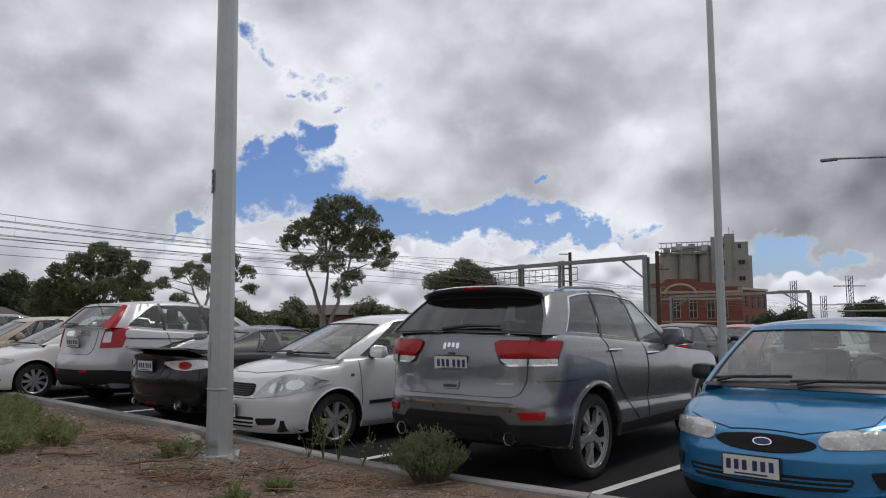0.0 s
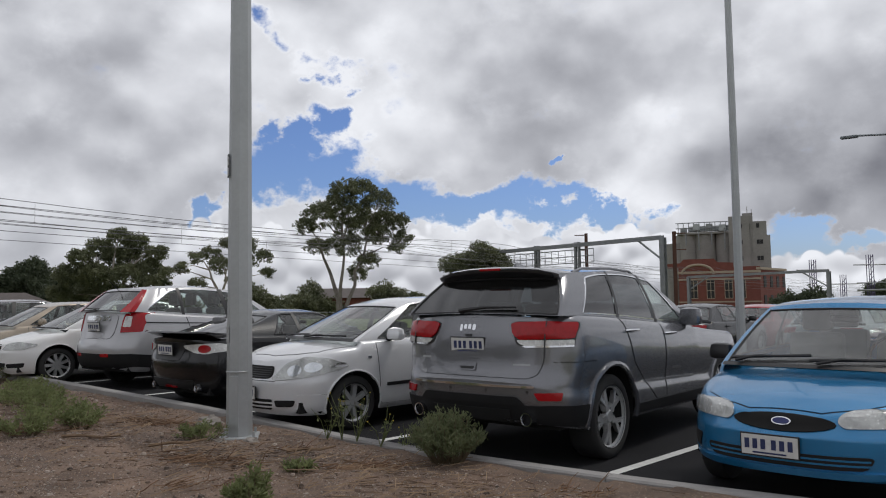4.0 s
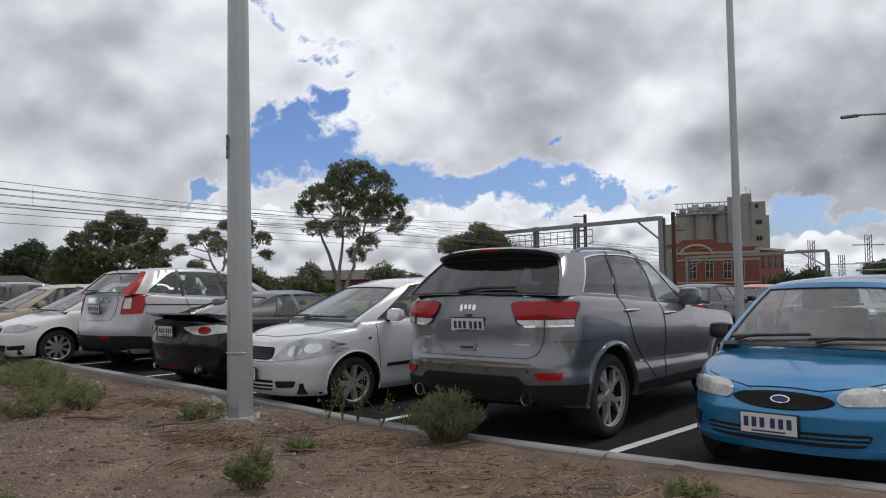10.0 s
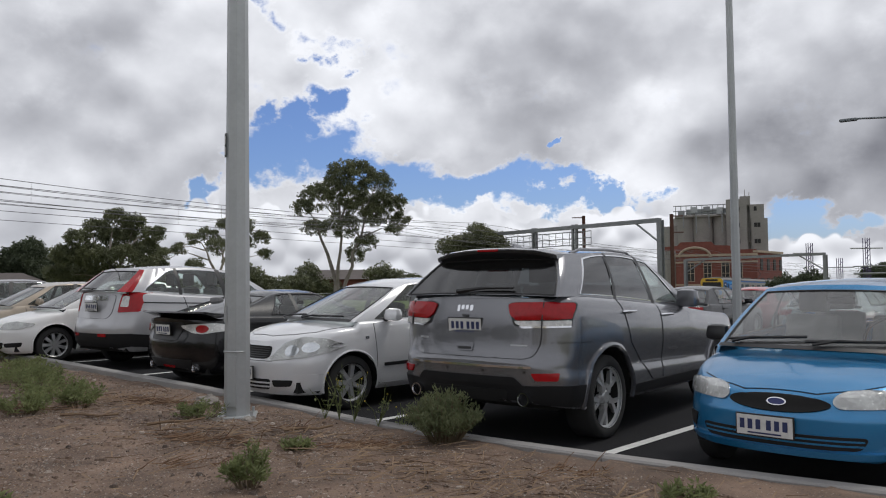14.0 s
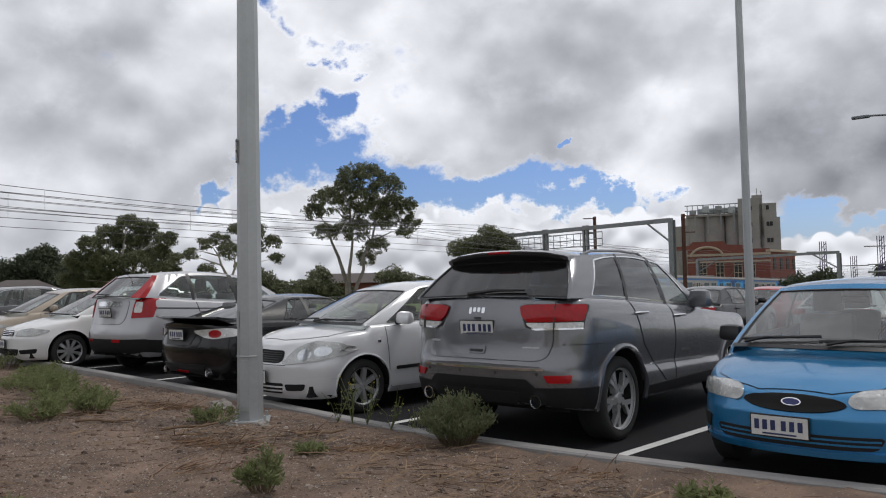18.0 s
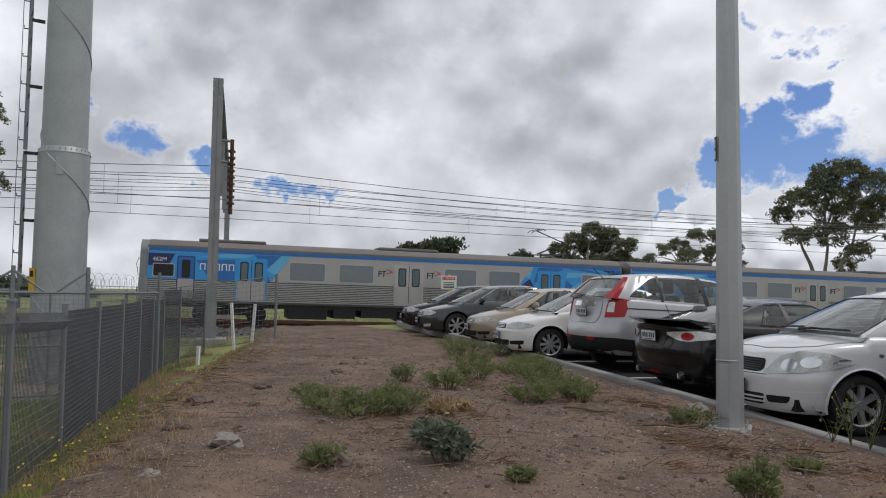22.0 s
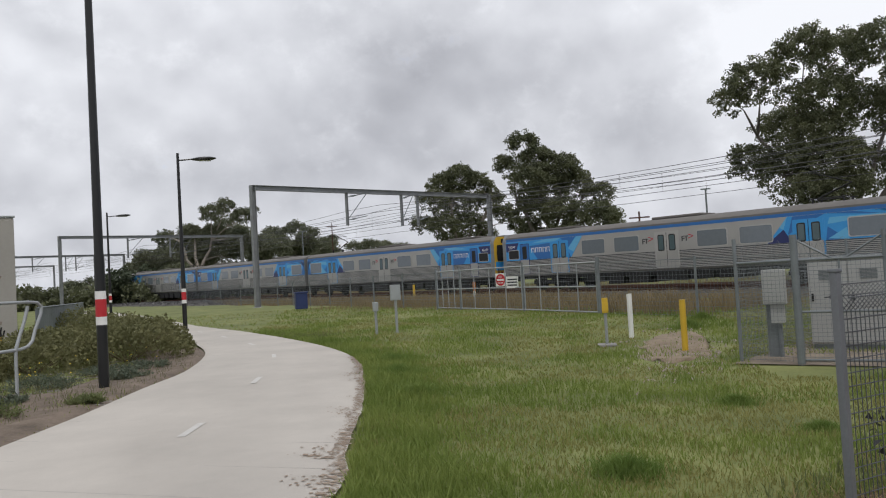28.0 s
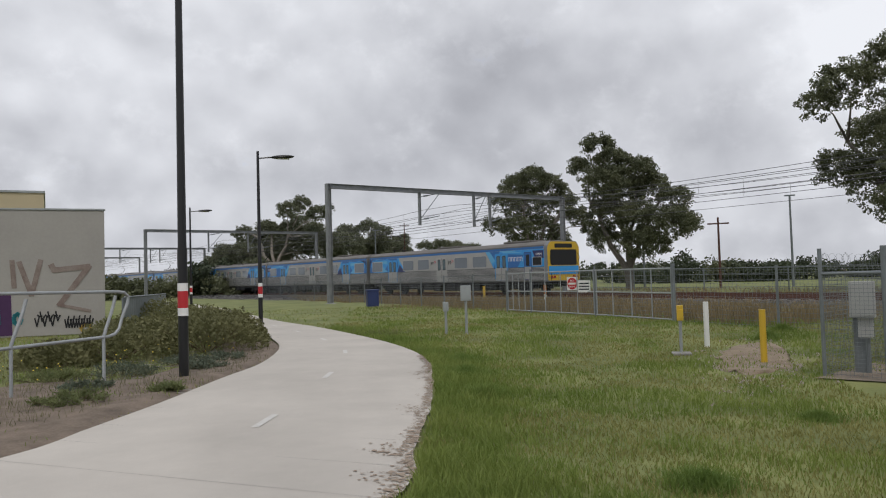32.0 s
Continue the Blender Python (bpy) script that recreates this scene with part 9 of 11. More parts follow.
# the broad gum behind the railway
k = 24.3
gum_tree(-52.3, 17.1, -0.2, [((px - 640) / k, (520 - py) / k, r / k) for px, py, r in ((600, 160, 42), (650, 150, 45), (700, 172, 42), (742, 200, 34), (530, 200, 40), (490, 222, 26), (560, 255, 46), (620, 235, 46), (680, 250, 46), (735, 265, 34), (508, 318, 32),
         (560, 340, 46), (620, 330, 50), (675, 340, 40), (742, 325, 28), (640, 385, 44), (590, 385, 36), (610, 290, 44))], 8, "broad dark gum tree with a rounded crown", side_of(73), 0.36, 0.15, 43, 0.12, bark=M_BARK_DK, stems=5)
# two gums further along
k = 18.6
gum_tree(-72.2, -2.0, 0.0, [((px - 1118) / k, (508 - py) / k, r / k) for px, py, r in ((1070, 262, 24), (1100, 280, 30), (1140, 300, 32), (1040, 290, 18), (1075, 320, 34), (1120, 335, 36), (1165, 325, 30), (1195, 350, 26), (1085, 370, 32), (1135, 385, 36), (1190, 395, 30),
         (1220, 395, 18), (1080, 415, 26), (1130, 425, 28), (1170, 425, 24))], 21, "tall dark-leaved gum tree beside the railway", side_of(99), 0.37, 0.17, 54, 0.2, bark=M_BARK_DK, stems=4)
k = 17.1
gum_tree(-77.4, -11.4, 0.0, [((px - 945) / k, (508 - py) / k, r / k) for px, py, r in ((945, 305, 26), (915, 322, 26), (980, 318, 26), (895, 350, 22), (940, 350, 32), (1000, 348, 24), (875, 385, 16), (910, 395, 26), (960, 395, 30), (1020, 375, 20), (1040, 395, 14), (930, 425, 18), (990, 420, 20))],
         33, "spreading gum tree beside the railway", side_of(103), 0.36, 0.17, 52, 0.2, bark=M_BARK_DK, stems=4)
k = 11.1
gum_tree(-106.5, -56.5, 0.0, [((px - 490) / k, (512 - py) / k, r / k) for px, py, r in ((540, 355, 14), (515, 368, 16), (565, 375, 16), (590, 360, 8), (480, 395, 16), (440, 405, 16), (520, 400, 22), (560, 410, 20), (405, 435, 16), (450, 440, 22), (500, 440, 22), (550, 440, 20), (395, 460, 12))],
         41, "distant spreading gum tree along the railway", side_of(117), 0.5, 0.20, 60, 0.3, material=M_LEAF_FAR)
for az, dist, w, h0, h1, n, seed in ((120.6, 128, 9, 2.5, 8.0, 9, 61), (118.6, 132, 8, 4.0, 10.5, 8, 62), (111.5, 150, 8, 5, 13, 9, 51), (108.8, 160, 7, 5, 11.5, 7, 52), (104.5, 170, 12, 4, 10, 10, 53), (124.5, 150, 10, 1, 4.5, 9, 54), (116.8, 128, 10, 6.5, 13.5, 9, 57), (113.4, 130, 7, 5.5, 10.5, 7, 58), (110.4, 140, 11, 4.5, 10.5, 9, 59), (105.2, 165, 13, 5.0, 9.4, 9, 60)):
    a = math.radians(az)
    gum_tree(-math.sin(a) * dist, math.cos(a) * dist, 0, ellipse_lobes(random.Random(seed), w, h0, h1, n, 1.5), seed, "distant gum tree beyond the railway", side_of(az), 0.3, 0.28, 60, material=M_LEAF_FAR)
# trees behind the car park
k = 14.9
gum_tree(-37.6, 81.8, -1.0, [((px - 190) / k, (520 - py) / k + 0.9, r / k) for px, py, r in ((195, 382, 16), (225, 392, 18), (165, 400, 18), (140, 420, 18), (250, 410, 16), (200, 415, 26), (240, 435, 22), (120, 445, 18), (160, 445, 26), (205, 450, 28), (250, 460, 20), (110, 475, 18), (150, 480, 26), (200, 485, 24))],
         61, "dense olive gum tree behind the car park", side_of(26), 0.4, 0.20, 75, 0.4)
k = 15.7
gum_tree(-25.2, 81.2, -1.0, [((px - 395) / k, (520 - py) / k + 0.9, r / k) for px, py, r in ((400, 390, 16), (430, 395, 16), (370, 405, 16), (455, 415, 14), (345, 415, 12), (320, 430, 12), (300, 440, 11), (385, 425, 18), (425, 425, 18), (465, 440, 12), (410, 455, 14), (350, 460, 12))],
         62, "airy gum tree behind the car park", side_of(17), 0.3, 0.18, 50, 0.15)
gum_tree(2.2, 90, -1.8, ellipse_lobes(random.Random(63), 7.6, 4.5, 9.2, 12, 1.3), 63, "rounded gum tree behind the portal", side_of(-2), 0.4, 0.22, 75)
for az, dist, w, h0, h1, n, seed, m in ((36.0, 78, 3.5, 0.3, 4.2, 5, 72, M_LEAF), (30, 106, 9, 0.5, 8.2, 10, 73, M_LEAF_DK), (26.2, 98, 8, 0.5, 6.5, 9, 81, M_LEAF_DK), (21.5, 104, 7, 0.3, 4.2, 8, 82, M_LEAF), (15.3, 100, 6, 0.5, 4.2, 7, 74, M_LEAF), (10.6, 105, 6, 0.5, 5, 7, 75, M_LEAF), (5.3, 100, 4, 0.5, 4.5, 5, 76, M_LEAF), (3.6, 100, 4, 0.5, 4.2, 5, 77, M_LEAF),
                                        (-24.2, 115, 6.5, 0.0, 3.0, 8, 78, M_LEAF_DK), (-29.5, 150, 10, 0, 5.5, 8, 79, M_LEAF_DK), (-33, 150, 10, 0, 6, 8, 80, M_LEAF_DK)):
    a = math.radians(az)
    gum_tree(-math.sin(a) * dist, math.cos(a) * dist, -1.6, ellipse_lobes(random.Random(seed), w, h0, h1, n, 1.5), seed, "dark bushy tree in the distance", side_of(az), 0.3, 0.30, 60, material=m, name="bushy_tree")
# the flat dark pine beyond the railway
for az, dist, w, h, seed in ((37.3, 82, 7.0, 6.9, 91), (46.5, 95, 6, 5.2, 92)):
    a = math.radians(az)
    rnd = random.Random(seed)
    gum_tree(-math.sin(a) * dist, math.cos(a) * dist, -0.4, [(rnd.uniform(-w / 2, w / 2), h * (1 - 0.36 * abs(rnd.uniform(-1, 1)) ** 1.5) - 0.3, 0.85) for _ in range(30)], seed, "broad dark pine tree beyond the railway", side_of(az), 0.4, 0.40, 75, material=M_LEAF_DK, name="pine_tree", droop=-0.6)
for i in range(26):
    az = 62 + i * 1.9 + RT.uniform(-0.6, 0.6)
    if 94 < az < 97 or i % 4 == 1:
        continue
    dist = RT.uniform(110, 150)
    a = math.radians(az)
    hh = RT.uniform(1.8, 3.4)
    gum_tree(-math.sin(a) * dist, math.cos(a) * dist, 0.0, ellipse_lobes(RT, RT.uniform(6, 11), 0.4, hh, 7, 1.3), 200 + i, "low dark tree on the skyline", side_of(az), 0.25, 0.42, 42, material=M_LEAF_DK if i % 3 else M_LEAF, name="bushy_tree")
for i in range(15):
    az = 97 + i * 2.1 + RT.uniform(-0.5, 0.5)
    dist = RT.uniform(104, 118)
    a = math.radians(az)
    gum_tree(-math.sin(a) * dist, math.cos(a) * dist, -0.4, ellipse_lobes(RT, RT.uniform(7, 10), 0.2, RT.uniform(3.6, 5.2) if 111 < az < 123 else RT.uniform(2.0, 3.2), 9, 1.2), 300 + i, "low dark scrub on the skyline", side_of(az), 0.15, 0.42, 42, material=M_LEAF if i % 3 else M_LEAF_DK, name="scrub")

# ---- silos, mill, houses and far poles ----
silo = thing("grain_silo", None, "weathered concrete grain silos with a tall lift tower", "silo")
SR = Vector((math.cos(math.radians(-19.5)), math.sin(math.radians(-19.5)), 0))
SF = Vector((-SR.y, SR.x, 0))
S0 = Vector((50.5, 141.0, -3.0))
kk = 1337 / 150
pxs = lambda px: (px - 1278) / kk
for px in (1187, 1208, 1238, 1272, 1305):
    bm = B()
    c = S0 + SR * pxs(px) + SF * 3
    tube(bm, [c, c + Vector((0, 0, 16.3 - 1.6 * (px < 1190)))], 1.95, 28)
    part("silo_drum", bm, M_SILO, silo, smooth=40)
bm = B()
box(bm, 12.6, 4.5, 0.4, 0, 0, 16.3, pose(*(S0 + SR * pxs(1250) + SF * 3), 0, 0, -19.5))
part("deck", bm, M_SILO, silo)
bm = B()
box(bm, 8.5, 2.2, 0.9, 0, 0, 17.0, pose(*(S0 + SR * pxs(1250) + SF * 3), 0, 0, -19.5))
part("gallery", bm, M_GALV, silo)
bm = B()
for k in range(12):
    c = S0 + SR * (pxs(1196) + k * 0.95) + SF * 0.8
    tube(bm, [c + Vector((0, 0, 16.6)), c + Vector((0, 0, 18.5))], 0.07, 4)
c0, c1 = S0 + SR * pxs(1192) + SF * 0.8, S0 + SR * pxs(1290) + SF * 0.8
for zz in (17.5, 18.5):
    tube(bm, [c0 + Vector((0, 0, zz)), c1 + Vector((0, 0, zz))], 0.09, 4)
part("gallery_frame", bm, M_STEEL, silo)
for k in range(4):
    c = S0 + SR * (pxs(1205) + k * 2.3) + SF * 0.9
    part("conveyor_box", box(B(), 1.2, 0.9, 0.9 + 0.35 * (k % 2), 0, 0, 16.7 + 0.3 * (k % 3), pose(*c, 0, 0, -19.5), bevel=0.04), M_GALV if k % 2 else M_STEEL, silo)
    part("down_pipe", tube(B(), [c - SF * 0.9 + Vector((0.4, 0, 17.2)), c - SF * 0.9 + Vector((0.4, 0, 14.2 - k % 2))], 0.12, 6), M_STEEL, silo)
for px, w, h, name in ((1295, 4.2, 19.3, "lift_tower"), (1326, 3.0, 15.6, "side_tower"), (1321, 3.0, 18.2, "rear_tower")):
    bm = B()
    box(bm, w, 4.0, h, 0, 0, 0, pose(*(S0 + SR * pxs(px) + SF * 2), 0, 0, -19.5), bevel=0.05)
    tw = part(name, bm, M_SILO, silo)
    bm = B()
    for zz in (8, 11, 14, 17):
        if zz < h - 1:
            box(bm, 0.5, 0.1, 0.8, 0, 0, zz, pose(*(S0 + SR * pxs(px) - SF * 0.02), 0, 0, -19.5))
    part("window", bm, M_TBLACK, tw)
bm = B()
c = S0 + SR * pxs(1306) + SF * 2
box(bm, 1.8, 1.5, 0.6, 0, 0, 19.3, pose(*c, 0, 0, -19.5))
tube(bm, [c + Vector((0, 0, 19.5)), c + Vector((0, 0, 21.2))], 0.06, 4)
tube(bm, [c + Vector((0.8, 0, 19.2)), c + Vector((0.8, 0, 20.7))], 0.06, 4)
part("tower_cap", bm, M_SILO, silo)

mill = thing("brick_mill", None, "old red brick mill with arched windows and a curved gable", "building")
M0 = Vector((47.0, 135.0, -3.0))
kb = 1337 / 143
pm = lambda px: (px - 1255) / kb
M_STONE = mat("sandstone band", (0.36, 0.29, 0.22), 0.9, vary=0.15)
bm = B()
box(bm, 13.6, 9, 9.7, 0, 0, 0, pose(*(M0 + SR * pm(1247) + SF * 4.5), 0, 0, -19.5))
part("wall", bm, M_BRICK, mill)
bm = B()
w0 = [(-5.8, 0), (5.8, 0), (5.8, 0.9), (3.2, 1.1), (2.6, 1.9), (-2.6, 1.9), (-3.2, 1.1), (-5.8, 0.9)]
a = [bm.verts.new(M0 + SR * (pm(1216) + x) + Vector((0, 0, 9.7 + z * 0.8))) for x, z in w0]
b = [bm.verts.new(v.co + SF * 0.6) for v in a]
bm.faces.new(a)
bm.faces.new(b[::-1])
for i in range(len(a)):
    bm.faces.new((a[i - 1], b[i - 1], b[i], a[i]))
bmesh.ops.recalc_face_normals(bm, faces=bm.faces[:])
part("gable", bm, M_BRICK, mill)
bm = B()
for zz, hh in ((7.4, 0.3), (8.6, 0.4), (3.4, 0.25)):
    box(bm, 13.9, 9.3, hh, 0, 0, zz, pose(*(M0 + SR * pm(1247) + SF * 4.5), 0, 0, -19.5))
part("stone_band", bm, M_STONE, mill)
bm = B()
pts = [M0 + SR * (pm(1214) + 2.7 * math.cos(q)) - SF * 0.15 + Vector((0, 0, 8.5 + 1.7 * math.sin(q))) for q in (math.pi * k / 16 for k in range(17))]
tube(bm, pts, 0.22, 6)
part("arch_moulding", bm, M_STONE, mill)
for px in (1207, 1234, 1262, 1282):
    bm = B()
    c = M0 + SR * pm(px) - SF * 0.08
    box(bm, 1.3, 0.12, 2.9, 0, 0, 4.2, pose(*c, 0, 0, -19.5))
    tube(bm, [c + Vector((0, 0, 7.1)) - SF * 0.06, c + Vector((0, 0, 7.1)) + SF * 0.06], 0.65, 16)
    w = part("window", bm, M_TBLACK, mill)
    bm = B()
    for q in (-0.65, 0, 0.65):
        box(bm, 0.1, 0.16, 3.2, q, -0.02, 4.1, pose(*c, 0, 0, -19.5))
    for q in (4.1, 5.5, 6.9):
        box(bm, 1.4, 0.16, 0.1, 0, -0.02, q, pose(*c, 0, 0, -19.5))
    part("frame", bm, M_STONE, w)
# the long side wing
wing = thing("brick_mill", None, "long red brick wing with a row of windows", "building")
d2 = (SR * 0.35 + SF * 0.94).normalized()
an2 = math.degrees(math.atan2(d2.y, d2.x))
c0 = M0 + SR * pm(1310)
bm = B()
box(bm, 14, 8, 9.4, 0, 0, 0, pose(*(c0 + d2 * 7 - Vector((-d2.y, d2.x, 0)) * -4), 0, 0, an2))
part("wall", bm, M_BRICK, wing)
bm = B()
box(bm, 14.4, 8.5, 0.4, 0, 0, 9.1, pose(*(c0 + d2 * 7 + Vector((-d2.y, d2.x, 0)) * 4), 0, 0, an2))
part("cornice", bm, M_STONE, wing)
for k in range(4):
    for zz in (2.6, 6.0):
        bm = B()
        box(bm, 1.3, 0.2, 2.0, 0, 0, zz, pose(*(c0 + d2 * (2.5 + 3.5 * k)), 0, 0, an2))
        part("window", bm, M_TBLACK, wing)
# brick houses with tiled roofs beyond the railway
M_TILE = mat("grey roof tiles", (0.10, 0.085, 0.08), 0.85, vary=0.2, scale=2, bscale=14)


def house(az, dist, w, hgt, roof, label):
    a = math.radians(az)
    c = Vector((-math.sin(a) * dist, math.cos(a) * dist, -1.2))
    h = thing("house", pose(*c, 0, 0, az), label, "house", "houses")
    bm = B()
    box(bm, w, 9, hgt, 0, 0, 0)
    part("wall", bm, M_BRICK, h)
    bm = B()
    e = [bm.verts.new(p) for p in ((-w / 2 - 0.5, -5, hgt), (w / 2 + 0.5, -5, hgt), (w / 2 + 0.5, 5, hgt), (-w / 2 - 0.5, 5, hgt))]
    r = [bm.verts.new(p) for p in ((-w / 2 + 3.5, 0, hgt + roof), (w / 2 - 3.5, 0, hgt + roof))]
    for f in ((e[0], e[1], r[1], r[0]), (e[1], e[2], r[1]), (e[2], e[3], r[0], r[1]), (e[3], e[0], r[0])):
        bm.faces.new(f)
    bmesh.ops.recalc_face_normals(bm, faces=bm.faces[:])
    part("roof", bm, M_TILE, h)
    for k in range(3):
        bm = B()
        box(bm, 1.6, 0.15, 1.2, -w / 3 + k * w / 3, -4.52, 1.0)
        q = part("window", bm, M_TWIN, h)
        bm = B()
        box(bm, 1.8, 0.1, 0.1, -w / 3 + k * w / 3, -4.6, 0.9)
        box(bm, 0.08, 0.1, 1.2, -w / 3 + k * w / 3, -4.6, 1.0)
        part("frame", bm, M_WHITE, q)


house(40.6, 84, 13, 3.6, 2.4, "brick house with a grey tiled hip roof")
house(31.0, 98, 10, 2.4, 1.8, "brick house behind the trees")
house(8.8, 110, 14, 3.2, 1.4, "low red brick house behind the trees")
house(121.5, 150, 12, 3.0, 2.2, "red-roofed house far along the railway")
house(52.2, 120, 14, 2.8, 1.6, "pale low house beyond the railway")
# the older portals towards the mill
for az0, d0, az1, d1, zt in ((-15.1, 74.5, -2.3, 92, 7.15),):
    p = thing("wire_portal", None, "old grey steel wire portal with a lattice walkway", "wire portal", "overhead wire portals")
    P = [Vector((-math.sin(math.radians(q)) * dd, math.cos(math.radians(q)) * dd, 0)) for q, dd in ((az0, d0), (az1, d1))]
    for q in P:
        bm = B()
        hsection(bm, q + Vector((0, 0, -2.5)), q + Vector((0, 0, zt)), 0.5, 0.5, (P[1] - P[0]))
        part("upright", bm, M_STEEL, p)
    bm = B()
    hsection(bm, P[0] + Vector((0, 0, zt)), P[1] + Vector((0, 0, zt)), 0.4, 0.45, (0, 0, 1))
    part("beam", bm, M_STEEL, p)
    d = P[1] - P[0]
    bm = B()
    tube(bm, [P[0] + Vector((0, 0, zt - 2.2)), P[0] + d * 0.12 + Vector((0, 0, zt))], 0.1, 6)
    part("knee_brace", bm, M_STEEL, p)
    for f in (0.42, 0.44, 0.66, 0.68):
        bm = B()
        q = P[0] + d * f
        hsection(bm, q + Vector((0, 0, zt + 0.3)), q + Vector((0, 0, zt - 2.8)), 0.25, 0.25, d)
        part("dropper_post", bm, M_STEEL, p)
    bm = B()
    for zz in (-1.9, -1.2, -0.5):
        tube(bm, [P[0] + d * 0.34 + Vector((0, 0, zt + zz)), P[0] + d * 0.86 + Vector((0, 0, zt + zz))], 0.05, 4)
    for k in range(14):
        q = P[0] + d * (0.34 + 0.04 * k)
        tube(bm, [q + Vector((0, 0, zt - 1.9)), q + Vector((0, 0, zt - 0.5))], 0.035, 4)
    part("walkway", bm, M_STEEL, p, "grey lattice walkway")
for az, dist, h, label, m in ((-9.6, 88, 8.9, "rusty steel wire mast with short arms", M_RUST), (-15.9, 82, 8.3, "rusty steel wire mast with a short arm", M_RUST)):
    a = math.radians(az)
    q = Vector((-math.sin(a) * dist, math.cos(a) * dist, -2.5))
    p = thing("wire_mast", pose(*q), label, "wire mast", "wire masts")
    bm = B()
    hsection(bm, (0, 0, 0), (0, 0, h + 2.5), 0.32, 0.32, (1, 0, 0))
    part("mast", bm, m, p)
    for zz in (h + 2.3, h + 0.6):
        bm = B()
        tube(bm, [(0, 0, zz), (-1.3 if az > -12 else 1.2, 0, zz)], 0.06, 5)
        part("arm", bm, m, p)
M_VIOLET = mat("faded violet paint", (0.09, 0.07, 0.15), 0.7)
p = thing("wire_portal", None, "low grey steel wire portal", "wire portal", "overhead wire portals")
P = [Vector((31.8, 105.3, 0)), Vector((43.6, 90.0, 0))]
for q in P:
    bm = B()
    hsection(bm, q + Vector((0, 0, -3.2)), q + Vector((0, 0, 4.25)), 0.4, 0.4, P[1] - P[0])
    part("upright", bm, M_STEEL, p)
bm = B()
hsection(bm, P[0] + Vector((0, 0, 4.2)), P[1] + Vector((0, 0, 4.35)), 0.32, 0.36, (0, 0, 1))
tube(bm, [P[1] + Vector((0, 0, 2.4)), P[1].lerp(P[0], 0.17) + Vector((0, 0, 4.3))], 0.1, 5)
tube(bm, [P[0] + Vector((0, 0, 2.4)), P[0].lerp(P[1], 0.17) + Vector((0, 0, 4.2))], 0.1, 5)
part("beam", bm, M_STEEL, p)
for az, dist, h in ((-24.9, 115, 6.3), (-28.3, 118, 6.9), (-26.7, 130, 4.5)):
    a = math.radians(az)
    q = Vector((-math.sin(a) * dist, math.cos(a) * dist, -3))
    p = thing("lattice_mast", pose(*q), "thin violet lattice railway mast", "wire mast", "wire masts")
    bm = B()
    for sx, sy in ((1, 1), (1, -1), (-1, 1), (-1, -1)):
        tube(bm, [(0.3 * sx, 0.3 * sy, 0), (0.3 * sx, 0.3 * sy, h + 3)], 0.06, 4)
    for k in range(int((h + 3) / 0.7)):
        tube(bm, [(-0.3, -0.3, 0.7 * k), (0.3, -0.3, 0.7 * k + 0.7)], 0.04, 4)
    part("lattice", bm, M_VIOLET, p)
    bm = B()
    tube(bm, [(-2.2, 0, h + 1.6), (2.2, 0, h + 1.6)], 0.08, 4)
    part("cross_arm", bm, M_STEEL, p)
bm = B()
tube(bm, [(50, 96, 2.0), (66, 82, 2.1)], 0.12, 4)
tube(bm, [(50, 96, 2.9), (66, 82, 3.0)], 0.08, 4)
tagged(part("beam", bm, M_STEEL, None), "distant grey steel railway beam", "beam")
# timber poles with wires, and lamp standards beyond the railway
for az, dist, h, arm in ((108.2, 135, 12.2, True), (110.4, 120, 10.0, False), (80.6, 75, 8.6, False), (39.4, 100, 6.0, True), (85.3, 70, 6.6, True), (90.5, 80, 8.0, False), (62.0, 130, 6, True), (54.5, 100, 5.6, True), (37.5, 100, 4.8, False)):
    a = math.radians(az)
    p = thing("utility_pole", pose(-math.sin(a) * dist, math.cos(a) * dist, -0.5, 0, 0, az), "distant thin pole against the sky", "pole", "far poles")
    bm = B()
    tube(bm, [(0, 0, 0), (0, 0, h)], 0.13, 6, 0.09)
    part("pole", bm, M_RUST if arm else M_GALV_DK, p)
    bm = B()
    box(bm, 1.8 if arm else 0.9, 0.12, 0.12, 0, 0, h - 0.6 if arm else h - 0.1)
    part("cross_arm", bm, M_RUST if arm else M_GALV_DK, p)
# the far side's fence and embankment scrub
ff = thing("far_fence", None, "grey mesh fence on the far side of the tracks", "fence", "fences")
for k in range(30):
    s = -120 + 7 * k
    x, y, z = along(s, 52, -0.2)
    bm = B()
    tube(bm, [(x, y, z), (x, y, z + 1.8)], 0.05, 6)
    part("post", bm, M_GALV_DK, ff)
for zz in (0.3, 0.8, 1.3, 1.75):
    bm = B()
    tube(bm, [along(s, 52, zz - 0.2) for s in range(-120, 90, 14)], 0.02, 4)
    part("wire", bm, M_GALV_DK, ff)

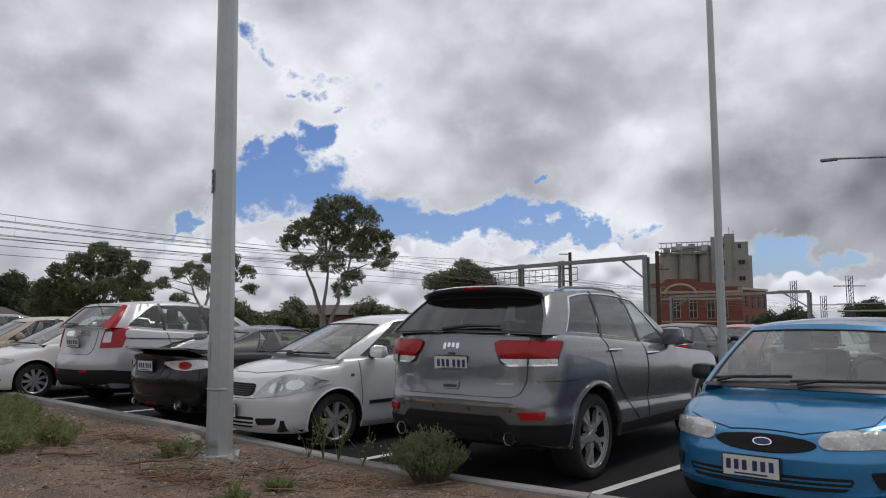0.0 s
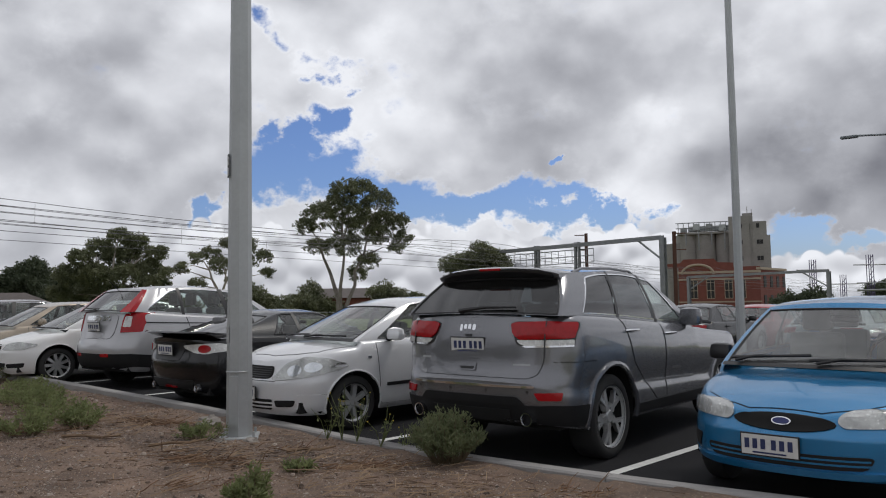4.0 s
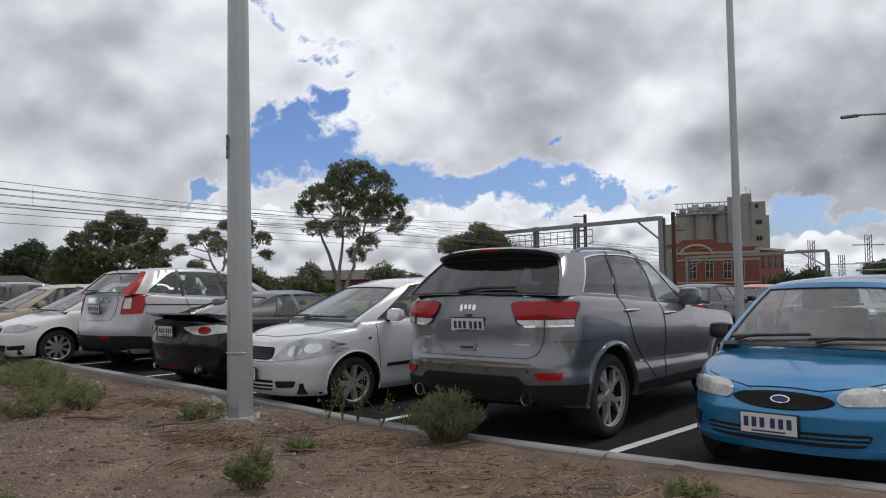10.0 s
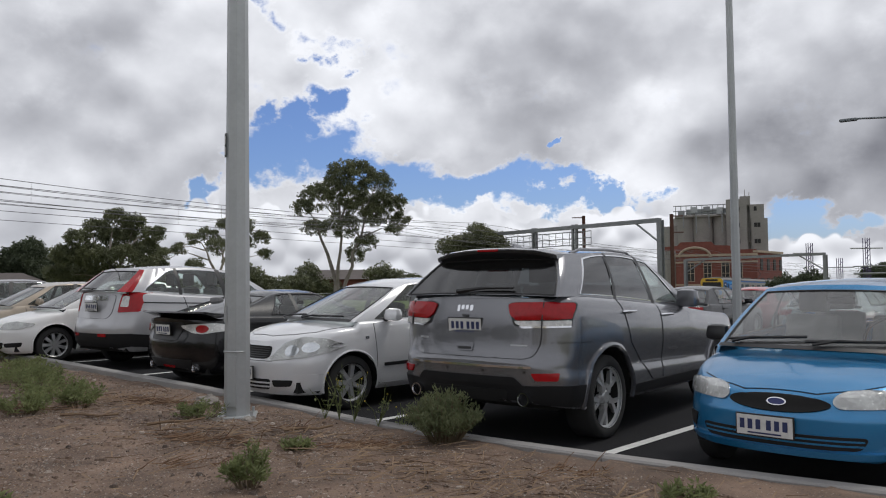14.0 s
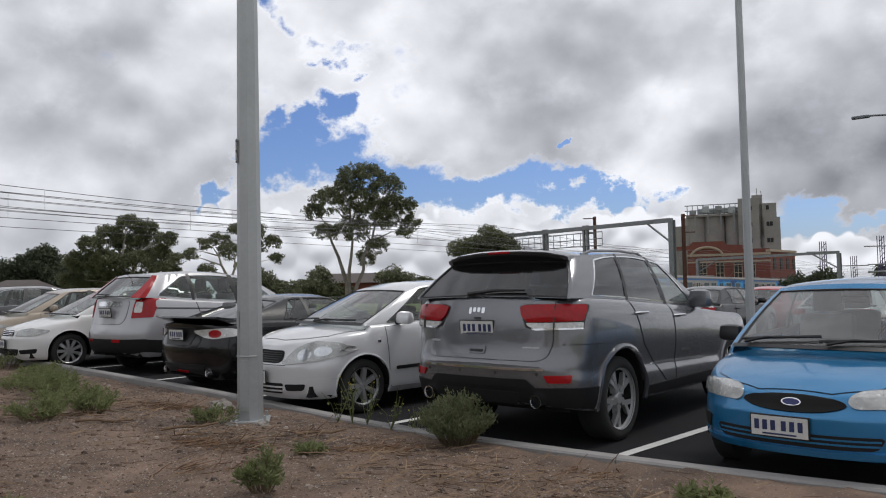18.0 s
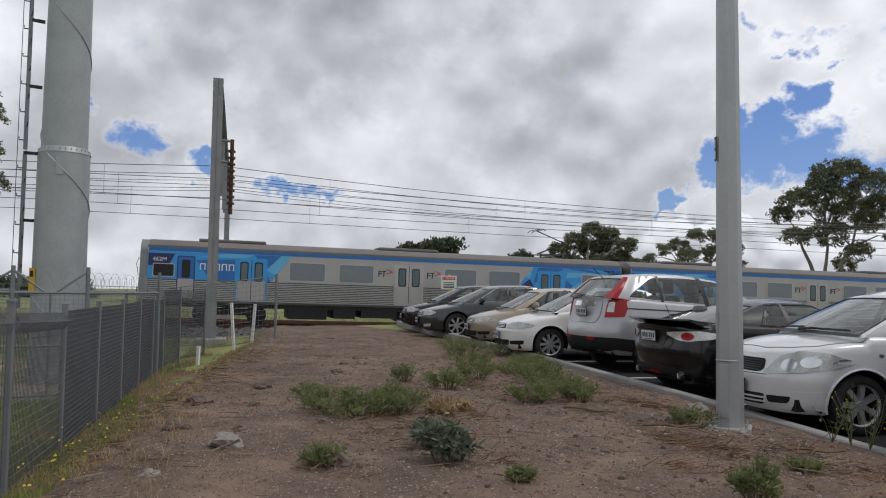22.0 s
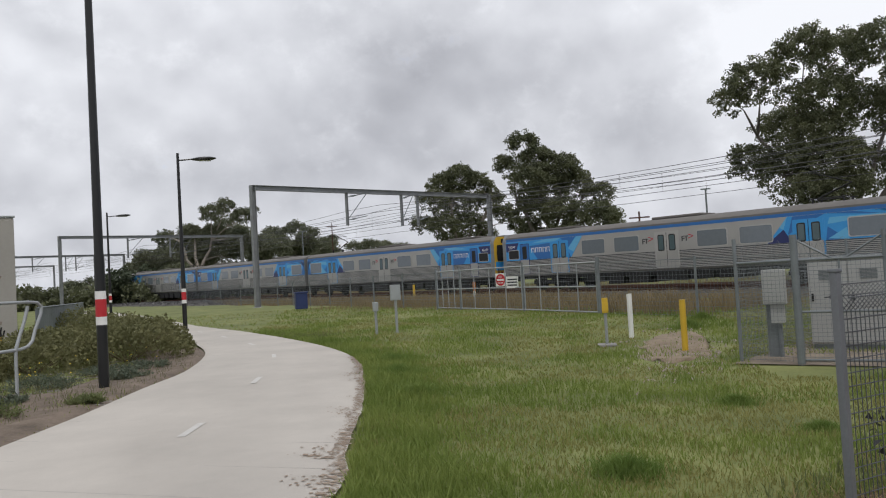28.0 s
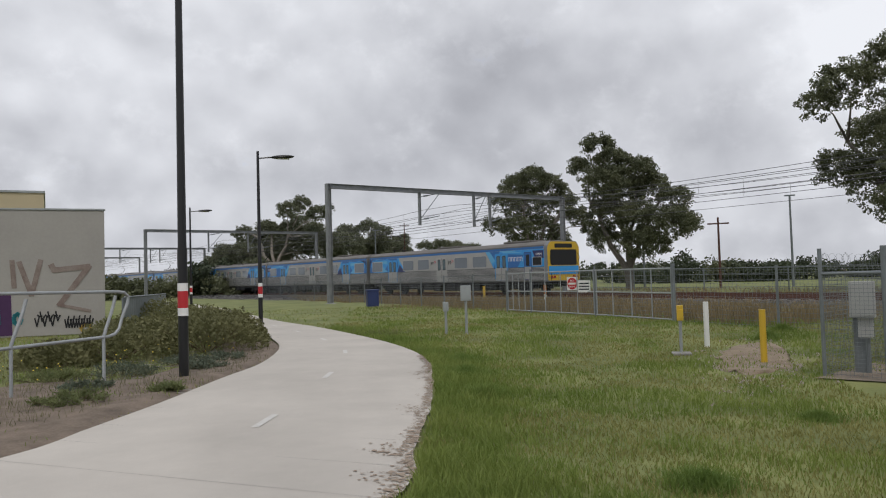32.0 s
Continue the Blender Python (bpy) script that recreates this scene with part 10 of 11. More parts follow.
# ---- plants, stones and litter in the bed ----
def blades(name, spots, material, label, category="", kind="", lean=0.35):
    """Many thin curved blades: (x, y, z, height, width)."""
    verts, faces = [], []
    rnd = random.Random(len(spots))
    for x, y, z, h, w in spots:
        a = rnd.uniform(0, 2 * math.pi)
        dx, dy = math.cos(a) * w / 2, math.sin(a) * w / 2
        b = rnd.uniform(0, 2 * math.pi)
        l = lean * h * rnd.uniform(0.3, 1.3)
        mx, my = math.cos(b) * l * 0.35, math.sin(b) * l * 0.35
        ex, ey = math.cos(b) * l, math.sin(b) * l
        i = len(verts)
        verts += [(x - dx, y - dy, z), (x + dx, y + dy, z), (x + mx + dx * 0.7, y + my + dy * 0.7, z + h * 0.6), (x + mx - dx * 0.7, y + my - dy * 0.7, z + h * 0.6), (x + ex, y + ey, z + h)]
        faces += [(i, i + 1, i + 2, i + 3), (i + 3, i + 2, i + 4)]
    ob = mesh_of(name, verts, faces, material)
    return tagged(ob, label, category, kind=kind)


def bush(x, y, w, h, n, material, label, name="shrub", leaf=0.045, group="weeds in the bed", spiky=0.6, z=None, stems=26, category="shrub"):
    """A low shrub: stems from the root, leaves along them."""
    rnd = random.Random(int(abs(x * 1000 + y * 77)))
    zz = soil_z(x, y) - 0.02 if z is None else z
    t = thing(name, pose(x, y, zz), label, category, group)
    bm = B()
    verts, faces = [], []
    for k in range(stems):
        a = rnd.uniform(0, 2 * math.pi)
        r = w / 2 * math.sqrt(rnd.uniform(0.02, 1))
        tip = Vector((r * math.cos(a), r * math.sin(a), h * rnd.uniform(0.65, 1.0) * (1 - 0.45 * (2 * r / w) ** 2)))
        mid = Vector((tip.x * 0.68, tip.y * 0.68, tip.z * 0.5 + h * 0.05))
        tube(bm, [(tip.x * 0.35, tip.y * 0.35, 0), mid, tip], 0.006, 4, 0.002, caps=False)
        for _ in range(n // stems):
            f = rnd.uniform(0.25, 1.0) ** 0.7
            p = (Vector((tip.x * 0.35, tip.y * 0.35, 0)).lerp(mid, 2 * f) if f < 0.5 else mid.lerp(tip, 2 * f - 1)) + Vector((rnd.gauss(0, 1), rnd.gauss(0, 1), rnd.gauss(0, 0.6))) * w * 0.035
            d = Vector((rnd.gauss(0, 1), rnd.gauss(0, 1), rnd.gauss(0, 0.6) + spiky)).normalized()
            s = leaf * rnd.uniform(0.6, 1.5)
            q = d.cross(Vector((rnd.gauss(0, 1), rnd.gauss(0, 1), rnd.gauss(0, 1)))).normalized() * s * 0.13
            i = len(verts)
            verts += [tuple(p), tuple(p + d * s * 0.5 + q), tuple(p + d * s), tuple(p + d * s * 0.5 - q)]
            faces.append((i, i + 1, i + 2, i + 3))
    tagged(part("stem", bm, M_STEM, t), kind="stuff")
    mesh_of("leaves", verts, faces, material, t)
    return t


M_STEM = mat("woody stem", (0.13, 0.10, 0.06), 0.9)
M_WEED = leafy("grey-green weed leaf", (0.11, 0.140, 0.055), (0.25, 0.275, 0.12), 0.8, 0.5, 5, 40)
M_KBUSH = leafy("dull green bush leaf", (0.075, 0.095, 0.045), (0.19, 0.21, 0.105), 0.8, 0.4, 5, 40)
M_THISTLE = leafy("thistle leaf", (0.085, 0.105, 0.07), (0.17, 0.20, 0.14), 0.8, 0.25, 5, 40)
M_TUFT = leafy("longer grass", (0.12, 0.20, 0.04), (0.24, 0.31, 0.08), 0.75, 0.5, 2, 30)
M_STRAW = mat("dry straw", (0.085, 0.050, 0.030), 0.9, scale=3, bscale=30, color2=(0.30, 0.205, 0.125))
M_ORANGE = leafy("dead orange stalks", (0.27, 0.185, 0.095), (0.43, 0.32, 0.18), 0.9, 0.2, 3, 30)
M_FLOWER = mat("yellow petals", (0.62, 0.48, 0.05), 0.7)
M_ROCK = mat("brown rubble", (0.064, 0.049, 0.040), 0.95, scale=5, bump=0.8, bscale=30, color2=(0.18, 0.135, 0.11), per_object=0.2)
M_PALEROCK = mat("pale broken concrete", (0.16, 0.145, 0.125), 0.95, scale=5, bump=0.8, bscale=30, color2=(0.34, 0.31, 0.28))

bush(-0.12, 6.35, 0.66, 0.48, 9000, M_KBUSH, "round grey-green weed bush beside the kerb", leaf=0.034, stems=130, spiky=1.5)
for x, y, w, h, n, st in ((-3.3, 4.35, 0.40, 0.34, 800, 18), (-3.67, 4.72, 0.36, 0.32, 600, 16)):
    bush(x, y, w, h, n, M_THISTLE, "spiny grey-green thistle on bare soil", "thistle", leaf=0.075, stems=st, spiky=0.3)
bush(-1.28, 4.62, 0.30, 0.30, 1300, M_WEED, "soft green weed on bare soil", leaf=0.042, stems=22, spiky=0.9)
for x, y, w, h, n in ((-4.91, 5.82, 0.7, 0.26, 1500), (-5.44, 5.5, 0.8, 0.24, 1500), (-5.0, 5.45, 0.9, 0.22, 1500), (-3.95, 7.9, 0.65, 0.22, 1200), (-4.25, 7.35, 0.7, 0.2, 1200), (-8.15, 13.1, 0.8, 0.28, 900), (-8.35, 11.9, 0.6, 0.25, 700), (-6.49, 7.93, 0.4, 0.2, 500),
                      (-5.73, 9.75, 1.0, 0.25, 1400), (-5.2, 9.3, 0.8, 0.26, 1300), (-5.63, 7.7, 0.7, 0.22, 1200), (-5.9, 8.8, 0.7, 0.24, 1200), (-4.5, 8.4, 0.8, 0.24, 1200), (-9.4, 13.9, 0.9, 0.22, 700), (-6.9, 12.1, 0.8, 0.2, 800), (-2.5, 7.3, 0.5, 0.16, 600),
                      (-3.9, 3.75, 0.35, 0.14, 500), (-6.43, 6.1, 0.45, 0.14, 500), (-1.25, 5.85, 0.3, 0.07, 350), (-7.2, 10.6, 0.9, 0.22, 1100), (-10.3, 14.6, 1.0, 0.24, 700), (-6.1, 10.7, 0.9, 0.22, 1100), (1.35, 4.55, 0.35, 0.08, 350), (-2.6, 4.2, 0.2, 0.10, 200)):
    bush(x, y, w, h * 1.3, n, M_WEED, "low feathery green weed patch on soil", "weed", leaf=0.05, stems=28, category="weed")
bush(-4.55, 6.15, 0.55, 0.16, 700, M_ORANGE, "dead orange weed clump on soil", "weed", leaf=0.07, stems=24, category="weed")
# tall stalks by the kerb with small yellow flowers
for x, y, h in ((-1.15, 7.35, 0.62), (-1.0, 7.3, 0.45), (-0.75, 7.1, 0.4), (-0.55, 7.05, 0.36), (-1.3, 7.4, 0.4)):
    rnd = random.Random(int(x * 999))
    t = thing("wild_flower", pose(x, y, soil_z(x, y)), "thin weed stalk with small yellow flowers", "weed", "weeds in the bed")
    bm = B()
    fl = B()
    for k in range(7):
        tip = Vector((rnd.uniform(-0.16, 0.16), rnd.uniform(-0.16, 0.16), h * rnd.uniform(0.5, 1.0)))
        tube(bm, [(0, 0, 0), tip * 0.5 + Vector((0.02, 0, 0.03)), tip], 0.004, 4, 0.002, caps=False)
        for _ in range(3):
            q = tip * rnd.uniform(0.3, 0.9)
            s = Vector((rnd.uniform(-1, 1), rnd.uniform(-1, 1), rnd.uniform(-0.3, 1))).normalized() * 0.05
            w = s.cross(Vector((0, 0, 1))) * 0.3
            bm.faces.new([bm.verts.new(p) for p in (q, q + s * 0.5 + w, q + s, q + s * 0.5 - w)])
        if k % 2 == 0:
            bmesh.ops.create_icosphere(fl, subdivisions=1, radius=0.007, matrix=Matrix.Translation(tip))
    part("stalk", bm, M_WEED, t)
    part("flower", fl, M_FLOWER, t)


def rock(x, y, r, material, label, flat=0.6, seed=0, name="rock", up=0.0):
    bm = B()
    bmesh.ops.create_icosphere(bm, subdivisions=3, radius=1)
    rnd = random.Random(seed)
    s = Vector((rnd.uniform(0.8, 1.4), rnd.uniform(0.7, 1.1), flat)) * r
    for v in bm.verts:
        k = 1 + 0.45 * noise.noise(v.co * 1.3 + Vector((seed, 0, 0))) + 0.30 * noise.noise(v.co * 3.1 + Vector((0, seed, 0)))
        v.co = Vector((v.co.x * s.x, v.co.y * s.y, v.co.z * s.z)) * k
    ob = part(name, bm, material, None)
    ob.matrix_basis = pose(x, y, soil_z(x, y) + r * flat * 0.15 + up, 0, 0, rnd.uniform(0, 360))
    tagged(ob, label, "rock", "rocks on the bed")


for i, (x, y, r, m, lb) in enumerate(((-4.86, 3.72, 0.13, M_PALEROCK, "pale lump of broken concrete"), (-3.8, 3.85, 0.12, M_ROCK, "dark brown stone on soil"), (-6.9, 5.0, 0.14, M_ROCK, "rusty brown clod of earth"), (-7.42, 6.28, 0.10, M_ROCK, "rough brown stone on soil"),
                                      (-5.9, 4.0, 0.11, M_ROCK, "dark brown stone on soil"), (-5.4, 4.3, 0.08, M_ROCK, "dark brown stone on soil"), (-4.6, 2.9, 0.06, M_PALEROCK, "pale chalky broken stone"), (-5.6, 3.2, 0.10, M_ROCK, "dark brown stone on soil"),
                                      (-2.75, 8.35, 0.13, M_PALEROCK, "pale stone beside the kerb"), (-5.0, 4.9, 0.06, M_ROCK, "small brown stone on soil"), (-6.3, 5.2, 0.07, M_ROCK, "small brown stone on soil"), (-7.9, 8.1, 0.09, M_ROCK, "small brown stone on soil"), (-8.6, 9.0, 0.07, M_ROCK, "small brown stone on soil"),
                                      (-9.2, 10.0, 0.08, M_ROCK, "small brown stone on soil"), (-2.0, 7.25, 0.06, M_PALEROCK, "pale stone at the pole foot"), (-2.45, 7.35, 0.05, M_PALEROCK, "pale stone at the pole foot"), (-2.3, 7.22, 0.05, M_PALEROCK, "pale stone at the pole foot"))):
    rock(x, y, r, m, lb, seed=i + 3)
# gravel over the bare soil
rnd = random.Random(9)
M_GRAVEL = bpy.data.materials.new("mixed gravel")
M_GRAVEL.use_nodes = True
gn, gl = M_GRAVEL.node_tree.nodes, M_GRAVEL.node_tree.links
ge, gr = gn.new("ShaderNodeNewGeometry"), gn.new("ShaderNodeValToRGB")
gl.new(ge.outputs["Random Per Island"], gr.inputs[0])
gr.color_ramp.elements[0].color, gr.color_ramp.elements[1].color = (0.075, 0.058, 0.048, 1), (0.38, 0.33, 0.285, 1)
for pos_, col_ in ((0.25, (0.125, 0.088, 0.066, 1)), (0.72, (0.215, 0.15, 0.115, 1))):
    gr.color_ramp.elements.new(pos_).color = col_
gl.new(gr.outputs[0], gn["Principled BSDF"].inputs["Base Color"])
gn["Principled BSDF"].inputs["Roughness"].default_value = 0.95
for name, m, count, smin, smax in (("gravel", M_GRAVEL, 52000, 0.003, 0.011), ("pale_gravel", M_PALEROCK, 5000, 0.004, 0.012)):
    verts, faces = [], []
    for _ in range(count):
        u, v = rnd.uniform(0.5, 22) if rnd.random() < 0.5 else rnd.uniform(1, 10), rnd.uniform(-1.6, 4.5)
        if v > bed_edge(u) - 0.05:
            continue
        x, y = uv(u, v)
        r = rnd.uniform(smin, smax) * (1 + 0.05 * u)
        z = soil_z(x, y)
        b = len(verts)
        verts += [(x + r * rnd.uniform(0.6, 1.2), y, z), (x - r * rnd.uniform(0.4, 1), y + r, z), (x - r * 0.5, y - r * rnd.uniform(0.6, 1.1), z), (x + rnd.uniform(-0.3, 0.3) * r, y, z + r * rnd.uniform(0.4, 0.8))]
        faces += [(b, b + 1, b + 3), (b + 1, b + 2, b + 3), (b + 2, b, b + 3)]
    tagged(mesh_of(name, verts, faces, m), "loose gravel scattered over the soil", kind="stuff")
# straw and twigs
rnd = random.Random(10)
bm_v, bm_f = [], []
for _ in range(4600):
    if rnd.random() < 0.6:
        cu, cv = rnd.choice(((3.2, 3.4), (4.4, 3.7), (5.6, 3.2), (2.2, 3.9), (8.5, 3.4), (6.5, 0.8), (8.4, -1.5), (10.5, -1.2), (12.5, -1.3), (14.5, -1.0), (7.2, -1.9), (9.6, -2.0)))
        u, v = rnd.gauss(cu, 0.55), rnd.gauss(cv, 0.35)
    else:
        u, v = rnd.uniform(1, 20), rnd.uniform(-2.2, 4.4)
    if v > bed_edge(u) - 0.06 or v < -2.35:
        continue
    x, y = uv(u, v)
    L = rnd.uniform(0.04, 0.26)
    a = rnd.uniform(0, 2 * math.pi)
    z = soil_z(x, y) + 0.008
    dx, dy = math.cos(a) * L / 2, math.sin(a) * L / 2
    wd_ = rnd.uniform(0.0015, 0.0045)
    wx, wy = -math.sin(a) * wd_, math.cos(a) * wd_
    b = len(bm_v)
    z1, z2 = z + rnd.uniform(0, 0.03), z + rnd.uniform(0, 0.05)
    bm_v += [(x - dx - wx, y - dy - wy, z1), (x + dx - wx, y + dy - wy, z2), (x + dx + wx, y + dy + wy, z2 + 0.004), (x - dx + wx, y - dy + wy, z1 + 0.004)]
    bm_f.append((b, b + 1, b + 2, b + 3))
tagged(mesh_of("straw", bm_v, bm_f, M_STRAW), "dry straw and twigs on the soil", kind="stuff")
# heaps of dead stalks, and sticks lying about
M_STALK = mat("dead reddish stalk", (0.085, 0.045, 0.028), 0.9, scale=4, bscale=30, color2=(0.27, 0.165, 0.095))


def stalk_heap(bm, x, y, long_, wide, turn, n, seed):
    rnd = random.Random(seed)
    ca, sa = math.cos(math.radians(turn)), math.sin(math.radians(turn))
    for _ in range(n):
        p, q = rnd.gauss(0, long_ / 3), rnd.gauss(0, wide / 3)
        a = math.radians(turn + rnd.gauss(0, 26))
        L = rnd.uniform(0.10, 0.45) * min(1.0, long_)
        px, py = x + p * ca - q * sa, y + p * sa + q * ca
        lift = rnd.uniform(0.0, 0.05) * (1 if rnd.random() < 0.85 else 3.2)
        pts = []
        for k in range(4):
            f = k / 3 - 0.5
            qx, qy = px + math.cos(a) * L * f + rnd.uniform(-0.012, 0.012), py + math.sin(a) * L * f + rnd.uniform(-0.012, 0.012)
            pts.append((qx, qy, soil_z(qx, qy) + 0.012 + lift * k / 3 + rnd.uniform(0, 0.012)))
        r = rnd.uniform(0.002, 0.0052)
        tube(bm, pts, r, 4, r * 0.6, caps=False)

heaps = B()
for k, (x, y, long_, wide, turn, n) in enumerate(((-2.05, 6.02, 0.75, 0.22, -30, 75), (-0.72, 6.02, 0.55, 0.30, 25, 60), (-3.3, 8.3, 0.85, 0.35, -33, 75), (-4.4, 7.55, 0.8, 0.35, -20, 55), (-1.75, 5.2, 0.5, 0.25, 10, 26), (-1.55, 6.75, 0.5, 0.2, -15, 14),
                                                  (0.75, 5.1, 0.5, 0.3, 30, 26), (-5.6, 8.2, 0.9, 0.4, -40, 40), (-4.2, 5.9, 0.6, 0.3, 10, 30), (-3.0, 4.6, 0.5, 0.25, -10, 20))):
    stalk_heap(heaps, x, y, long_, wide, turn, n, 500 + k)
tagged(part("dead_stalks", heaps, M_STALK, None), "heaps of dry reddish-brown weed stalks on soil", kind="stuff")
for x, y, L, turn in ((-3.47, 7.1, 0.62, -12), (-2.55, 6.85, 0.5, 20), (-1.3, 6.6, 0.42, 8)):
    bm = B()
    tube(bm, [(-L / 2, 0, 0.02), (-L / 6, 0.02, 0.03), (L / 5, -0.01, 0.025), (L / 2, 0.015, 0.045)], 0.016, 6, 0.009)
    tube(bm, [(L / 5, -0.01, 0.025), (L / 3, 0.06, 0.05)], 0.008, 5, 0.004)
    ob = part("stick", bm, M_STRAW, None, smooth=True)
    ob.matrix_basis = pose(x, y, soil_z(x, y), 0, 0, turn)
    tagged(ob, "dark weathered stick lying on soil", "stick")
# clods and stones, hand-sized and less
rnd = random.Random(12)
verts, faces = [], []
for _ in range(2600):
    u, v = rnd.uniform(0.5, 14), rnd.uniform(0.2, 4.4)
    if v > bed_edge(u) - 0.08:
        continue
    x, y = uv(u, v)
    r = 0.010 + 0.022 * rnd.random() ** 3
    z = soil_z(x, y)
    b = len(verts)
    for k in range(5):
        a = 2 * math.pi * k / 5 + rnd.uniform(-0.4, 0.4)
        q = r * rnd.uniform(0.7, 1.2)
        verts += [(x + q * math.cos(a), y + q * math.sin(a), z - 0.003), (x + q * 0.7 * math.cos(a), y + q * 0.7 * math.sin(a), z + r * rnd.uniform(0.4, 0.7))]
    for k in range(5):
        c0, c1 = b + 2 * k, b + 2 * ((k + 1) % 5)
        faces.append((c0, c1, c1 + 1, c0 + 1))
    faces.append(tuple(b + 2 * k + 1 for k in range(5)))
tagged(mesh_of("pebbles", verts, faces, M_GRAVEL), "small stones and clods on the soil", kind="stuff")
# dry and green grass on the bank by the fence
rnd = random.Random(11)
dry, green, fl = [], [], []
for _ in range(31000):
    u = rnd.uniform(3.0, 25.5)
    v = rnd.gauss(-2.0, 0.5)
    if v < -3.0 or v > -0.2:
        continue
    x, y = uv(u, v)
    patch_ = noise.noise((x * 1.1, y * 1.1, 5)) + 0.5 * noise.noise((x * 3.1, y * 3.1, 7))
    if patch_ + rnd.uniform(-0.2, 0.2) < 0.02 and v > -2.3:
        continue
    if noise.noise((x * 0.8, y * 0.8, 2)) + rnd.uniform(-0.25, 0.25) > 0.16:
        green.append((x, y, soil_z(x, y) - 0.02, rnd.uniform(0.03, 0.13), 0.010))
    else:
        dry.append((x, y, soil_z(x, y) - 0.02, rnd.uniform(0.03, 0.15), 0.007))
blades("bank_straw", dry, M_ORANGE, "dry orange grass on the bank", kind="stuff", lean=0.8)
blades("bank_grass", green, M_WEED, "green weeds on the bank", kind="stuff", lean=0.6)
fv, ff_ = [], []
for _ in range(70):
    u, v = rnd.uniform(4.2, 14), rnd.gauss(-1.9, 0.3)
    x, y = uv(u, v)
    z = soil_z(x, y) + rnd.uniform(0.08, 0.25)
    r = 0.012
    b = len(fv)
    fv += [(x + r, y, z), (x, y + r, z), (x - r, y, z), (x, y - r, z), (x, y, z + r)]
    ff_ += [(b, b + 1, b + 4), (b + 1, b + 2, b + 4), (b + 2, b + 3, b + 4), (b + 3, b, b + 4)]
tagged(mesh_of("yellow_flowers", fv, ff_, M_FLOWER), "small yellow flowers along the fence", kind="stuff")

# ---- grass and scrub ----
def on_path(x, y):
    p = Vector((x, y))
    for i in range(0, len(lf) - 1):
        a, b = lf[i], rt[i]
        m = a.lerp(b, 0.5)
        if abs(m.x - x) + abs(m.y - y) > 6:
            continue
        d = b - a
        t = (p - a).dot(d) / d.length_squared
        n_ = (p - a - d * t).length
        if -0.01 < t < 1.01 and n_ < 0.55:
            return True
    return False


path_cells = {}


def path_at(x, y):
    key = (round(x * 5), round(y * 5))
    if key not in path_cells:
        path_cells[key] = on_path(key[0] / 5, key[1] / 5)
    return path_cells[key]


rnd = random.Random(14)
lush, dryg = [], []
for k in range(235000):
    d = 3.2 + 40 * rnd.random() ** 1.9 if k % 4 else rnd.uniform(7, 27)
    a = math.radians(rnd.uniform(58, 136))
    x, y = -math.sin(a) * d, math.cos(a) * d
    u, v = x * UX + y * UY, x * VX + y * VY
    bare = ((x + 15.3) / 2.7) ** 2 + ((y - 1.75 + 0.15 * (x + 15.3)) / 0.95) ** 2 + 0.5 * noise.noise((x * 1.5, y * 1.5, 2)) < 1
    if v > -1.7 or path_at(x, y) or (x * NX + y * NY) > 26 or (-13.2 < x < -11 and 2.5 < y < 8) or (bare and rnd.random() < 0.6):
        continue
    left = y < -5.5 - 0.35 * max(0, -x - 10) and not (x > -6 and y > -5)
    if left and rnd.random() < 0.75:
        continue
    w = noise.noise((x * 0.55, y * 0.55, 4)) + 0.5 * noise.noise((x * 1.8, y * 1.8, 8))
    edge = any(abs(q.x - x) + abs(q.y - y) < 0.9 for q in rt[20:60])
    h = rnd.uniform(0.03, 0.085) * (1 + 0.9 * max(0, w)) * (1.7 if edge else 1.0)
    wd = 0.006 + 0.0008 * d
    z = (soft_ground(x, y) if v < -2.6 else max(soft_ground(x, y), soil_z(x, y))) - 0.005
    if w + rnd.gauss(0, 0.22) > (0.0 if not left else 0.2) - (0.5 if edge else 0):
        lush.append((x, y, z, h, wd))
    else:
        dryg.append((x, y, z, h * 0.8, wd))
for _ in range(17000):
    i = rnd.uniform(14, len(rt) - 34)
    p = rt[int(i)].lerp(rt[int(i) + 1], i % 1)
    o = (rt[int(i)] - lf[int(i)]).normalized()
    q = p + o * (0.04 + abs(rnd.gauss(0, 0.6)))
    if q.x * VX + q.y * VY > -2.3:
        continue
    d = q.length
    lush.append((q.x, q.y, soft_ground(q.x, q.y) - 0.01, rnd.uniform(0.05, 0.14) * (1 + 0.7 * noise.noise((q.x * 1.3, q.y * 1.3, 3))), 0.006 + 0.0008 * d))
blades("grass", lush, M_BLADE, "green grass blades beside the path", kind="stuff", lean=0.6)
blades("dry_grass", dryg, leafy("fading grass blade", (0.19, 0.195, 0.052), (0.35, 0.33, 0.13), 0.9, 0.35, 0.8, 40), "straw-coloured grass blades", kind="stuff", lean=0.7)
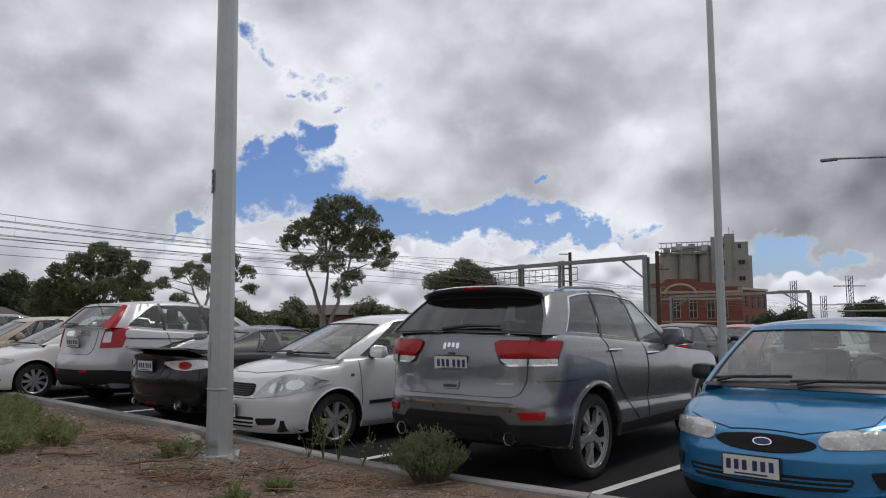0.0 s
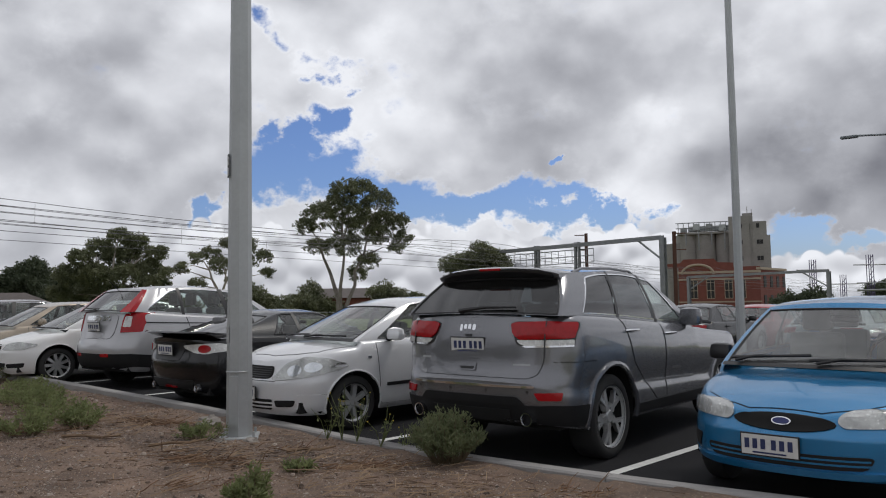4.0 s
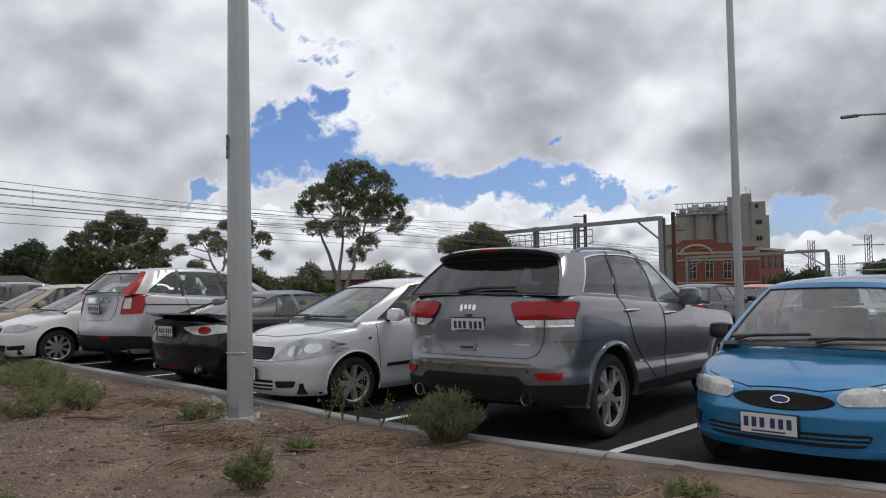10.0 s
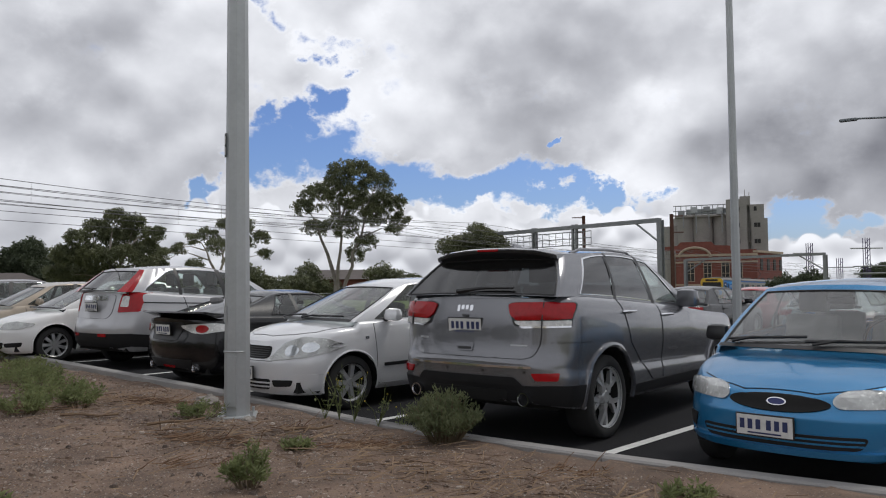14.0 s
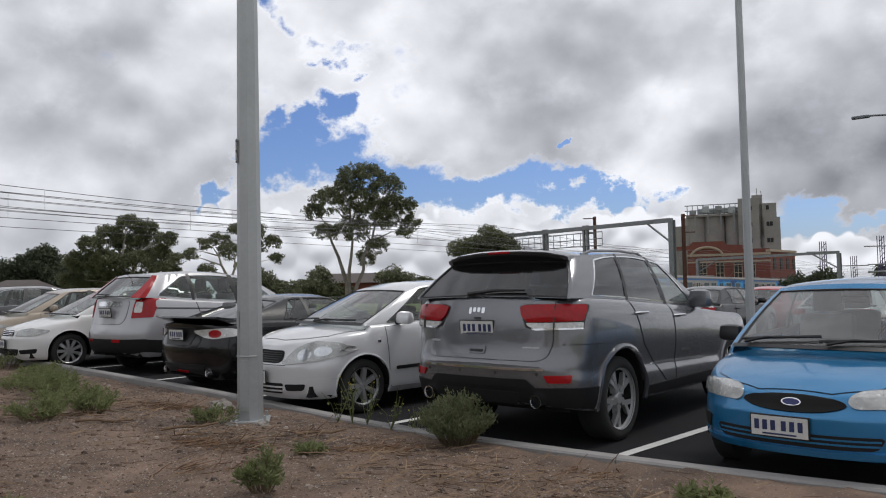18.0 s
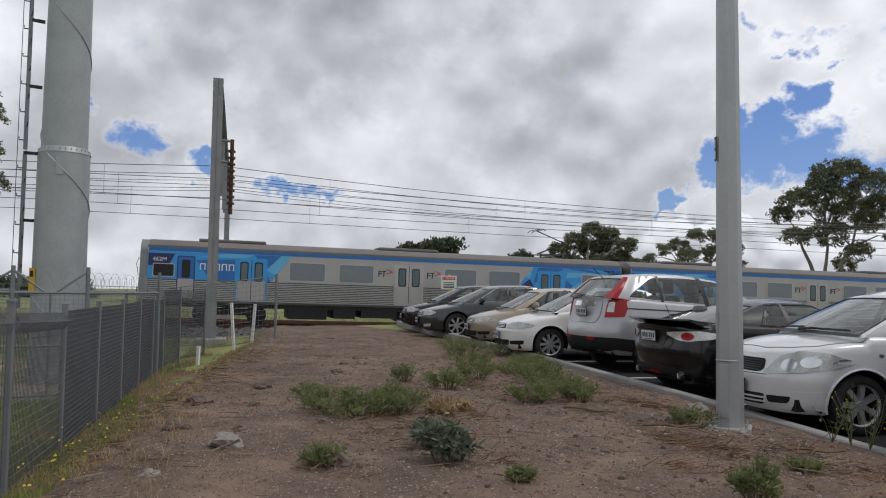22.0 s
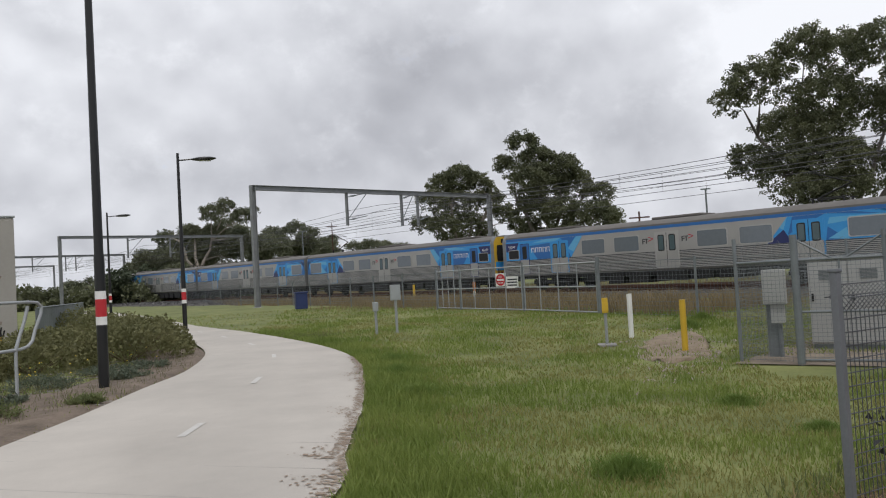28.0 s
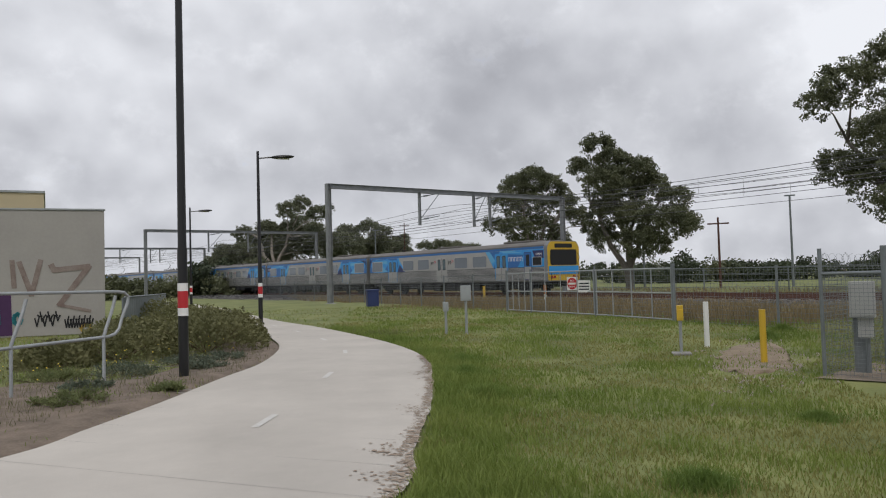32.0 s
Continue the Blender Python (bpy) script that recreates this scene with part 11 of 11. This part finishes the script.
# tall dry grass along the railway fence and beyond the tracks
rnd = random.Random(15)
tall = []
for _ in range(26000):
    i = rnd.randint(3, len(RF) - 3)
    f = rnd.random()
    x = lerp(RF[i][0], RF[i + 1][0], f)
    y = lerp(RF[i][1], RF[i + 1][1], f)
    o = rnd.uniform(0.3, 6.0)
    x, y = x + NX * o, y + NY * o
    if noise.noise((x * 0.35, y * 0.35, 6)) + rnd.uniform(-0.4, 0.4) < -0.25:
        continue
    tall.append((x, y, soft_ground(x, y) - 0.02, rnd.uniform(0.25, 0.62), 0.03))
for _ in range(16000):
    s, n = rnd.uniform(-110, 60), rnd.uniform(47, 56)
    x, y, z = along(s, n, -0.5)
    tall.append((x, y, z, rnd.uniform(0.3, 0.75), 0.05))
for _ in range(6000):
    s, n = rnd.uniform(-6, 26), rnd.uniform(20.5, 29)
    x, y = along(s, n)[:2]
    if x * VX + y * VY > bed_edge(20) - 1.2 and x * UX + y * UY < 26:
        continue
    tall.append((x, y, soft_ground(x, y) - 0.02, rnd.uniform(0.15, 0.45), 0.02))
blades("tall_dry_grass", tall, M_DRYBLADE, "tall dry brown grass along the railway", kind="stuff", lean=0.5)
# darker tufts in the lawn
for x, y, w, h in ((-9.9, -2.2, 0.9, 0.24), (-5.9, 0.2, 0.8, 0.22), (-10.7, 4.0, 0.9, 0.28), (-18.6, 2.4, 0.8, 0.3), (-20.5, 3.0, 0.7, 0.28), (-9.2, 1.6, 0.6, 0.16), (-13.5, -3.4, 1.4, 0.22), (-11.9, -2.9, 1.2, 0.24), (-7.6, 2.0, 0.5, 0.14)):
    tr = random.Random(int(x * 91))
    sp_ = []
    for _ in range(900):
        a, q = tr.uniform(0, 6.283), abs(tr.gauss(0, 0.42))
        px_, py_ = x + q * w * 0.6 * math.cos(a), y + q * w * 0.6 * math.sin(a)
        sp_.append((px_, py_, soft_ground(px_, py_) - 0.01, max(0.05, h * tr.uniform(0.5, 0.9) * (1 - 0.6 * q)), 0.011))
    ob = blades("grass_tuft", sp_, M_TUFT, "tuft of longer dark green grass", "grass tuft", lean=0.7)
    ob["group"] = "grass tufts"
# stones round the marker posts
verts, faces = [], []
for _ in range(1500):
    x, y = rnd.gauss(-15.0, 1.7), rnd.gauss(1.75, 0.42)
    y -= 0.15 * (x + 15.3)
    r = 0.008 + 0.042 * rnd.random() ** 3
    z = soft_ground(x, y)
    b = len(verts)
    verts += [(x + r, y, z), (x - r * 0.6, y + r, z), (x - r * 0.5, y - r, z), (x, y, z + r * 0.9)]
    faces += [(b, b + 1, b + 3), (b + 1, b + 2, b + 3), (b + 2, b, b + 3)]
tagged(mesh_of("rubble", verts, faces, mat("pale sandy rubble", (0.22, 0.185, 0.15), 0.95, scale=5, bump=0.6, bscale=30, color2=(0.46, 0.41, 0.35))), "pale rubble round the marker posts", kind="stuff")
# gravel, weeds and the clipped bushes on the other side of the path
verts, faces = [], []
for _ in range(22000):
    f = rnd.random()
    i = rnd.randint(8, 62)
    a, b_ = lf[i], rt[i]
    p = a + (a - b_).normalized() * rnd.uniform(0.05, 2.9) * rnd.random() ** 0.6
    r = rnd.uniform(0.008, 0.03)
    z = soft_ground(p.x, p.y) + 0.005
    b = len(verts)
    verts += [(p.x + r, p.y, z), (p.x - r * 0.6, p.y + r, z), (p.x - r * 0.5, p.y - r, z), (p.x, p.y, z + r * 0.8)]
    faces += [(b, b + 1, b + 3), (b + 1, b + 2, b + 3), (b + 2, b, b + 3)]
tagged(mesh_of("verge_gravel", verts, faces, M_PALEROCK), "gravel on the verge of the path", kind="stuff")
for x, y, w, h in ((-14.6, -9.3, 2.6, 0.95), (-16.6, -10.2, 2.8, 1.0), (-13.2, -10.4, 2.4, 0.8), (-18.9, -11.9, 2.8, 0.95), (-15.4, -11.8, 2.6, 0.9), (-12.0, -10.8, 1.6, 0.55), (-21.5, -14.5, 3.0, 1.0), (-25, -18, 3.5, 1.1)):
    rs = random.Random(int(x * 50))
    t = thing("bush", pose(x, y, soft_ground(x, y) - 0.05), "low spreading olive-green bush", "bush", "bushes beside the path")
    verts, faces = [], []
    for _ in range(3800):
        a, q = rs.uniform(0, 2 * math.pi), math.sqrt(rs.random())
        rr = w / 2 * (0.9 + 0.18 * noise.noise((math.cos(a) * 2 + x, math.sin(a) * 2 + y, 0)))
        px, py = rr * q * math.cos(a), rr * q * math.sin(a)
        top = h * math.sqrt(max(0.0, 1 - q ** 2.4)) * (0.9 + 0.25 * noise.noise((px * 2 + x, py * 2 + y, 1)))
        p = Vector((px, py, top * rs.uniform(0.55, 1.0)))
        d_ = Vector((rs.gauss(0, 1) + px, rs.gauss(0, 1) + py, rs.gauss(0.6, 0.7))).normalized()
        s = 0.075 * rs.uniform(0.6, 1.4)
        w_ = d_.cross(Vector((rs.gauss(0, 1), rs.gauss(0, 1), rs.gauss(0, 1)))).normalized() * s * 0.35
        b = len(verts)
        verts += [tuple(p), tuple(p + d_ * s * 0.5 + w_), tuple(p + d_ * s), tuple(p + d_ * s * 0.5 - w_)]
        faces.append((b, b + 1, b + 2, b + 3))
    mesh_of("leaves", verts, faces, M_SHRUB, t)
    bm = B()
    for k in range(14):
        a = 2 * math.pi * k / 14
        tube(bm, [(0, 0, 0), (math.cos(a) * w * 0.35, math.sin(a) * w * 0.35, h * 0.6)], 0.015, 4, 0.004, caps=False)
    tagged(part("stem", bm, M_STEM, t), kind="stuff")
for x, y, w, h, m in ((-9.0, -7.6, 0.7, 0.18, M_THISTLE), (-8.0, -6.9, 0.9, 0.22, M_WEED), (-10.8, -8.4, 1.2, 0.26, M_THISTLE), (-10.0, -9.0, 1.2, 0.22, M_WEED), (-12.2, -8.2, 1.0, 0.2, M_THISTLE), (-7.2, -8.6, 1.1, 0.24, M_THISTLE), (-11.6, -7.4, 0.8, 0.16, M_THISTLE), (-13.0, -7.9, 0.9, 0.18, M_THISTLE), (-9.1, -6.35, 0.5, 0.14, M_WEED)):
    bush(x, y, w, h, 1300, m, "low grey-green weeds beside the path", "weed", leaf=0.06, z=soft_ground(x, y), group="weeds beside the path", category="weed")
fv, ff_ = [], []
for _ in range(160):
    x, y = rnd.uniform(-16, -9), rnd.uniform(-13.5, -8.5)
    z = soft_ground(x, y) + rnd.uniform(0.08, 0.3)
    r = 0.02
    b = len(fv)
    fv += [(x + r, y, z), (x, y + r, z), (x - r, y, z), (x, y - r, z), (x, y, z + r)]
    ff_ += [(b, b + 1, b + 4), (b + 1, b + 2, b + 4), (b + 2, b + 3, b + 4), (b + 3, b, b + 4)]
tagged(mesh_of("yellow_flowers", fv, ff_, M_FLOWER), "small yellow flowers beside the bushes", kind="stuff")
weeds = []
for _ in range(14000):
    x, y = rnd.uniform(-20, -6.5), rnd.uniform(-15, -6.2)
    if path_at(x, y):
        continue
    weeds.append((x, y, soft_ground(x, y) + 0.03, rnd.uniform(0.04, 0.15), 0.008))
blades("verge_weeds", weeds, leafy("dull weed", (0.10, 0.115, 0.06), (0.24, 0.22, 0.12), 0.9, 0.4, 1.5, 30), "dull green weeds before the wall", kind="stuff", lean=0.6)

# ---- what moves ----
HEAD = [(0, 301), (7, 216), (13, 142), (16, 105.5), (19, 69.3), (20, 56.7), (21, 41.0), (21.5, 33.0), (22, 24.8), (22.5, 16.6), (23, 8.1), (24, -8.8), (25, -26), (26, -43), (27, -60.4), (28, -78.1), (29, -96.25), (30, -114.65), (31, -133.3), (32, -152.1)]


def motions():
    rows = []
    for t, s in HEAD:
        z0, z1 = rail_z(0.78 * s), rail_z(0.78 * (s + 60))
        rows.append((t, pose(-45.73 + 0.626 * s, 0.780 * s, z0, 0, -math.degrees(math.atan2(z1 - z0, 60)), 51.25)))
    walk(train, rows)


motions()
